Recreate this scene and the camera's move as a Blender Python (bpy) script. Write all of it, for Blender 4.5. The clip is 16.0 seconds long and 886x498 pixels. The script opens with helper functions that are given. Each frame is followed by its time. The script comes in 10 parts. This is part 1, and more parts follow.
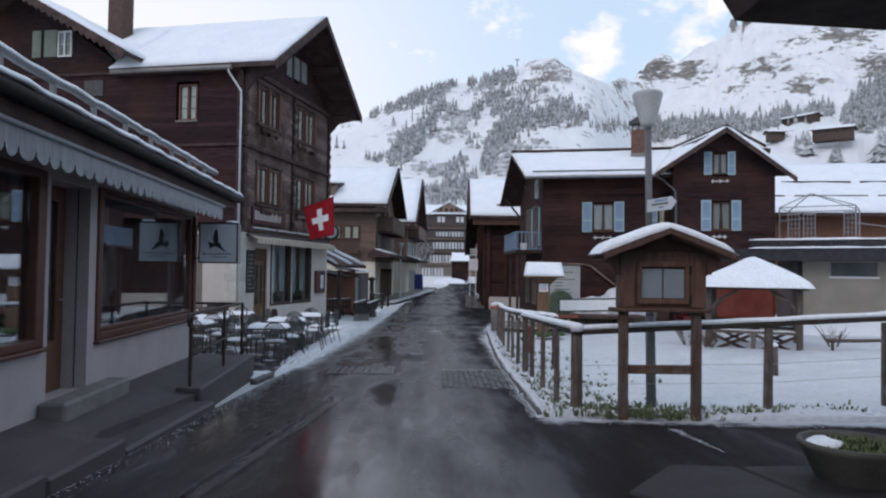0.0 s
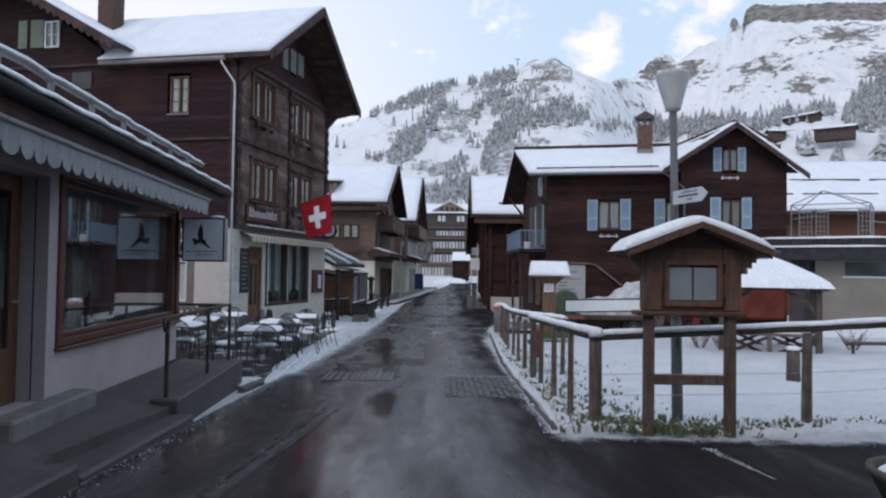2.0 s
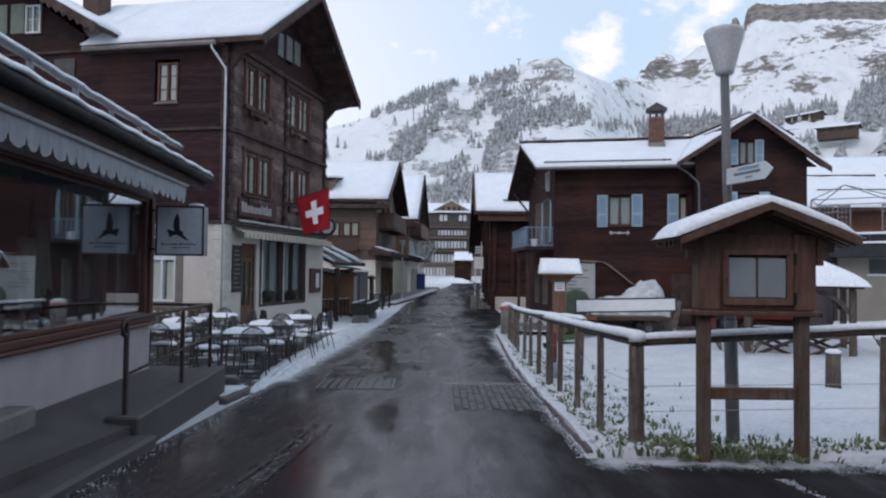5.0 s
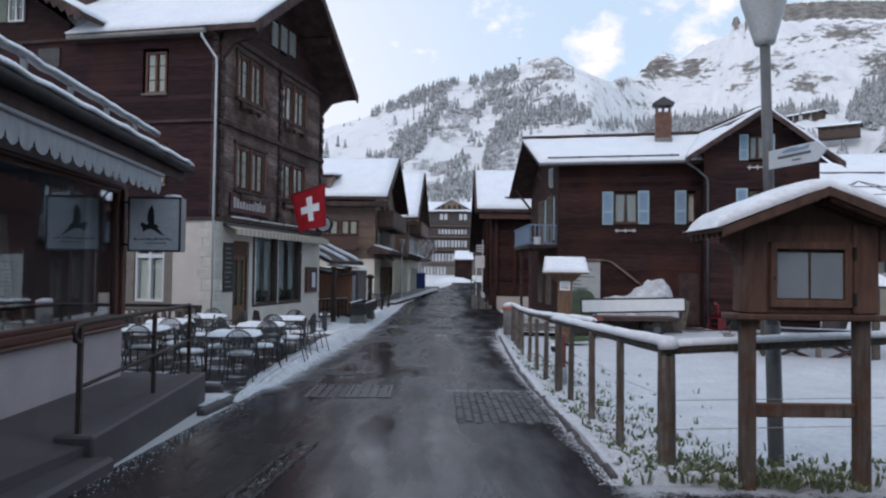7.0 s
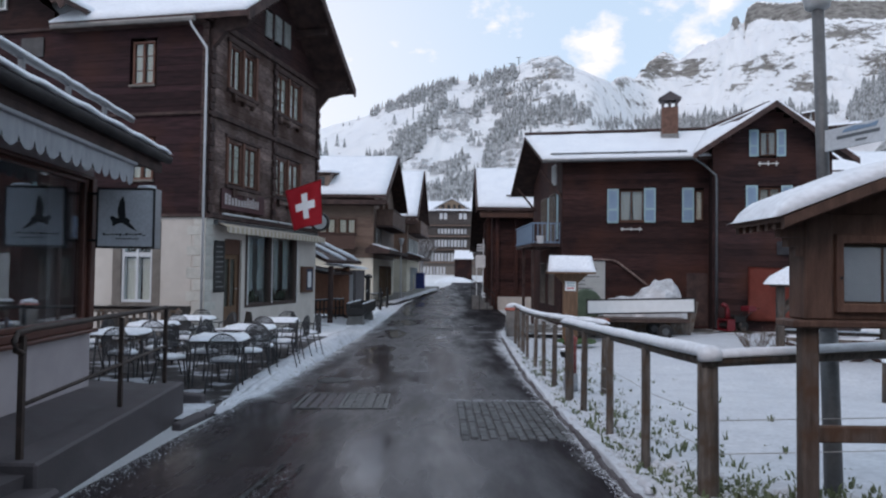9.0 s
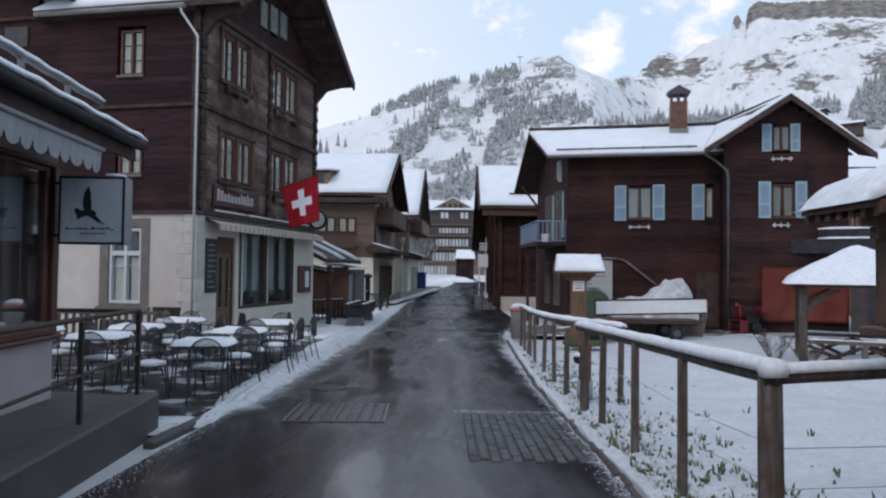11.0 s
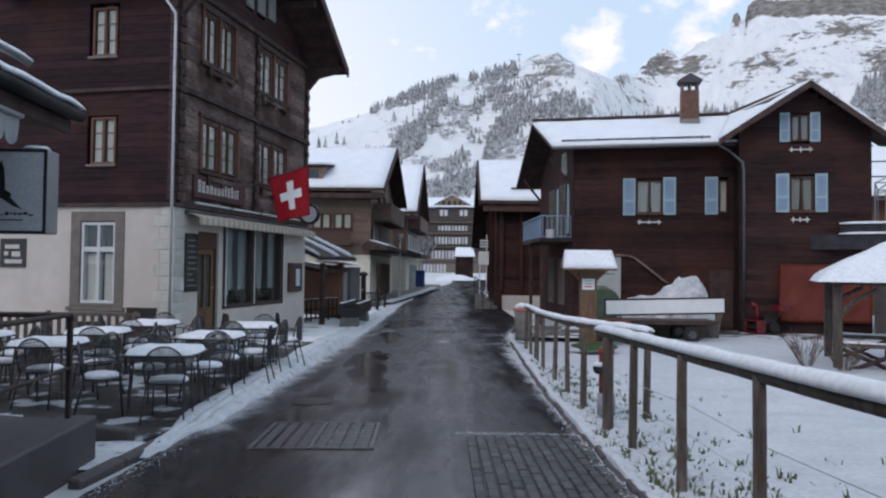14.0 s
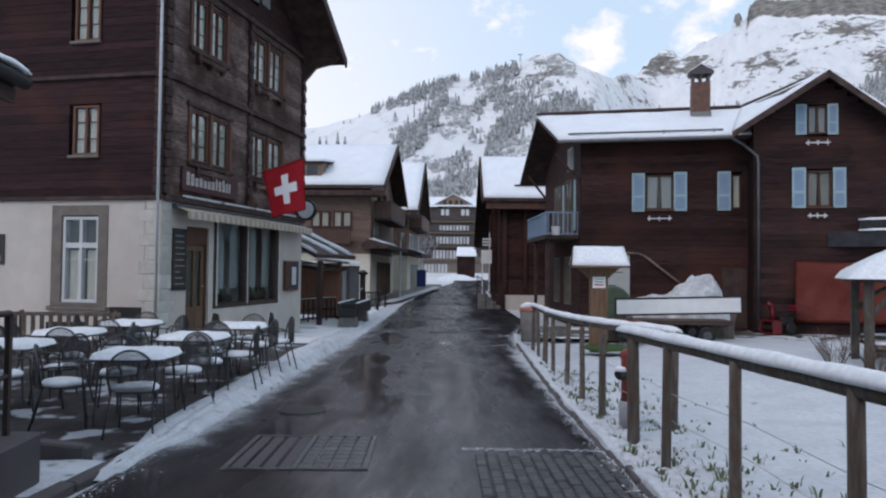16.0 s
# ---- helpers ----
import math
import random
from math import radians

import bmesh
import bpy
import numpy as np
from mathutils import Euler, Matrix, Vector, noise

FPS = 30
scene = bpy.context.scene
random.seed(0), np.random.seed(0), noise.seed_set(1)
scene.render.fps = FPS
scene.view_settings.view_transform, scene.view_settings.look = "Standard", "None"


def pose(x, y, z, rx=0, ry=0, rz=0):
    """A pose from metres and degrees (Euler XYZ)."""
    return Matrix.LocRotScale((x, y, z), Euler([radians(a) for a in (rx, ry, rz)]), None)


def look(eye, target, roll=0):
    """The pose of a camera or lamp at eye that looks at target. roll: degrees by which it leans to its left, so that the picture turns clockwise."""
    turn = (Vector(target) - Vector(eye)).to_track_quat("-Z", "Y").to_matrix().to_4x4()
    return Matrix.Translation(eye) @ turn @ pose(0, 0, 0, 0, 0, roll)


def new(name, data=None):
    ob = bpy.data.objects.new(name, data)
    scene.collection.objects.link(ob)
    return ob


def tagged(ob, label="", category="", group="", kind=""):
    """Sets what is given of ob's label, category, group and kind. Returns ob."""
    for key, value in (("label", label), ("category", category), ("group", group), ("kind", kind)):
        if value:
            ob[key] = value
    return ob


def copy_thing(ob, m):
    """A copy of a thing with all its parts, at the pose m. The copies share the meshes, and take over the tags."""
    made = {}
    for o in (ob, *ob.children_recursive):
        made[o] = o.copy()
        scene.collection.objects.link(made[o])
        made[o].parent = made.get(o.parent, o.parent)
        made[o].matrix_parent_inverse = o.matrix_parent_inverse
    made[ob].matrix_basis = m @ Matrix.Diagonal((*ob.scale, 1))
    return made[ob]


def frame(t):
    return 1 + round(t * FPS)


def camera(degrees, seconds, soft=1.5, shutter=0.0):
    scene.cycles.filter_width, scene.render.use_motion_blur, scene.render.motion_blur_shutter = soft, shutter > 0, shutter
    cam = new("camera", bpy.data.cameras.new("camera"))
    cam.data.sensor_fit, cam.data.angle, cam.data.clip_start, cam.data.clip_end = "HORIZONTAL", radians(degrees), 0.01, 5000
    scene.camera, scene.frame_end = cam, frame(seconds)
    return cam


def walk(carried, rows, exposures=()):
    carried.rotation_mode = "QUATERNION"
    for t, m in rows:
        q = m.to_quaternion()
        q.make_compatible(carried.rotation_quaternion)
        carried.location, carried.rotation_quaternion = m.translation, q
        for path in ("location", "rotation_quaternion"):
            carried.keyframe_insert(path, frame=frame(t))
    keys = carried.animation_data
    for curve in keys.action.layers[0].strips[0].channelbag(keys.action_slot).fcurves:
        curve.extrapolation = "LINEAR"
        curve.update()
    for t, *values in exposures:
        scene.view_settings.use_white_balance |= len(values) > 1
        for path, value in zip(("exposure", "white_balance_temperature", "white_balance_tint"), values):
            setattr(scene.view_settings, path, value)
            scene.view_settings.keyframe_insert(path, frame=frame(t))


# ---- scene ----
# camera: one lens; rows of seconds, eye, yaw, pitch, roll
cam = camera(63.24, 16.0, soft=2.2)
PATH = [
    (0.0, 0.000, 0.000, 1.561, -0.01, 1.83, 0.77),
    (0.5, -0.008, 0.234, 1.557, 0.01, 1.81, 0.80),
    (1.0, -0.014, 0.471, 1.551, 0.01, 1.81, 0.79),
    (1.5, -0.030, 0.702, 1.553, -0.01, 1.80, 0.76),
    (2.0, -0.045, 0.934, 1.551, 0.01, 1.80, 0.80),
    (2.5, -0.070, 1.171, 1.547, 0.02, 1.82, 0.79),
    (3.0, -0.094, 1.405, 1.537, 0.04, 1.82, 0.77),
    (3.5, -0.112, 1.632, 1.510, 0.05, 1.83, 0.80),
    (4.0, -0.125, 1.853, 1.489, 0.07, 1.84, 0.75),
    (6.5, -0.164, 2.997, 1.459, 0.11, 1.81, 0.68),
    (7.0, -0.158, 3.231, 1.451, 0.12, 1.79, 0.71),
    (7.5, -0.168, 3.461, 1.446, 0.09, 1.79, 0.74),
    (8.0, -0.180, 3.690, 1.444, 0.08, 1.79, 0.72),
    (8.5, -0.188, 3.911, 1.453, 0.07, 1.77, 0.76),
    (9.0, -0.193, 4.129, 1.440, 0.07, 1.78, 0.74),
    (11.5, -0.235, 5.276, 1.423, 0.18, 1.74, 0.68),
    (12.0, -0.229, 5.510, 1.415, 0.19, 1.72, 0.66),
    (12.5, -0.233, 5.756, 1.407, 0.16, 1.69, 0.66),
    (13.0, -0.246, 6.001, 1.416, 0.11, 1.64, 0.69),
    (13.5, -0.247, 6.259, 1.411, 0.08, 1.62, 0.65),
    (14.0, -0.244, 6.510, 1.401, 0.08, 1.62, 0.65),
    (14.5, -0.251, 6.764, 1.390, 0.07, 1.63, 0.65),
    (15.0, -0.247, 7.015, 1.366, 0.10, 1.64, 0.62),
    (15.5, -0.263, 7.270, 1.341, 0.13, 1.69, 0.64),
    (16.0, -0.280, 7.505, 1.322, 0.17, 1.66, 0.63),
]


def eye_pose(x, y, z, yaw, pitch, roll):
    return pose(x, y, z, 0, 0, yaw) @ pose(0, 0, 0, 90 + pitch) @ pose(0, 0, 0, 0, 0, roll)


walk(cam, [(r[0], eye_pose(*r[1:])) for r in PATH], exposures=[(0.0, 0.21, 7150, 30), (16.0, 0.21, 7150, 30)])

# ---- light: thin bright overcast in the shade of the valley ----
SUN_EL, SUN_AZ = 38.0, -150.0
world = bpy.data.worlds.new("sky")
scene.world = world
world.use_nodes = True
wn, wl = world.node_tree.nodes, world.node_tree.links
wn.clear()
w_out = wn.new("ShaderNodeOutputWorld")
w_bg = wn.new("ShaderNodeBackground")
w_sky = wn.new("ShaderNodeTexSky")
w_sky.sky_type = "NISHITA"
w_sky.sun_disc = False
w_sky.sun_elevation, w_sky.sun_rotation = radians(SUN_EL), radians(SUN_AZ)
w_sky.altitude, w_sky.air_density, w_sky.dust_density, w_sky.ozone_density = 1600, 1.0, 1.2, 1.0
w_co = wn.new("ShaderNodeTexCoord")
w_map = wn.new("ShaderNodeMapping")
w_map.inputs["Scale"].default_value = (1.0, 1.0, 1.6)
w_n = wn.new("ShaderNodeTexNoise")
w_n.inputs["Scale"].default_value, w_n.inputs["Detail"].default_value, w_n.inputs["Roughness"].default_value = 11.0, 10, 0.58
wl.new(w_co.outputs["Generated"], w_map.inputs["Vector"])
wl.new(w_map.outputs["Vector"], w_n.inputs["Vector"])
cloud_sum = w_n.outputs["Fac"]


def cloud_bank(az, el, inner, outer, amount, before):
    """More cloud round that bearing and height (degrees)."""
    d = wn.new("ShaderNodeVectorMath")
    d.operation = "DISTANCE"
    d.inputs[1].default_value = (math.sin(radians(az)) * math.cos(radians(el)), math.cos(radians(az)) * math.cos(radians(el)), math.sin(radians(el)))
    wl.new(w_co.outputs["Generated"], d.inputs[0])
    r = wn.new("ShaderNodeMapRange")
    r.interpolation_type = "SMOOTHSTEP"
    r.inputs["From Min"].default_value, r.inputs["From Max"].default_value = outer, inner
    r.inputs["To Min"].default_value, r.inputs["To Max"].default_value = 0.0, amount
    wl.new(d.outputs["Value"], r.inputs["Value"])
    a = wn.new("ShaderNodeMath")
    wl.new(before, a.inputs[0])
    wl.new(r.outputs["Result"], a.inputs[1])
    return a.outputs[0]


# third bank, overhead and out of view, is added to keep the light up
for bank in ((11.2, 16.2, 0.01, 0.075, 0.20), (19.3, 19.6, 0.02, 0.10, 0.22), (0, 90, 0.4, 1.2, 0.12)):
    cloud_sum = cloud_bank(*bank, cloud_sum)
w_rmp = wn.new("ShaderNodeValToRGB")
w_rmp.color_ramp.elements[0].position, w_rmp.color_ramp.elements[1].position = 0.59, 0.74
w_rmp.color_ramp.elements[0].color = (0, 0, 0, 1)
w_haze = wn.new("ShaderNodeMix")
w_haze.data_type = "RGBA"
w_haze.inputs["Factor"].default_value = 0.80
w_haze.inputs["B"].default_value = (5.0, 7.9, 9.7, 1)
w_mix = wn.new("ShaderNodeMix")
w_mix.data_type = "RGBA"
w_mix.inputs["B"].default_value = (8.3, 9.5, 9.9, 1)
wl.new(cloud_sum, w_rmp.inputs["Fac"])
veil_start = wn.new("ShaderNodeValue")
veil_start.outputs[0].default_value = 0.0
veil = cloud_bank(-24, 8, 0.05, 0.66, 0.75, veil_start.outputs[0])
w_max = wn.new("ShaderNodeMath")
w_max.operation = "MAXIMUM"
wl.new(w_rmp.outputs["Color"], w_max.inputs[0])
wl.new(veil, w_max.inputs[1])
wl.new(w_max.outputs[0], w_mix.inputs["Factor"])
wl.new(w_sky.outputs["Color"], w_haze.inputs["A"])
wl.new(w_haze.outputs["Result"], w_mix.inputs["A"])
wl.new(w_mix.outputs["Result"], w_bg.inputs["Color"])
wl.new(w_bg.outputs["Background"], w_out.inputs["Surface"])
w_bg.inputs["Strength"].default_value = 0.10

sun_data = bpy.data.lights.new("sun", "SUN")
sun_data.energy, sun_data.angle, sun_data.color = 0.6, radians(25), (1.0, 0.97, 0.93)
sun_ob = new("sun", sun_data)
sun_ob.matrix_world = look((0, 0, 0), (math.sin(radians(SUN_AZ)) * -math.cos(radians(SUN_EL)), -math.cos(radians(SUN_AZ)) * math.cos(radians(SUN_EL)), -math.sin(radians(SUN_EL))))

# ---- materials ----
def surf(name, c1, c2, scale=6.0, rough=0.7, stretch=(1, 1, 1), bump=0.2, fine=40.0, metal=0.0, spec=0.4, piece=0.0, spots=None, rough2=None, dist=0.02):
    """A two-scale procedural surface: a broad blotch from c1 to c2, a fine grain, and relief. piece: how far single pieces differ in tone."""
    m = bpy.data.materials.new(name)
    m.use_nodes = True
    n, l = m.node_tree.nodes, m.node_tree.links
    b = n["Principled BSDF"]
    co = n.new("ShaderNodeTexCoord")
    mp = n.new("ShaderNodeMapping")
    mp.inputs["Scale"].default_value = stretch
    l.new(co.outputs["Object"], mp.inputs["Vector"])
    vec = mp.outputs["Vector"]
    if piece:
        oi = n.new("ShaderNodeObjectInfo")
        add = n.new("ShaderNodeVectorMath")
        add.operation = "MULTIPLY_ADD"
        add.inputs[1].default_value = (31.0, 17.0, 23.0)
        cmb = n.new("ShaderNodeCombineXYZ")
        for k in range(3):
            l.new(oi.outputs["Random"], cmb.inputs[k])
        l.new(cmb.outputs[0], add.inputs[0])
        l.new(vec, add.inputs[2])
        vec = add.outputs[0]
    big = n.new("ShaderNodeTexNoise")
    big.inputs["Scale"].default_value, big.inputs["Detail"].default_value, big.inputs["Roughness"].default_value = scale, 6, 0.6
    fin = n.new("ShaderNodeTexNoise")
    fin.inputs["Scale"].default_value, fin.inputs["Detail"].default_value = fine, 4
    l.new(vec, big.inputs["Vector"])
    l.new(vec, fin.inputs["Vector"])
    ramp = n.new("ShaderNodeValToRGB")
    ramp.color_ramp.elements[0].position, ramp.color_ramp.elements[1].position = 0.3, 0.7
    ramp.color_ramp.elements[0].color, ramp.color_ramp.elements[1].color = (*c1, 1), (*c2, 1)
    l.new(big.outputs["Fac"], ramp.inputs["Fac"])
    hsv = n.new("ShaderNodeHueSaturation")
    mul = n.new("ShaderNodeMapRange")
    mul.inputs["To Min"].default_value, mul.inputs["To Max"].default_value = 0.72, 1.28
    l.new(fin.outputs["Fac"], mul.inputs["Value"])
    val = mul.outputs["Result"]
    if piece:
        mr = n.new("ShaderNodeMapRange")
        mr.inputs["To Min"].default_value, mr.inputs["To Max"].default_value = 1 - piece, 1 + piece
        l.new(oi.outputs["Random"], mr.inputs["Value"])
        mm = n.new("ShaderNodeMath")
        mm.operation = "MULTIPLY"
        l.new(val, mm.inputs[0])
        l.new(mr.outputs["Result"], mm.inputs[1])
        val = mm.outputs[0]
    l.new(val, hsv.inputs["Value"])
    l.new(ramp.outputs["Color"], hsv.inputs["Color"])
    colour = hsv.outputs["Color"]
    if spots:
        sc, lo, hi, tint = spots
        sn = n.new("ShaderNodeTexNoise")
        sn.inputs["Scale"].default_value, sn.inputs["Detail"].default_value = sc, 5
        l.new(co.outputs["Object"], sn.inputs["Vector"])
        sr = n.new("ShaderNodeValToRGB")
        sr.color_ramp.elements[0].position, sr.color_ramp.elements[1].position = lo, hi
        l.new(sn.outputs["Fac"], sr.inputs["Fac"])
        mx = n.new("ShaderNodeMix")
        mx.data_type = "RGBA"
        mx.inputs["B"].default_value = (*tint, 1)
        l.new(sr.outputs["Color"], mx.inputs["Factor"])
        l.new(colour, mx.inputs["A"])
        colour = mx.outputs["Result"]
    l.new(colour, b.inputs["Base Color"])
    b.inputs["Metallic"].default_value, b.inputs["Specular IOR Level"].default_value = metal, spec
    rr = n.new("ShaderNodeMapRange")
    rr.inputs["From Min"].default_value, rr.inputs["From Max"].default_value = 0.35, 0.65
    rr.inputs["To Min"].default_value, rr.inputs["To Max"].default_value = rough, rough if rough2 is None else rough2
    l.new(big.outputs["Fac"], rr.inputs["Value"])
    l.new(rr.outputs["Result"], b.inputs["Roughness"])
    if bump:
        sm = n.new("ShaderNodeMath")
        sm.operation = "MULTIPLY_ADD"
        sm.inputs[1].default_value = 0.4
        l.new(fin.outputs["Fac"], sm.inputs[0])
        l.new(big.outputs["Fac"], sm.inputs[2])
        bp = n.new("ShaderNodeBump")
        bp.inputs["Strength"].default_value, bp.inputs["Distance"].default_value = bump, dist
        l.new(sm.outputs[0], bp.inputs["Height"])
        l.new(bp.outputs["Normal"], b.inputs["Normal"])
    return m


def glass(name, tint=(0.9, 0.95, 0.95), rough=0.02, see=0.6):
    """Window glass: part clear, part mirror-like sheen."""
    m = bpy.data.materials.new(name)
    m.use_nodes = True
    n, l = m.node_tree.nodes, m.node_tree.links
    n.clear()
    out = n.new("ShaderNodeOutputMaterial")
    tr = n.new("ShaderNodeBsdfTransparent")
    tr.inputs["Color"].default_value = (*tint, 1)
    gl = n.new("ShaderNodeBsdfGlossy")
    gl.inputs["Roughness"].default_value = rough
    gl.inputs["Color"].default_value = (0.9, 0.95, 1, 1)
    lw = n.new("ShaderNodeLayerWeight")
    lw.inputs["Blend"].default_value = 0.5
    pw = n.new("ShaderNodeMath")
    pw.operation = "POWER"
    pw.inputs[1].default_value = 3.2
    ml = n.new("ShaderNodeMath")
    ml.operation = "MULTIPLY_ADD"
    ml.inputs[1].default_value, ml.inputs[2].default_value = 0.75, see * 0.05
    mx = n.new("ShaderNodeMixShader")
    l.new(lw.outputs["Facing"], pw.inputs[0])
    l.new(pw.outputs[0], ml.inputs[0])
    l.new(ml.outputs[0], mx.inputs["Fac"])
    l.new(tr.outputs[0], mx.inputs[1])
    l.new(gl.outputs[0], mx.inputs[2])
    l.new(mx.outputs[0], out.inputs["Surface"])
    return m


SNOW = surf("snow", (0.72, 0.75, 0.80), (0.80, 0.825, 0.86), 1.2, 0.55, bump=0.35, fine=18, spec=0.3)
SNOW_THIN = surf("thin_snow", (0.46, 0.48, 0.52), (0.62, 0.64, 0.68), 3.0, 0.6, bump=0.5, fine=30, spots=(5.0, 0.60, 0.72, (0.22, 0.22, 0.2)))


def asphalt_material():
    """Wet asphalt: puddled and damp patches, grit, and a dusting of snow along both edges."""
    m = bpy.data.materials.new("wet_asphalt")
    m.use_nodes = True
    n, l = m.node_tree.nodes, m.node_tree.links
    b = n["Principled BSDF"]
    co = n.new("ShaderNodeTexCoord")

    def tex(scale, stretch, detail=5, rough=0.6):
        mp = n.new("ShaderNodeMapping")
        mp.inputs["Scale"].default_value = stretch
        t = n.new("ShaderNodeTexNoise")
        t.inputs["Scale"].default_value, t.inputs["Detail"].default_value, t.inputs["Roughness"].default_value = scale, detail, rough
        l.new(co.outputs["Object"], mp.inputs["Vector"])
        l.new(mp.outputs["Vector"], t.inputs["Vector"])
        return t.outputs["Fac"]

    def ramp(value, lo, hi, c0, c1):
        r = n.new("ShaderNodeValToRGB")
        r.color_ramp.elements[0].position, r.color_ramp.elements[1].position = lo, hi
        r.color_ramp.elements[0].color, r.color_ramp.elements[1].color = (*c0, 1), (*c1, 1)
        l.new(value, r.inputs["Fac"])
        return r.outputs["Color"]

    def math_node(op, a, c):
        k = n.new("ShaderNodeMath")
        k.operation = op
        for slot, v in zip(k.inputs, (a, c)):
            if isinstance(v, (int, float)):
                slot.default_value = v
            else:
                l.new(v, slot)
        return k.outputs[0]

    wet = tex(1.0, (1.3, 0.27, 1), 6, 0.60)
    grit = tex(150, (1, 1, 1), 3)
    blot = tex(1.7, (1.0, 0.5, 1), 6, 0.65)
    base = ramp(blot, 0.35, 0.7, (0.0196, 0.0153, 0.0178), (0.0405, 0.0319, 0.0362))
    brown = ramp(tex(0.8, (1.6, 0.36, 1), 8, 0.66), 0.55, 0.66, (0, 0, 0), (1, 1, 1))
    mx = n.new("ShaderNodeMix")
    mx.data_type = "RGBA"
    mx.inputs["B"].default_value = (0.0250, 0.0165, 0.0135, 1)
    l.new(brown, mx.inputs["Factor"])
    l.new(base, mx.inputs["A"])
    hsv = n.new("ShaderNodeHueSaturation")
    g = n.new("ShaderNodeMapRange")
    g.inputs["To Min"].default_value, g.inputs["To Max"].default_value = 0.6, 1.4
    l.new(grit, g.inputs["Value"])
    l.new(g.outputs["Result"], hsv.inputs["Value"])
    l.new(mx.outputs["Result"], hsv.inputs["Color"])
    sep = n.new("ShaderNodeSeparateXYZ")
    l.new(co.outputs["Object"], sep.inputs[0])
    left = n.new("ShaderNodeMapRange")
    left.inputs["From Min"].default_value, left.inputs["From Max"].default_value = -2.10, -2.98
    l.new(sep.outputs["X"], left.inputs["Value"])
    right = n.new("ShaderNodeMapRange")
    right.inputs["From Min"].default_value, right.inputs["From Max"].default_value = 0.95, 1.40
    l.new(sep.outputs["X"], right.inputs["Value"])
    far = n.new("ShaderNodeMapRange")
    far.inputs["From Min"].default_value, far.inputs["From Max"].default_value = 8.3, 8.9
    l.new(sep.outputs["Y"], far.inputs["Value"])
    past = n.new("ShaderNodeMapRange")
    past.inputs["From Min"].default_value, past.inputs["From Max"].default_value = 30.0, 24.0
    l.new(sep.outputs["Y"], past.inputs["Value"])
    shop_side = n.new("ShaderNodeMapRange")
    shop_side.inputs["From Min"].default_value, shop_side.inputs["From Max"].default_value = 13.4, 14.6
    shop_side.inputs["To Min"].default_value, shop_side.inputs["To Max"].default_value = 0.12, 1.0
    l.new(sep.outputs["Y"], shop_side.inputs["Value"])
    edge = math_node("MAXIMUM", math_node("MULTIPLY", left.outputs["Result"], shop_side.outputs["Result"]), math_node("MULTIPLY", math_node("MULTIPLY", right.outputs["Result"], past.outputs["Result"]), far.outputs["Result"]))
    fl = math_node("ADD", math_node("MULTIPLY", tex(2.2, (1, 0.6, 1), 6, 0.7), 0.62), math_node("MULTIPLY", tex(45, (1, 1, 1), 2), 0.38))
    cover = ramp(math_node("ADD", fl, math_node("MULTIPLY", edge, 0.30)), 0.655, 0.76, (0, 0, 0), (1, 1, 1))
    mx2 = n.new("ShaderNodeMix")
    mx2.data_type = "RGBA"
    mx2.inputs["B"].default_value = (0.55, 0.57, 0.60, 1)
    l.new(math_node("MULTIPLY", cover, math_node("MULTIPLY", edge, 0.8)), mx2.inputs["Factor"])
    # base colour darkens from mid-street towards the right side
    side = n.new("ShaderNodeMapRange")
    side.interpolation_type = "SMOOTHSTEP"
    side.inputs["From Min"].default_value, side.inputs["From Max"].default_value = -0.3, 1.5
    l.new(sep.outputs["X"], side.inputs["Value"])
    fresh = n.new("ShaderNodeMix")
    fresh.data_type = "RGBA"
    fresh.inputs["B"].default_value = (0.0119, 0.0095, 0.0118, 1)
    l.new(math_node("MULTIPLY", side.outputs["Result"], 0.75), fresh.inputs["Factor"])
    l.new(hsv.outputs["Color"], fresh.inputs["A"])
    l.new(fresh.outputs["Result"], mx2.inputs["A"])
    l.new(mx2.outputs["Result"], b.inputs["Base Color"])
    r = n.new("ShaderNodeValToRGB")
    r.color_ramp.elements[0].position, r.color_ramp.elements[1].position = 0.40, 0.64
    r.color_ramp.elements[0].color, r.color_ramp.elements[1].color = (0.13, 0.13, 0.13, 1), (0.44, 0.44, 0.44, 1)
    l.new(math_node("ADD", wet, math_node("MULTIPLY", math_node("SUBTRACT", grit, 0.5), 0.10)), r.inputs["Fac"])
    dry = n.new("ShaderNodeMapRange")
    dry.interpolation_type = "SMOOTHSTEP"
    dry.inputs["From Min"].default_value, dry.inputs["From Max"].default_value = -0.3, 1.8
    l.new(sep.outputs["X"], dry.inputs["Value"])
    rough_sum = math_node("ADD", r.outputs["Color"], math_node("MULTIPLY", edge, 0.35))
    l.new(math_node("ADD", rough_sum, math_node("MULTIPLY", dry.outputs["Result"], 0.34)), b.inputs["Roughness"])
    damp = math_node("MULTIPLY", math_node("SUBTRACT", r.outputs["Color"], 0.13), 0.50)
    l.new(math_node("MAXIMUM", math_node("SUBTRACT", math_node("SUBTRACT", 0.36, math_node("MULTIPLY", dry.outputs["Result"], 0.27)), damp), 0.05), b.inputs["Specular IOR Level"])
    bp = n.new("ShaderNodeBump")
    bp.inputs["Strength"].default_value, bp.inputs["Distance"].default_value = 0.12, 0.003
    l.new(math_node("MULTIPLY", grit, r.outputs["Color"]), bp.inputs["Height"])
    l.new(bp.outputs["Normal"], b.inputs["Normal"])
    return m


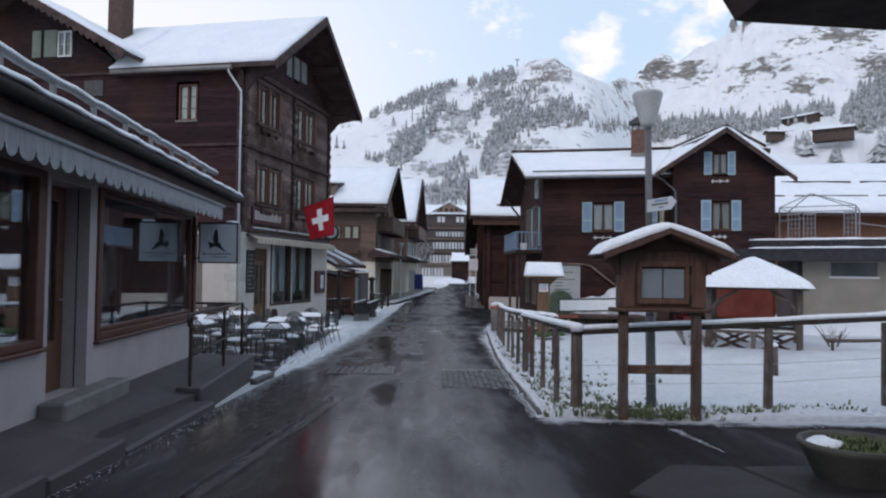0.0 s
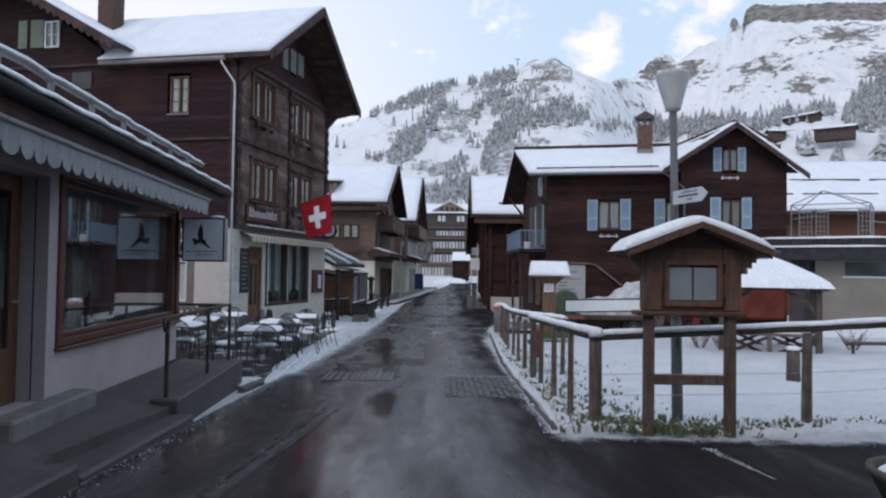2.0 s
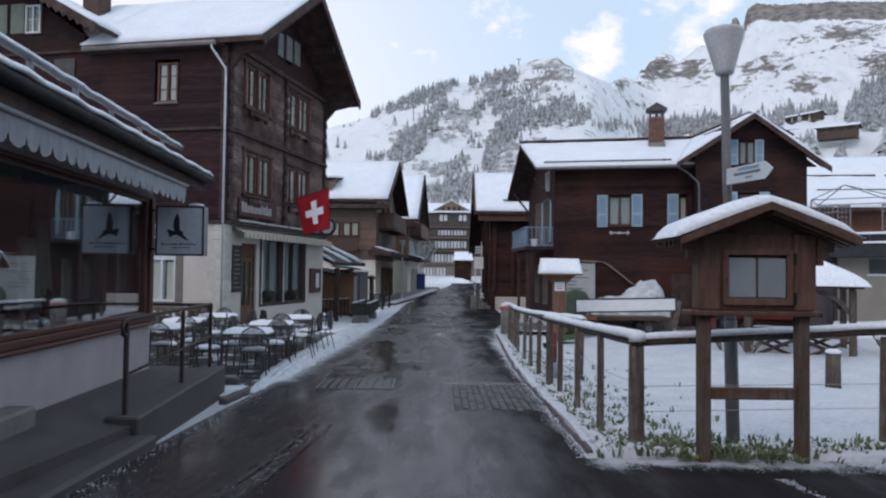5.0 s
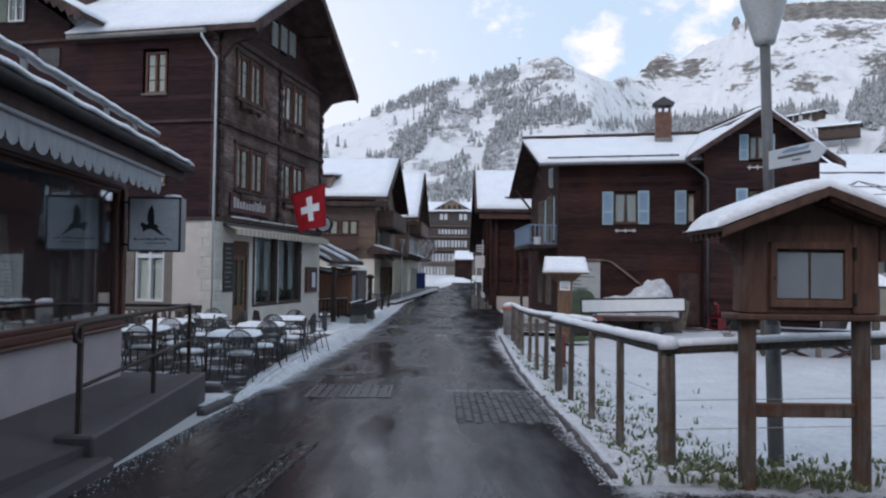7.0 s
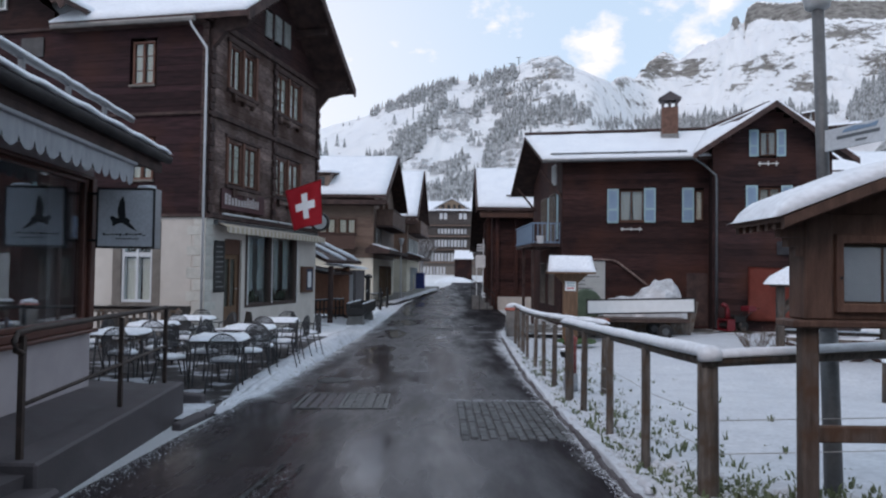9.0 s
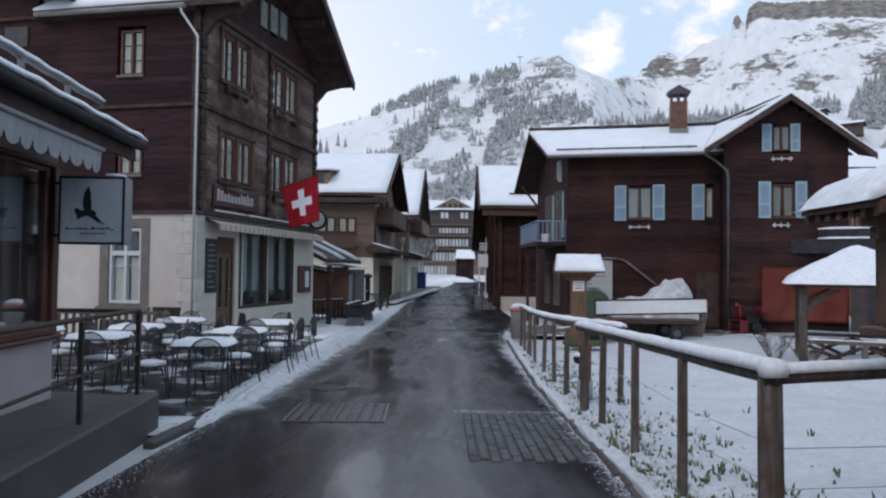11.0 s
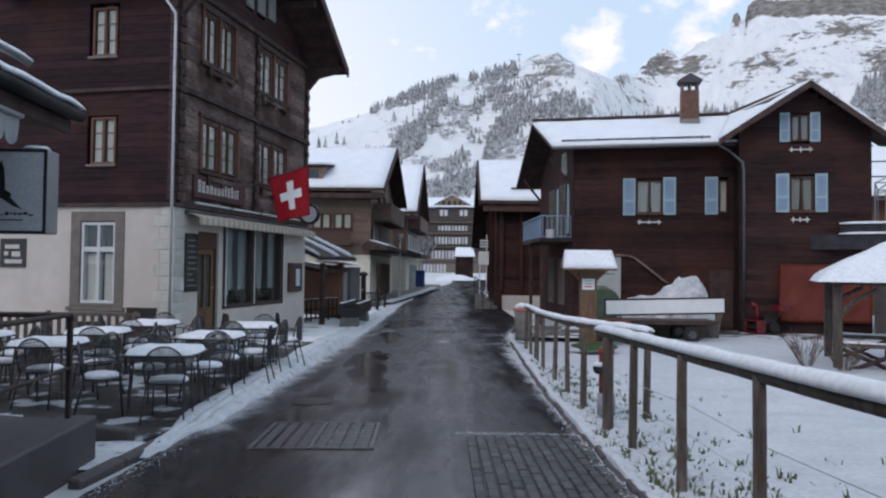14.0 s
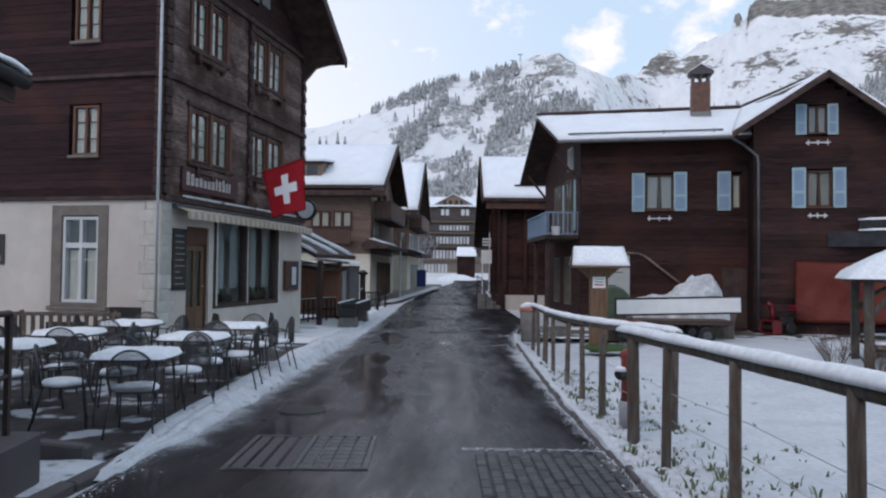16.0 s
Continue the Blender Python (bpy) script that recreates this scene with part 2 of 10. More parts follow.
ASPHALT = asphalt_material()
CONCRETE = surf("concrete", (0.13, 0.125, 0.12), (0.22, 0.21, 0.20), 2.5, 0.75, bump=0.25, fine=60, dist=0.006)
CONCRETE_DK = surf("damp_concrete", (0.053, 0.0445, 0.0478), (0.104, 0.087, 0.092), 2.5, 0.55, bump=0.25, fine=60, dist=0.006, rough2=0.8)
PLASTER = surf("cream_plaster", (0.46, 0.415, 0.372), (0.555, 0.505, 0.458), 1.6, 0.85, bump=0.25, fine=70, dist=0.008)
PLASTER_SHOP = surf("grey_plaster", (0.37, 0.322, 0.328), (0.45, 0.395, 0.402), 1.6, 0.85, bump=0.2, fine=70, dist=0.006)
PLASTER_YEL = surf("yellow_plaster", (0.205, 0.185, 0.155), (0.26, 0.238, 0.20), 1.2, 0.85, bump=0.15, fine=50)
PLASTER_CREAM = surf("cream_shopfront", (0.6240, 0.5700, 0.4680), (0.7440, 0.6900, 0.5760), 1.2, 0.85, bump=0.15, fine=50)
STONE = surf("pale_stone", (0.42, 0.41, 0.37), (0.58, 0.56, 0.51), 3, 0.85, bump=0.4, fine=40, piece=0.12)
LOG = surf("dark_larch", (0.0135, 0.0076, 0.0083), (0.0520, 0.0245, 0.0236), 2.2, 0.8, stretch=(1, 1, 7), bump=0.4, fine=28, piece=0.42, spec=0.20, spots=(0.45, 0.50, 0.74, (0.074, 0.029, 0.021)))
LOG_SIDE = surf("sooty_larch", (0.0140, 0.0072, 0.0084), (0.0520, 0.0225, 0.0250), 2.0, 0.8, stretch=(1, 1, 9), bump=0.35, fine=28, piece=0.35, spec=0.20, spots=(0.7, 0.50, 0.72, (0.062, 0.024, 0.019)))
LOG_RED = surf("red_larch", (0.0145, 0.0075, 0.0080), (0.0590, 0.0250, 0.0222), 2.2, 0.8, stretch=(1, 1, 7), bump=0.4, fine=28, piece=0.42, spec=0.20, spots=(0.42, 0.49, 0.72, (0.078, 0.028, 0.019)))
LOG_GREY = surf("weathered_larch", (0.0630, 0.0421, 0.0365), (0.2700, 0.1909, 0.1696), 3.0, 0.85, stretch=(1.6, 1.6, 9), bump=0.5, fine=28, piece=0.35, spec=0.20, spots=(0.9, 0.44, 0.60, (0.062, 0.034, 0.027)))
BROWN = surf("brown_boards", (0.1250, 0.0785, 0.0596), (0.2054, 0.1340, 0.1025), 2.0, 0.7, stretch=(1, 1, 7), bump=0.3, fine=30, piece=0.2)
BEAM = surf("dark_beam", (0.0334, 0.0220, 0.0206), (0.0944, 0.0570, 0.0507), 3, 0.8, stretch=(1, 1, 1), bump=0.3, fine=40, spec=0.25)
OAK = surf("honey_wood", (0.105, 0.056, 0.032), (0.180, 0.102, 0.058), 3.5, 0.6, stretch=(6, 6, 0.8), bump=0.3, fine=30, piece=0.12)
KIOSK = surf("stained_larch", (0.0746, 0.0382, 0.0283), (0.1711, 0.0920, 0.0654), 3.0, 0.6, stretch=(5, 5, 1), bump=0.35, fine=34, piece=0.15)
BOARD_POST = surf("weathered_stain", (0.062, 0.044, 0.037), (0.170, 0.128, 0.108), 4, 0.8, stretch=(6, 6, 0.7), bump=0.5, fine=30, piece=0.2, spots=(4.0, 0.48, 0.64, (0.098, 0.050, 0.030)))
POST = surf("weathered_post", (0.050, 0.040, 0.034), (0.165, 0.138, 0.120), 4, 0.85, stretch=(6, 6, 0.7), bump=0.6, fine=30, piece=0.3, spots=(5.0, 0.50, 0.66, (0.085, 0.052, 0.034)))
FRAME_RED = surf("redbrown_frame", (0.0750, 0.0250, 0.0175), (0.1187, 0.0425, 0.0287), 5, 0.45, bump=0.1, fine=50)
FRAME_BR = surf("window_wood", (0.075, 0.036, 0.026), (0.125, 0.066, 0.047), 4, 0.7, stretch=(5, 5, 1), bump=0.2, fine=40, spec=0.2)
FRAME_INN = surf("greyed_window_wood", (0.115, 0.055, 0.041), (0.195, 0.098, 0.075), 4, 0.75, stretch=(5, 5, 1), bump=0.3, fine=40, spec=0.15)
FRAME_GREY = surf("grey_stone_frame", (0.13, 0.11, 0.095), (0.19, 0.165, 0.145), 4, 0.8, bump=0.2, fine=50)
WHITE = surf("white_paint", (0.66, 0.66, 0.65), (0.76, 0.76, 0.75), 3, 0.5, bump=0.05, fine=60)
OFFWHITE = surf("cream_panel", (0.50, 0.51, 0.52), (0.58, 0.59, 0.60), 2, 0.6, bump=0.05, fine=60)
# BLUE darkened: shade of louvres and balcony put into the paint
BLUE_PANEL = surf("shaded_blue_paint", (0.16, 0.25, 0.35), (0.21, 0.30, 0.40), 4, 0.6, bump=0.15, fine=50)
BLUE = surf("pale_blue_paint", (0.2392, 0.3816, 0.4140), (0.3036, 0.4452, 0.4680), 4, 0.6, bump=0.15, fine=50, piece=0.08)
CURTAIN = surf("net_curtain", (0.54, 0.485, 0.42), (0.72, 0.655, 0.58), 3, 0.9, stretch=(14, 14, 0.5), bump=0.3, fine=20)
DRAPE = surf("grey_drape", (0.27, 0.25, 0.235), (0.42, 0.395, 0.37), 3, 0.9, stretch=(16, 16, 0.4), bump=0.4, fine=20)
# near-black: stands in for unlit interiors, and is the plain colour of black boards
DARK = surf("near_black", (0.022, 0.021, 0.020), (0.05, 0.047, 0.044), 2, 0.9, bump=0)
TIN = surf("grey_tin", (0.10, 0.105, 0.11), (0.16, 0.165, 0.17), 5, 0.4, bump=0.05, fine=60, metal=0.6)
ZINC = surf("zinc_pipe", (0.30, 0.31, 0.32), (0.42, 0.43, 0.44), 5, 0.45, bump=0.05, fine=60, metal=0.7)
IRON = surf("dark_iron", (0.020, 0.019, 0.020), (0.045, 0.042, 0.040), 8, 0.5, bump=0.1, fine=80, metal=0.5)
BRICK = surf("chimney_brick", (0.11, 0.055, 0.040), (0.20, 0.105, 0.078), 6, 0.85, bump=0.3, fine=60, piece=0.3)
GLASS = glass("window_glass")
GLASS_SHOP = glass("shop_glass", see=3.6)
RED = surf("flag_red", (0.50, 0.018, 0.030), (0.60, 0.030, 0.045), 3, 0.8, bump=0.15, fine=90)
FLAGWHITE = surf("flag_white", (0.72, 0.72, 0.74), (0.80, 0.80, 0.82), 3, 0.8, bump=0.1, fine=90)

# ---- building helpers ----
def box(bm, x0, x1, y0, y1, z0, z1, m=None):
    """An axis-aligned box, or one laid by the matrix m."""
    vs = [bm.verts.new(m @ Vector(c) if m else c) for c in ((x0, y0, z0), (x1, y0, z0), (x1, y1, z0), (x0, y1, z0), (x0, y0, z1), (x1, y0, z1), (x1, y1, z1), (x0, y1, z1))]
    for q in ((0, 3, 2, 1), (4, 5, 6, 7), (0, 1, 5, 4), (1, 2, 6, 5), (2, 3, 7, 6), (3, 0, 4, 7)):
        bm.faces.new([vs[i] for i in q])
    return bm


def rod(bm, p0, p1, r0, r1=None, n=8, caps=True):
    """A tapered round bar from p0 to p1."""
    p0, p1 = Vector(p0), Vector(p1)
    r1 = r0 if r1 is None else r1
    d = (p1 - p0).normalized()
    a = d.cross(Vector((0, 0, 1)) if abs(d.z) < 0.9 else Vector((1, 0, 0))).normalized()
    b = d.cross(a)
    rings = []
    for p, r in ((p0, r0), (p1, r1)):
        rings.append([bm.verts.new(p + (a * math.cos(2 * math.pi * k / n) + b * math.sin(2 * math.pi * k / n)) * r) for k in range(n)])
    for k in range(n):
        bm.faces.new((rings[0][k], rings[0][(k + 1) % n], rings[1][(k + 1) % n], rings[1][k]))
    if caps:
        bm.faces.new(rings[0][::-1])
        bm.faces.new(rings[1])
    return bm


def tube(bm, pts, r, n=6):
    """A round bar that bends through the points."""
    pts = [Vector(p) for p in pts]
    rings = []
    up = Vector((0, 0, 1))
    for i, p in enumerate(pts):
        d = (pts[min(i + 1, len(pts) - 1)] - pts[max(i - 1, 0)]).normalized()
        a = d.cross(up if abs(d.z) < 0.95 else Vector((1, 0, 0))).normalized()
        b = d.cross(a)
        rings.append([bm.verts.new(p + (a * math.cos(2 * math.pi * k / n) + b * math.sin(2 * math.pi * k / n)) * r) for k in range(n)])
    for s, t in zip(rings, rings[1:]):
        for k in range(n):
            bm.faces.new((s[k], s[(k + 1) % n], t[(k + 1) % n], t[k]))
    bm.faces.new(rings[0][::-1])
    bm.faces.new(rings[-1])
    return bm


def prism(bm, outline, along):
    """A flat outline (points in space) pushed along a vector."""
    along = Vector(along)
    a = [bm.verts.new(Vector(p)) for p in outline]
    b = [bm.verts.new(Vector(p) + along) for p in outline]
    bm.faces.new(a[::-1])
    bm.faces.new(b)
    for k in range(len(a)):
        j = (k + 1) % len(a)
        bm.faces.new((a[k], a[j], b[j], b[k]))
    return bm


def turned(bm, profile, n=14, cx=0.0, cy=0.0):
    """A turned body from (radius, height) pairs."""
    rings = [[bm.verts.new((cx + r * math.cos(2 * math.pi * k / n), cy + r * math.sin(2 * math.pi * k / n), z)) for k in range(n)] for r, z in profile]
    for s, t in zip(rings, rings[1:]):
        for k in range(n):
            bm.faces.new((s[k], s[(k + 1) % n], t[(k + 1) % n], t[k]))
    bm.faces.new(rings[0][::-1])
    bm.faces.new(rings[-1])
    return bm


def sheet(bm, nx, ny, f):
    """A grid of (nx + 1) x (ny + 1) points f(u, v), u and v from 0 to 1."""
    vs = [[bm.verts.new(f(i / nx, j / ny)) for j in range(ny + 1)] for i in range(nx + 1)]
    for i in range(nx):
        for j in range(ny):
            bm.faces.new((vs[i][j], vs[i + 1][j], vs[i + 1][j + 1], vs[i][j + 1]))
    return bm


def finish(name, bm, material, bevel=0.0, smooth=False, segs=1):
    bmesh.ops.recalc_face_normals(bm, faces=bm.faces)
    if bevel:
        bmesh.ops.bevel(bm, geom=[e for e in bm.edges if e.is_manifold and e.calc_face_angle(0) > 0.5], offset=bevel, segments=segs, affect="EDGES", clamp_overlap=True)
    me = bpy.data.meshes.new(name)
    bm.to_mesh(me)
    bm.free()
    me.materials.append(material)
    if smooth:
        for p in me.polygons:
            p.use_smooth = True
    return me


def part(name, bm, material, parent, label="", bevel=0.0, smooth=False, m=None, segs=1):
    """One mesh object under a thing or a part."""
    ob = new(name, finish(name, bm, material, bevel, smooth, segs))
    ob.parent = parent
    if m is not None:
        ob.matrix_basis = m
    return tagged(ob, label) if label else ob


def whole(name, bm, material, label, category, m=None, kind="", group="", bevel=0.0, smooth=False, segs=1):
    """A thing of one mesh."""
    ob = new(name, finish(name, bm, material, bevel, smooth, segs))
    if m is not None:
        ob.matrix_basis = m
    return tagged(ob, label, category, group, kind)


def thing(name, m, label, category, group="", kind=""):
    """An Empty at a thing's base, to carry its parts."""
    ob = new(name)
    ob.matrix_basis = m
    return tagged(ob, label, category, group, kind)


def lumpy(bm, amount, size, seed=0.0, only_up=False):
    """Uneven snow: moves the points by smooth noise."""
    for v in bm.verts:
        q = noise.noise(Vector((v.co.x * size + seed, v.co.y * size - seed, v.co.z * size)))
        if not only_up or v.co.z > only_up - 1e9:
            v.co.z += q * amount
    return bm


def snow_slab(bm, quad, thick, nx=16, ny=8, rnd=0.03, seed=0.0):
    """A snow layer on the quad (four corners in turn), thickest in the middle, with rounded uneven edges."""
    a, b, c, d = (Vector(p) for p in quad)
    nrm = (b - a).cross(d - a).normalized()
    if nrm.z < 0:
        nrm = -nrm
    top, low = {}, {}
    for i in range(nx + 1):
        for j in range(ny + 1):
            u, v = i / nx, j / ny
            p = (a * (1 - u) + b * u) * (1 - v) + (d * (1 - u) + c * u) * v
            e = min(min(u, 1 - u) * nx, min(v, 1 - v) * ny, 1.0)
            k = 0.45 + 0.55 * math.sqrt(e)
            q = p + nrm * (thick * k * (1 + 0.45 * noise.noise(p * 0.9 + Vector((seed, 0, 0))))) + Vector((0, 0, rnd * 0.4 * noise.noise(p * 4.0)))
            top[i, j] = bm.verts.new(q)
            if i in (0, nx) or j in (0, ny):
                low[i, j] = bm.verts.new(p)
    for i in range(nx):
        for j in range(ny):
            bm.faces.new((top[i, j], top[i + 1, j], top[i + 1, j + 1], top[i, j + 1]))
    rim = [(i, 0) for i in range(nx)] + [(nx, j) for j in range(ny)] + [(i, ny) for i in range(nx, 0, -1)] + [(0, j) for j in range(ny, 0, -1)]
    for p, q in zip(rim, rim[1:] + rim[:1]):
        bm.faces.new((low[p], low[q], top[q], top[p]))
    return bm


def holed(bm, x0, x1, z0, z1, thick, holes, m=None):
    """One solid wall in the plane y = 0..thick with openings (x0, x1, z0, z1) right through it."""
    xs = sorted({x0, x1, *(h[0] for h in holes), *(h[1] for h in holes)})
    zs = sorted({z0, z1, *(h[2] for h in holes), *(h[3] for h in holes)})
    xs, zs = [x for x in xs if x0 <= x <= x1], [z for z in zs if z0 <= z <= z1]
    made = {}

    def vert(i, j, y):
        if (i, j, y) not in made:
            p = Vector((xs[i], y, zs[j]))
            made[i, j, y] = bm.verts.new(m @ p if m else p)
        return made[i, j, y]

    def solid(i, j):
        if not (0 <= i < len(xs) - 1 and 0 <= j < len(zs) - 1):
            return False
        x, z = (xs[i] + xs[i + 1]) / 2, (zs[j] + zs[j + 1]) / 2
        return not any(a < x < b and c < z < d for a, b, c, d in holes)

    for i in range(len(xs) - 1):
        for j in range(len(zs) - 1):
            if solid(i, j):
                bm.faces.new([vert(i + p, j + q, 0.0) for p, q in ((0, 0), (1, 0), (1, 1), (0, 1))])
                bm.faces.new([vert(i + p, j + q, thick) for p, q in ((0, 1), (1, 1), (1, 0), (0, 0))])
                for di, dj, e in ((-1, 0, ((0, 0), (0, 1))), (1, 0, ((1, 1), (1, 0))), (0, -1, ((1, 0), (0, 0))), (0, 1, ((0, 1), (1, 1)))):
                    if not solid(i + di, j + dj):
                        (a, b), (c, d) = e
                        bm.faces.new((vert(i + a, j + b, 0.0), vert(i + c, j + d, 0.0), vert(i + c, j + d, thick), vert(i + a, j + b, thick)))
    return bm


def split(lo, hi, holes):
    """The stretches of lo..hi that the holes leave."""
    out, at = [], lo
    for a, b in sorted(holes):
        if a > at:
            out.append((at, min(a, hi)))
        at = max(at, b)
    if at < hi:
        out.append((at, hi))
    return [(a, b) for a, b in out if b - a > 0.02]


def planked(parent, width, z0, z1, course, holes, material, m, thick=0.14, name="plank", slope=None, gap=0.003, seed=1):
    """A wall of stacked timbers in the local plane y = 0 (outer face), x from 0 to width, with openings (x0, x1, z0, z1). slope(z): the stretch of x at that height."""
    rng = random.Random(seed)
    z = z0
    while z < z1 - 0.03:
        h = min(course * rng.uniform(0.92, 1.08), z1 - z)
        lo, hi = slope(z + h / 2) if slope else (0.0, width)
        cuts = [(a, b) for a, b, c, d in holes if c < z + h * 0.6 and d > z + h * 0.4]
        if hi - lo > 0.1:
            for a, b in split(lo, hi, cuts):
                off = rng.uniform(0, 0.008)
                bm = bmesh.new()
                box(bm, a, b, off, thick, z + gap / 2, z + h - gap / 2)
                part(name, bm, material, parent, m=m, bevel=0.005)
        z += h
    return parent


def window_unit(parent, m, w, h, frame_mat, cols=2, rows=2, depth=0.10, bar=0.045, sash=0.022, curtain=True, sill=None, casing=0.0, casing_mat=None, name="window", back=True, drop=1.0, drape=0.0):
    """A window as a part of a house: frame, panes, net curtain, and a near-black sheet whose colour stands in for the
    unlit room. m puts its lower left corner on the wall's outer face; y runs into the wall.
    """
    bm = bmesh.new()
    cuts = [0.0] + [w * k / cols for k in range(1, cols)] + [w]
    gaps = [(a + (bar if k == 0 else bar * 0.55), b - (bar if k == cols - 1 else bar * 0.55), bar, h - bar) for k, (a, b) in enumerate(zip(cuts, cuts[1:]))]
    holed(bm, 0, w, 0, h, depth - 0.02, gaps)
    win = part(name, bm, frame_mat, parent, m=m @ pose(0, 0.02, 0), bevel=0.005)
    cw = w / cols
    for k in range(cols):
        for r in range(1, rows):
            bm = bmesh.new()
            z = h * r / rows
            box(bm, cw * k + bar * 0.7, cw * (k + 1) - bar * 0.7, 0.04, 0.065, z - sash / 2, z + sash / 2)
            part("glazing_bar", bm, frame_mat, win)
        bm = bmesh.new()
        box(bm, cw * k + bar * 0.5, cw * (k + 1) - bar * 0.5, 0.048, 0.054, bar * 0.9, h - bar * 0.9)
        part("pane", bm, GLASS, win).visible_shadow = False
    if curtain:
        bm = bmesh.new()
        for k in range(cols):
            a, b = cw * k + bar, cw * (k + 1) - bar

            def hang(u, v):
                pull = drape * (1 - v) ** 1.6 if drape else 0.0
                return u * (1 - pull) if k == 0 else pull + u * (1 - pull)
            sheet(bm, 14, 6 if drape else 1, lambda u, v: (a + (b - a) * (0.03 + 0.94 * hang(u, v)), depth - 0.012 + 0.012 * math.sin(u * 30 + k), bar + (h - 2 * bar) * v * drop))
        part("curtain", bm, DRAPE if drape else CURTAIN, win)
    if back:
        # dark sheet: the room's shade put into its colour
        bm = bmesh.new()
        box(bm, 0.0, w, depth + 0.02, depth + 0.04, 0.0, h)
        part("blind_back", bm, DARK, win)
    if sill:
        bm = bmesh.new()
        box(bm, -0.06, w + 0.06, -sill, 0.03, -0.07, -0.004)
        part("sill", bm, casing_mat or frame_mat, win, bevel=0.008)
    if casing:
        bm = bmesh.new()
        holed(bm, -casing, w + casing, -0.02, h + casing, 0.07, [(-0.003, w + 0.003, -0.02, h + 0.003)])
        part("casing", bm, casing_mat or frame_mat, win, bevel=0.008, m=pose(0, -0.05, 0))
    return win


def snow_on(line, w, h, seed):
    """Snow lying along a pole: a rounded loaf with an uneven crest."""
    bm = bmesh.new()
    prof = [(-1.0, -0.15), (-0.92, 0.45), (-0.55, 0.9), (0.0, 1.0), (0.55, 0.9), (0.92, 0.45), (1.0, -0.15)]
    rings = []
    dense = []
    for a, b in zip(line, line[1:]):
        n = max(1, int((b - a).length / 0.09))
        dense += [a.lerp(b, k / n) for k in range(n)]
    dense.append(line[-1])
    for i, p in enumerate(dense):
        d = (dense[min(i + 1, len(dense) - 1)] - dense[max(i - 1, 0)]).normalized()
        s = Vector((d.y, -d.x, 0)).normalized()
        e = min(1.0, 0.6 + 0.3 * min(i, len(dense) - 1 - i))
        q = 1 + 0.17 * noise.noise(p * 2.0 + Vector((seed, 0, 0))) + 0.05 * noise.noise(p * 4.1)
        ww = w * (1 + 0.05 * noise.noise(p * 1.7 + Vector((0, seed, 0))))
        rings.append([bm.verts.new(p + s * (x * ww) + Vector((0, 0, max(z * h * q * e, z * 0.01)))) for x, z in prof])
    for a, b in zip(rings, rings[1:]):
        for k in range(len(prof) - 1):
            bm.faces.new((a[k], a[k + 1], b[k + 1], b[k]))
        bm.faces.new((a[-1], a[0], b[0], b[-1]))
    bm.faces.new(rings[0])
    bm.faces.new(rings[-1][::-1])
    return bm

# ---- ground ----
LEVELS = [(-40, 0.7), (0, 0.03), (9, -0.24), (17, -0.48), (30, -0.75), (45, -0.75), (60, -0.55), (85, 0.0), (140, 1.5), (400, 6)]


def road_z(y):
    for (a, za), (b, zb) in zip(LEVELS, LEVELS[1:]):
        if y <= b:
            return za + (zb - za) * (y - a) / (b - a)
    return LEVELS[-1][1]


def smooth(a, b, x):
    t = min(1.0, max(0.0, (x - a) / (b - a)))
    return t * t * (3 - 2 * t)


# skyline of the bare land: degrees to the right of the street, degrees of height
SKYLINE = [(-75, 9), (-45, 9), (-28, 9.5), (-16, 10.0), (-9.9, 10.9), (-5.9, 12.2), (-3.2, 13.6), (-1.4, 14.4), (0.9, 14.9), (2.6, 14.9), (4.4, 15.4), (5.6, 16.0), (7.1, 16.6), (8.7, 16.7), (9.6, 16.05), (11.1, 15.3), (13.0, 14.6), (13.4, 14.95), (14.1, 15.0), (14.8, 14.7), (15.8, 15.8), (16.9, 16.5), (17.5, 16.2), (18.0, 15.6), (18.8, 16.4), (20.3, 17.05), (21.5, 17.5), (21.8, 18.4), (22.1, 18.5), (22.35, 17.95), (22.6, 18.1), (22.75, 19.0), (23.4, 19.4), (25.5, 19.0), (28.4, 18.8), (31.4, 18.3), (45, 18), (75, 14)]
# bare crags: bearing, height, half-widths of both, how bare
CRAGS = [(16.2, 15.4, 1.7, 1.1, 0.95), (19.1, 15.1, 1.6, 1.2, 0.72), (13.6, 14.4, 0.9, 0.6, 0.8), (8.3, 15.7, 2.3, 1.3, 0.60), (23.9, 14.9, 2.4, 1.0, 0.66), (28.9, 16.5, 2.8, 0.9, 0.80), (31.6, 14.3, 1.7, 0.9, 0.85),
         (27.0, 13.4, 2.0, 0.9, 0.58), (21.6, 13.2, 1.2, 0.5, 0.55), (9.7, 11.7, 0.6, 0.4, 1.0), (21.95, 18.2, 0.35, 0.6, 1.3), (14.6, 12.8, 1.8, 1.3, 0.34), (4.5, 13.9, 1.6, 0.7, 0.42)]


def skyline(az):
    for (a, ea), (b, eb) in zip(SKYLINE, SKYLINE[1:]):
        if az <= b:
            t = max(0.0, (az - a) / (b - a))
            return ea + (eb - ea) * t
    return SKYLINE[-1][1]


def far_range(az):
    """How far off the crest stands."""
    return 620 + 560 * smooth(11, 17, az) + 30 * math.sin(az * 0.4)


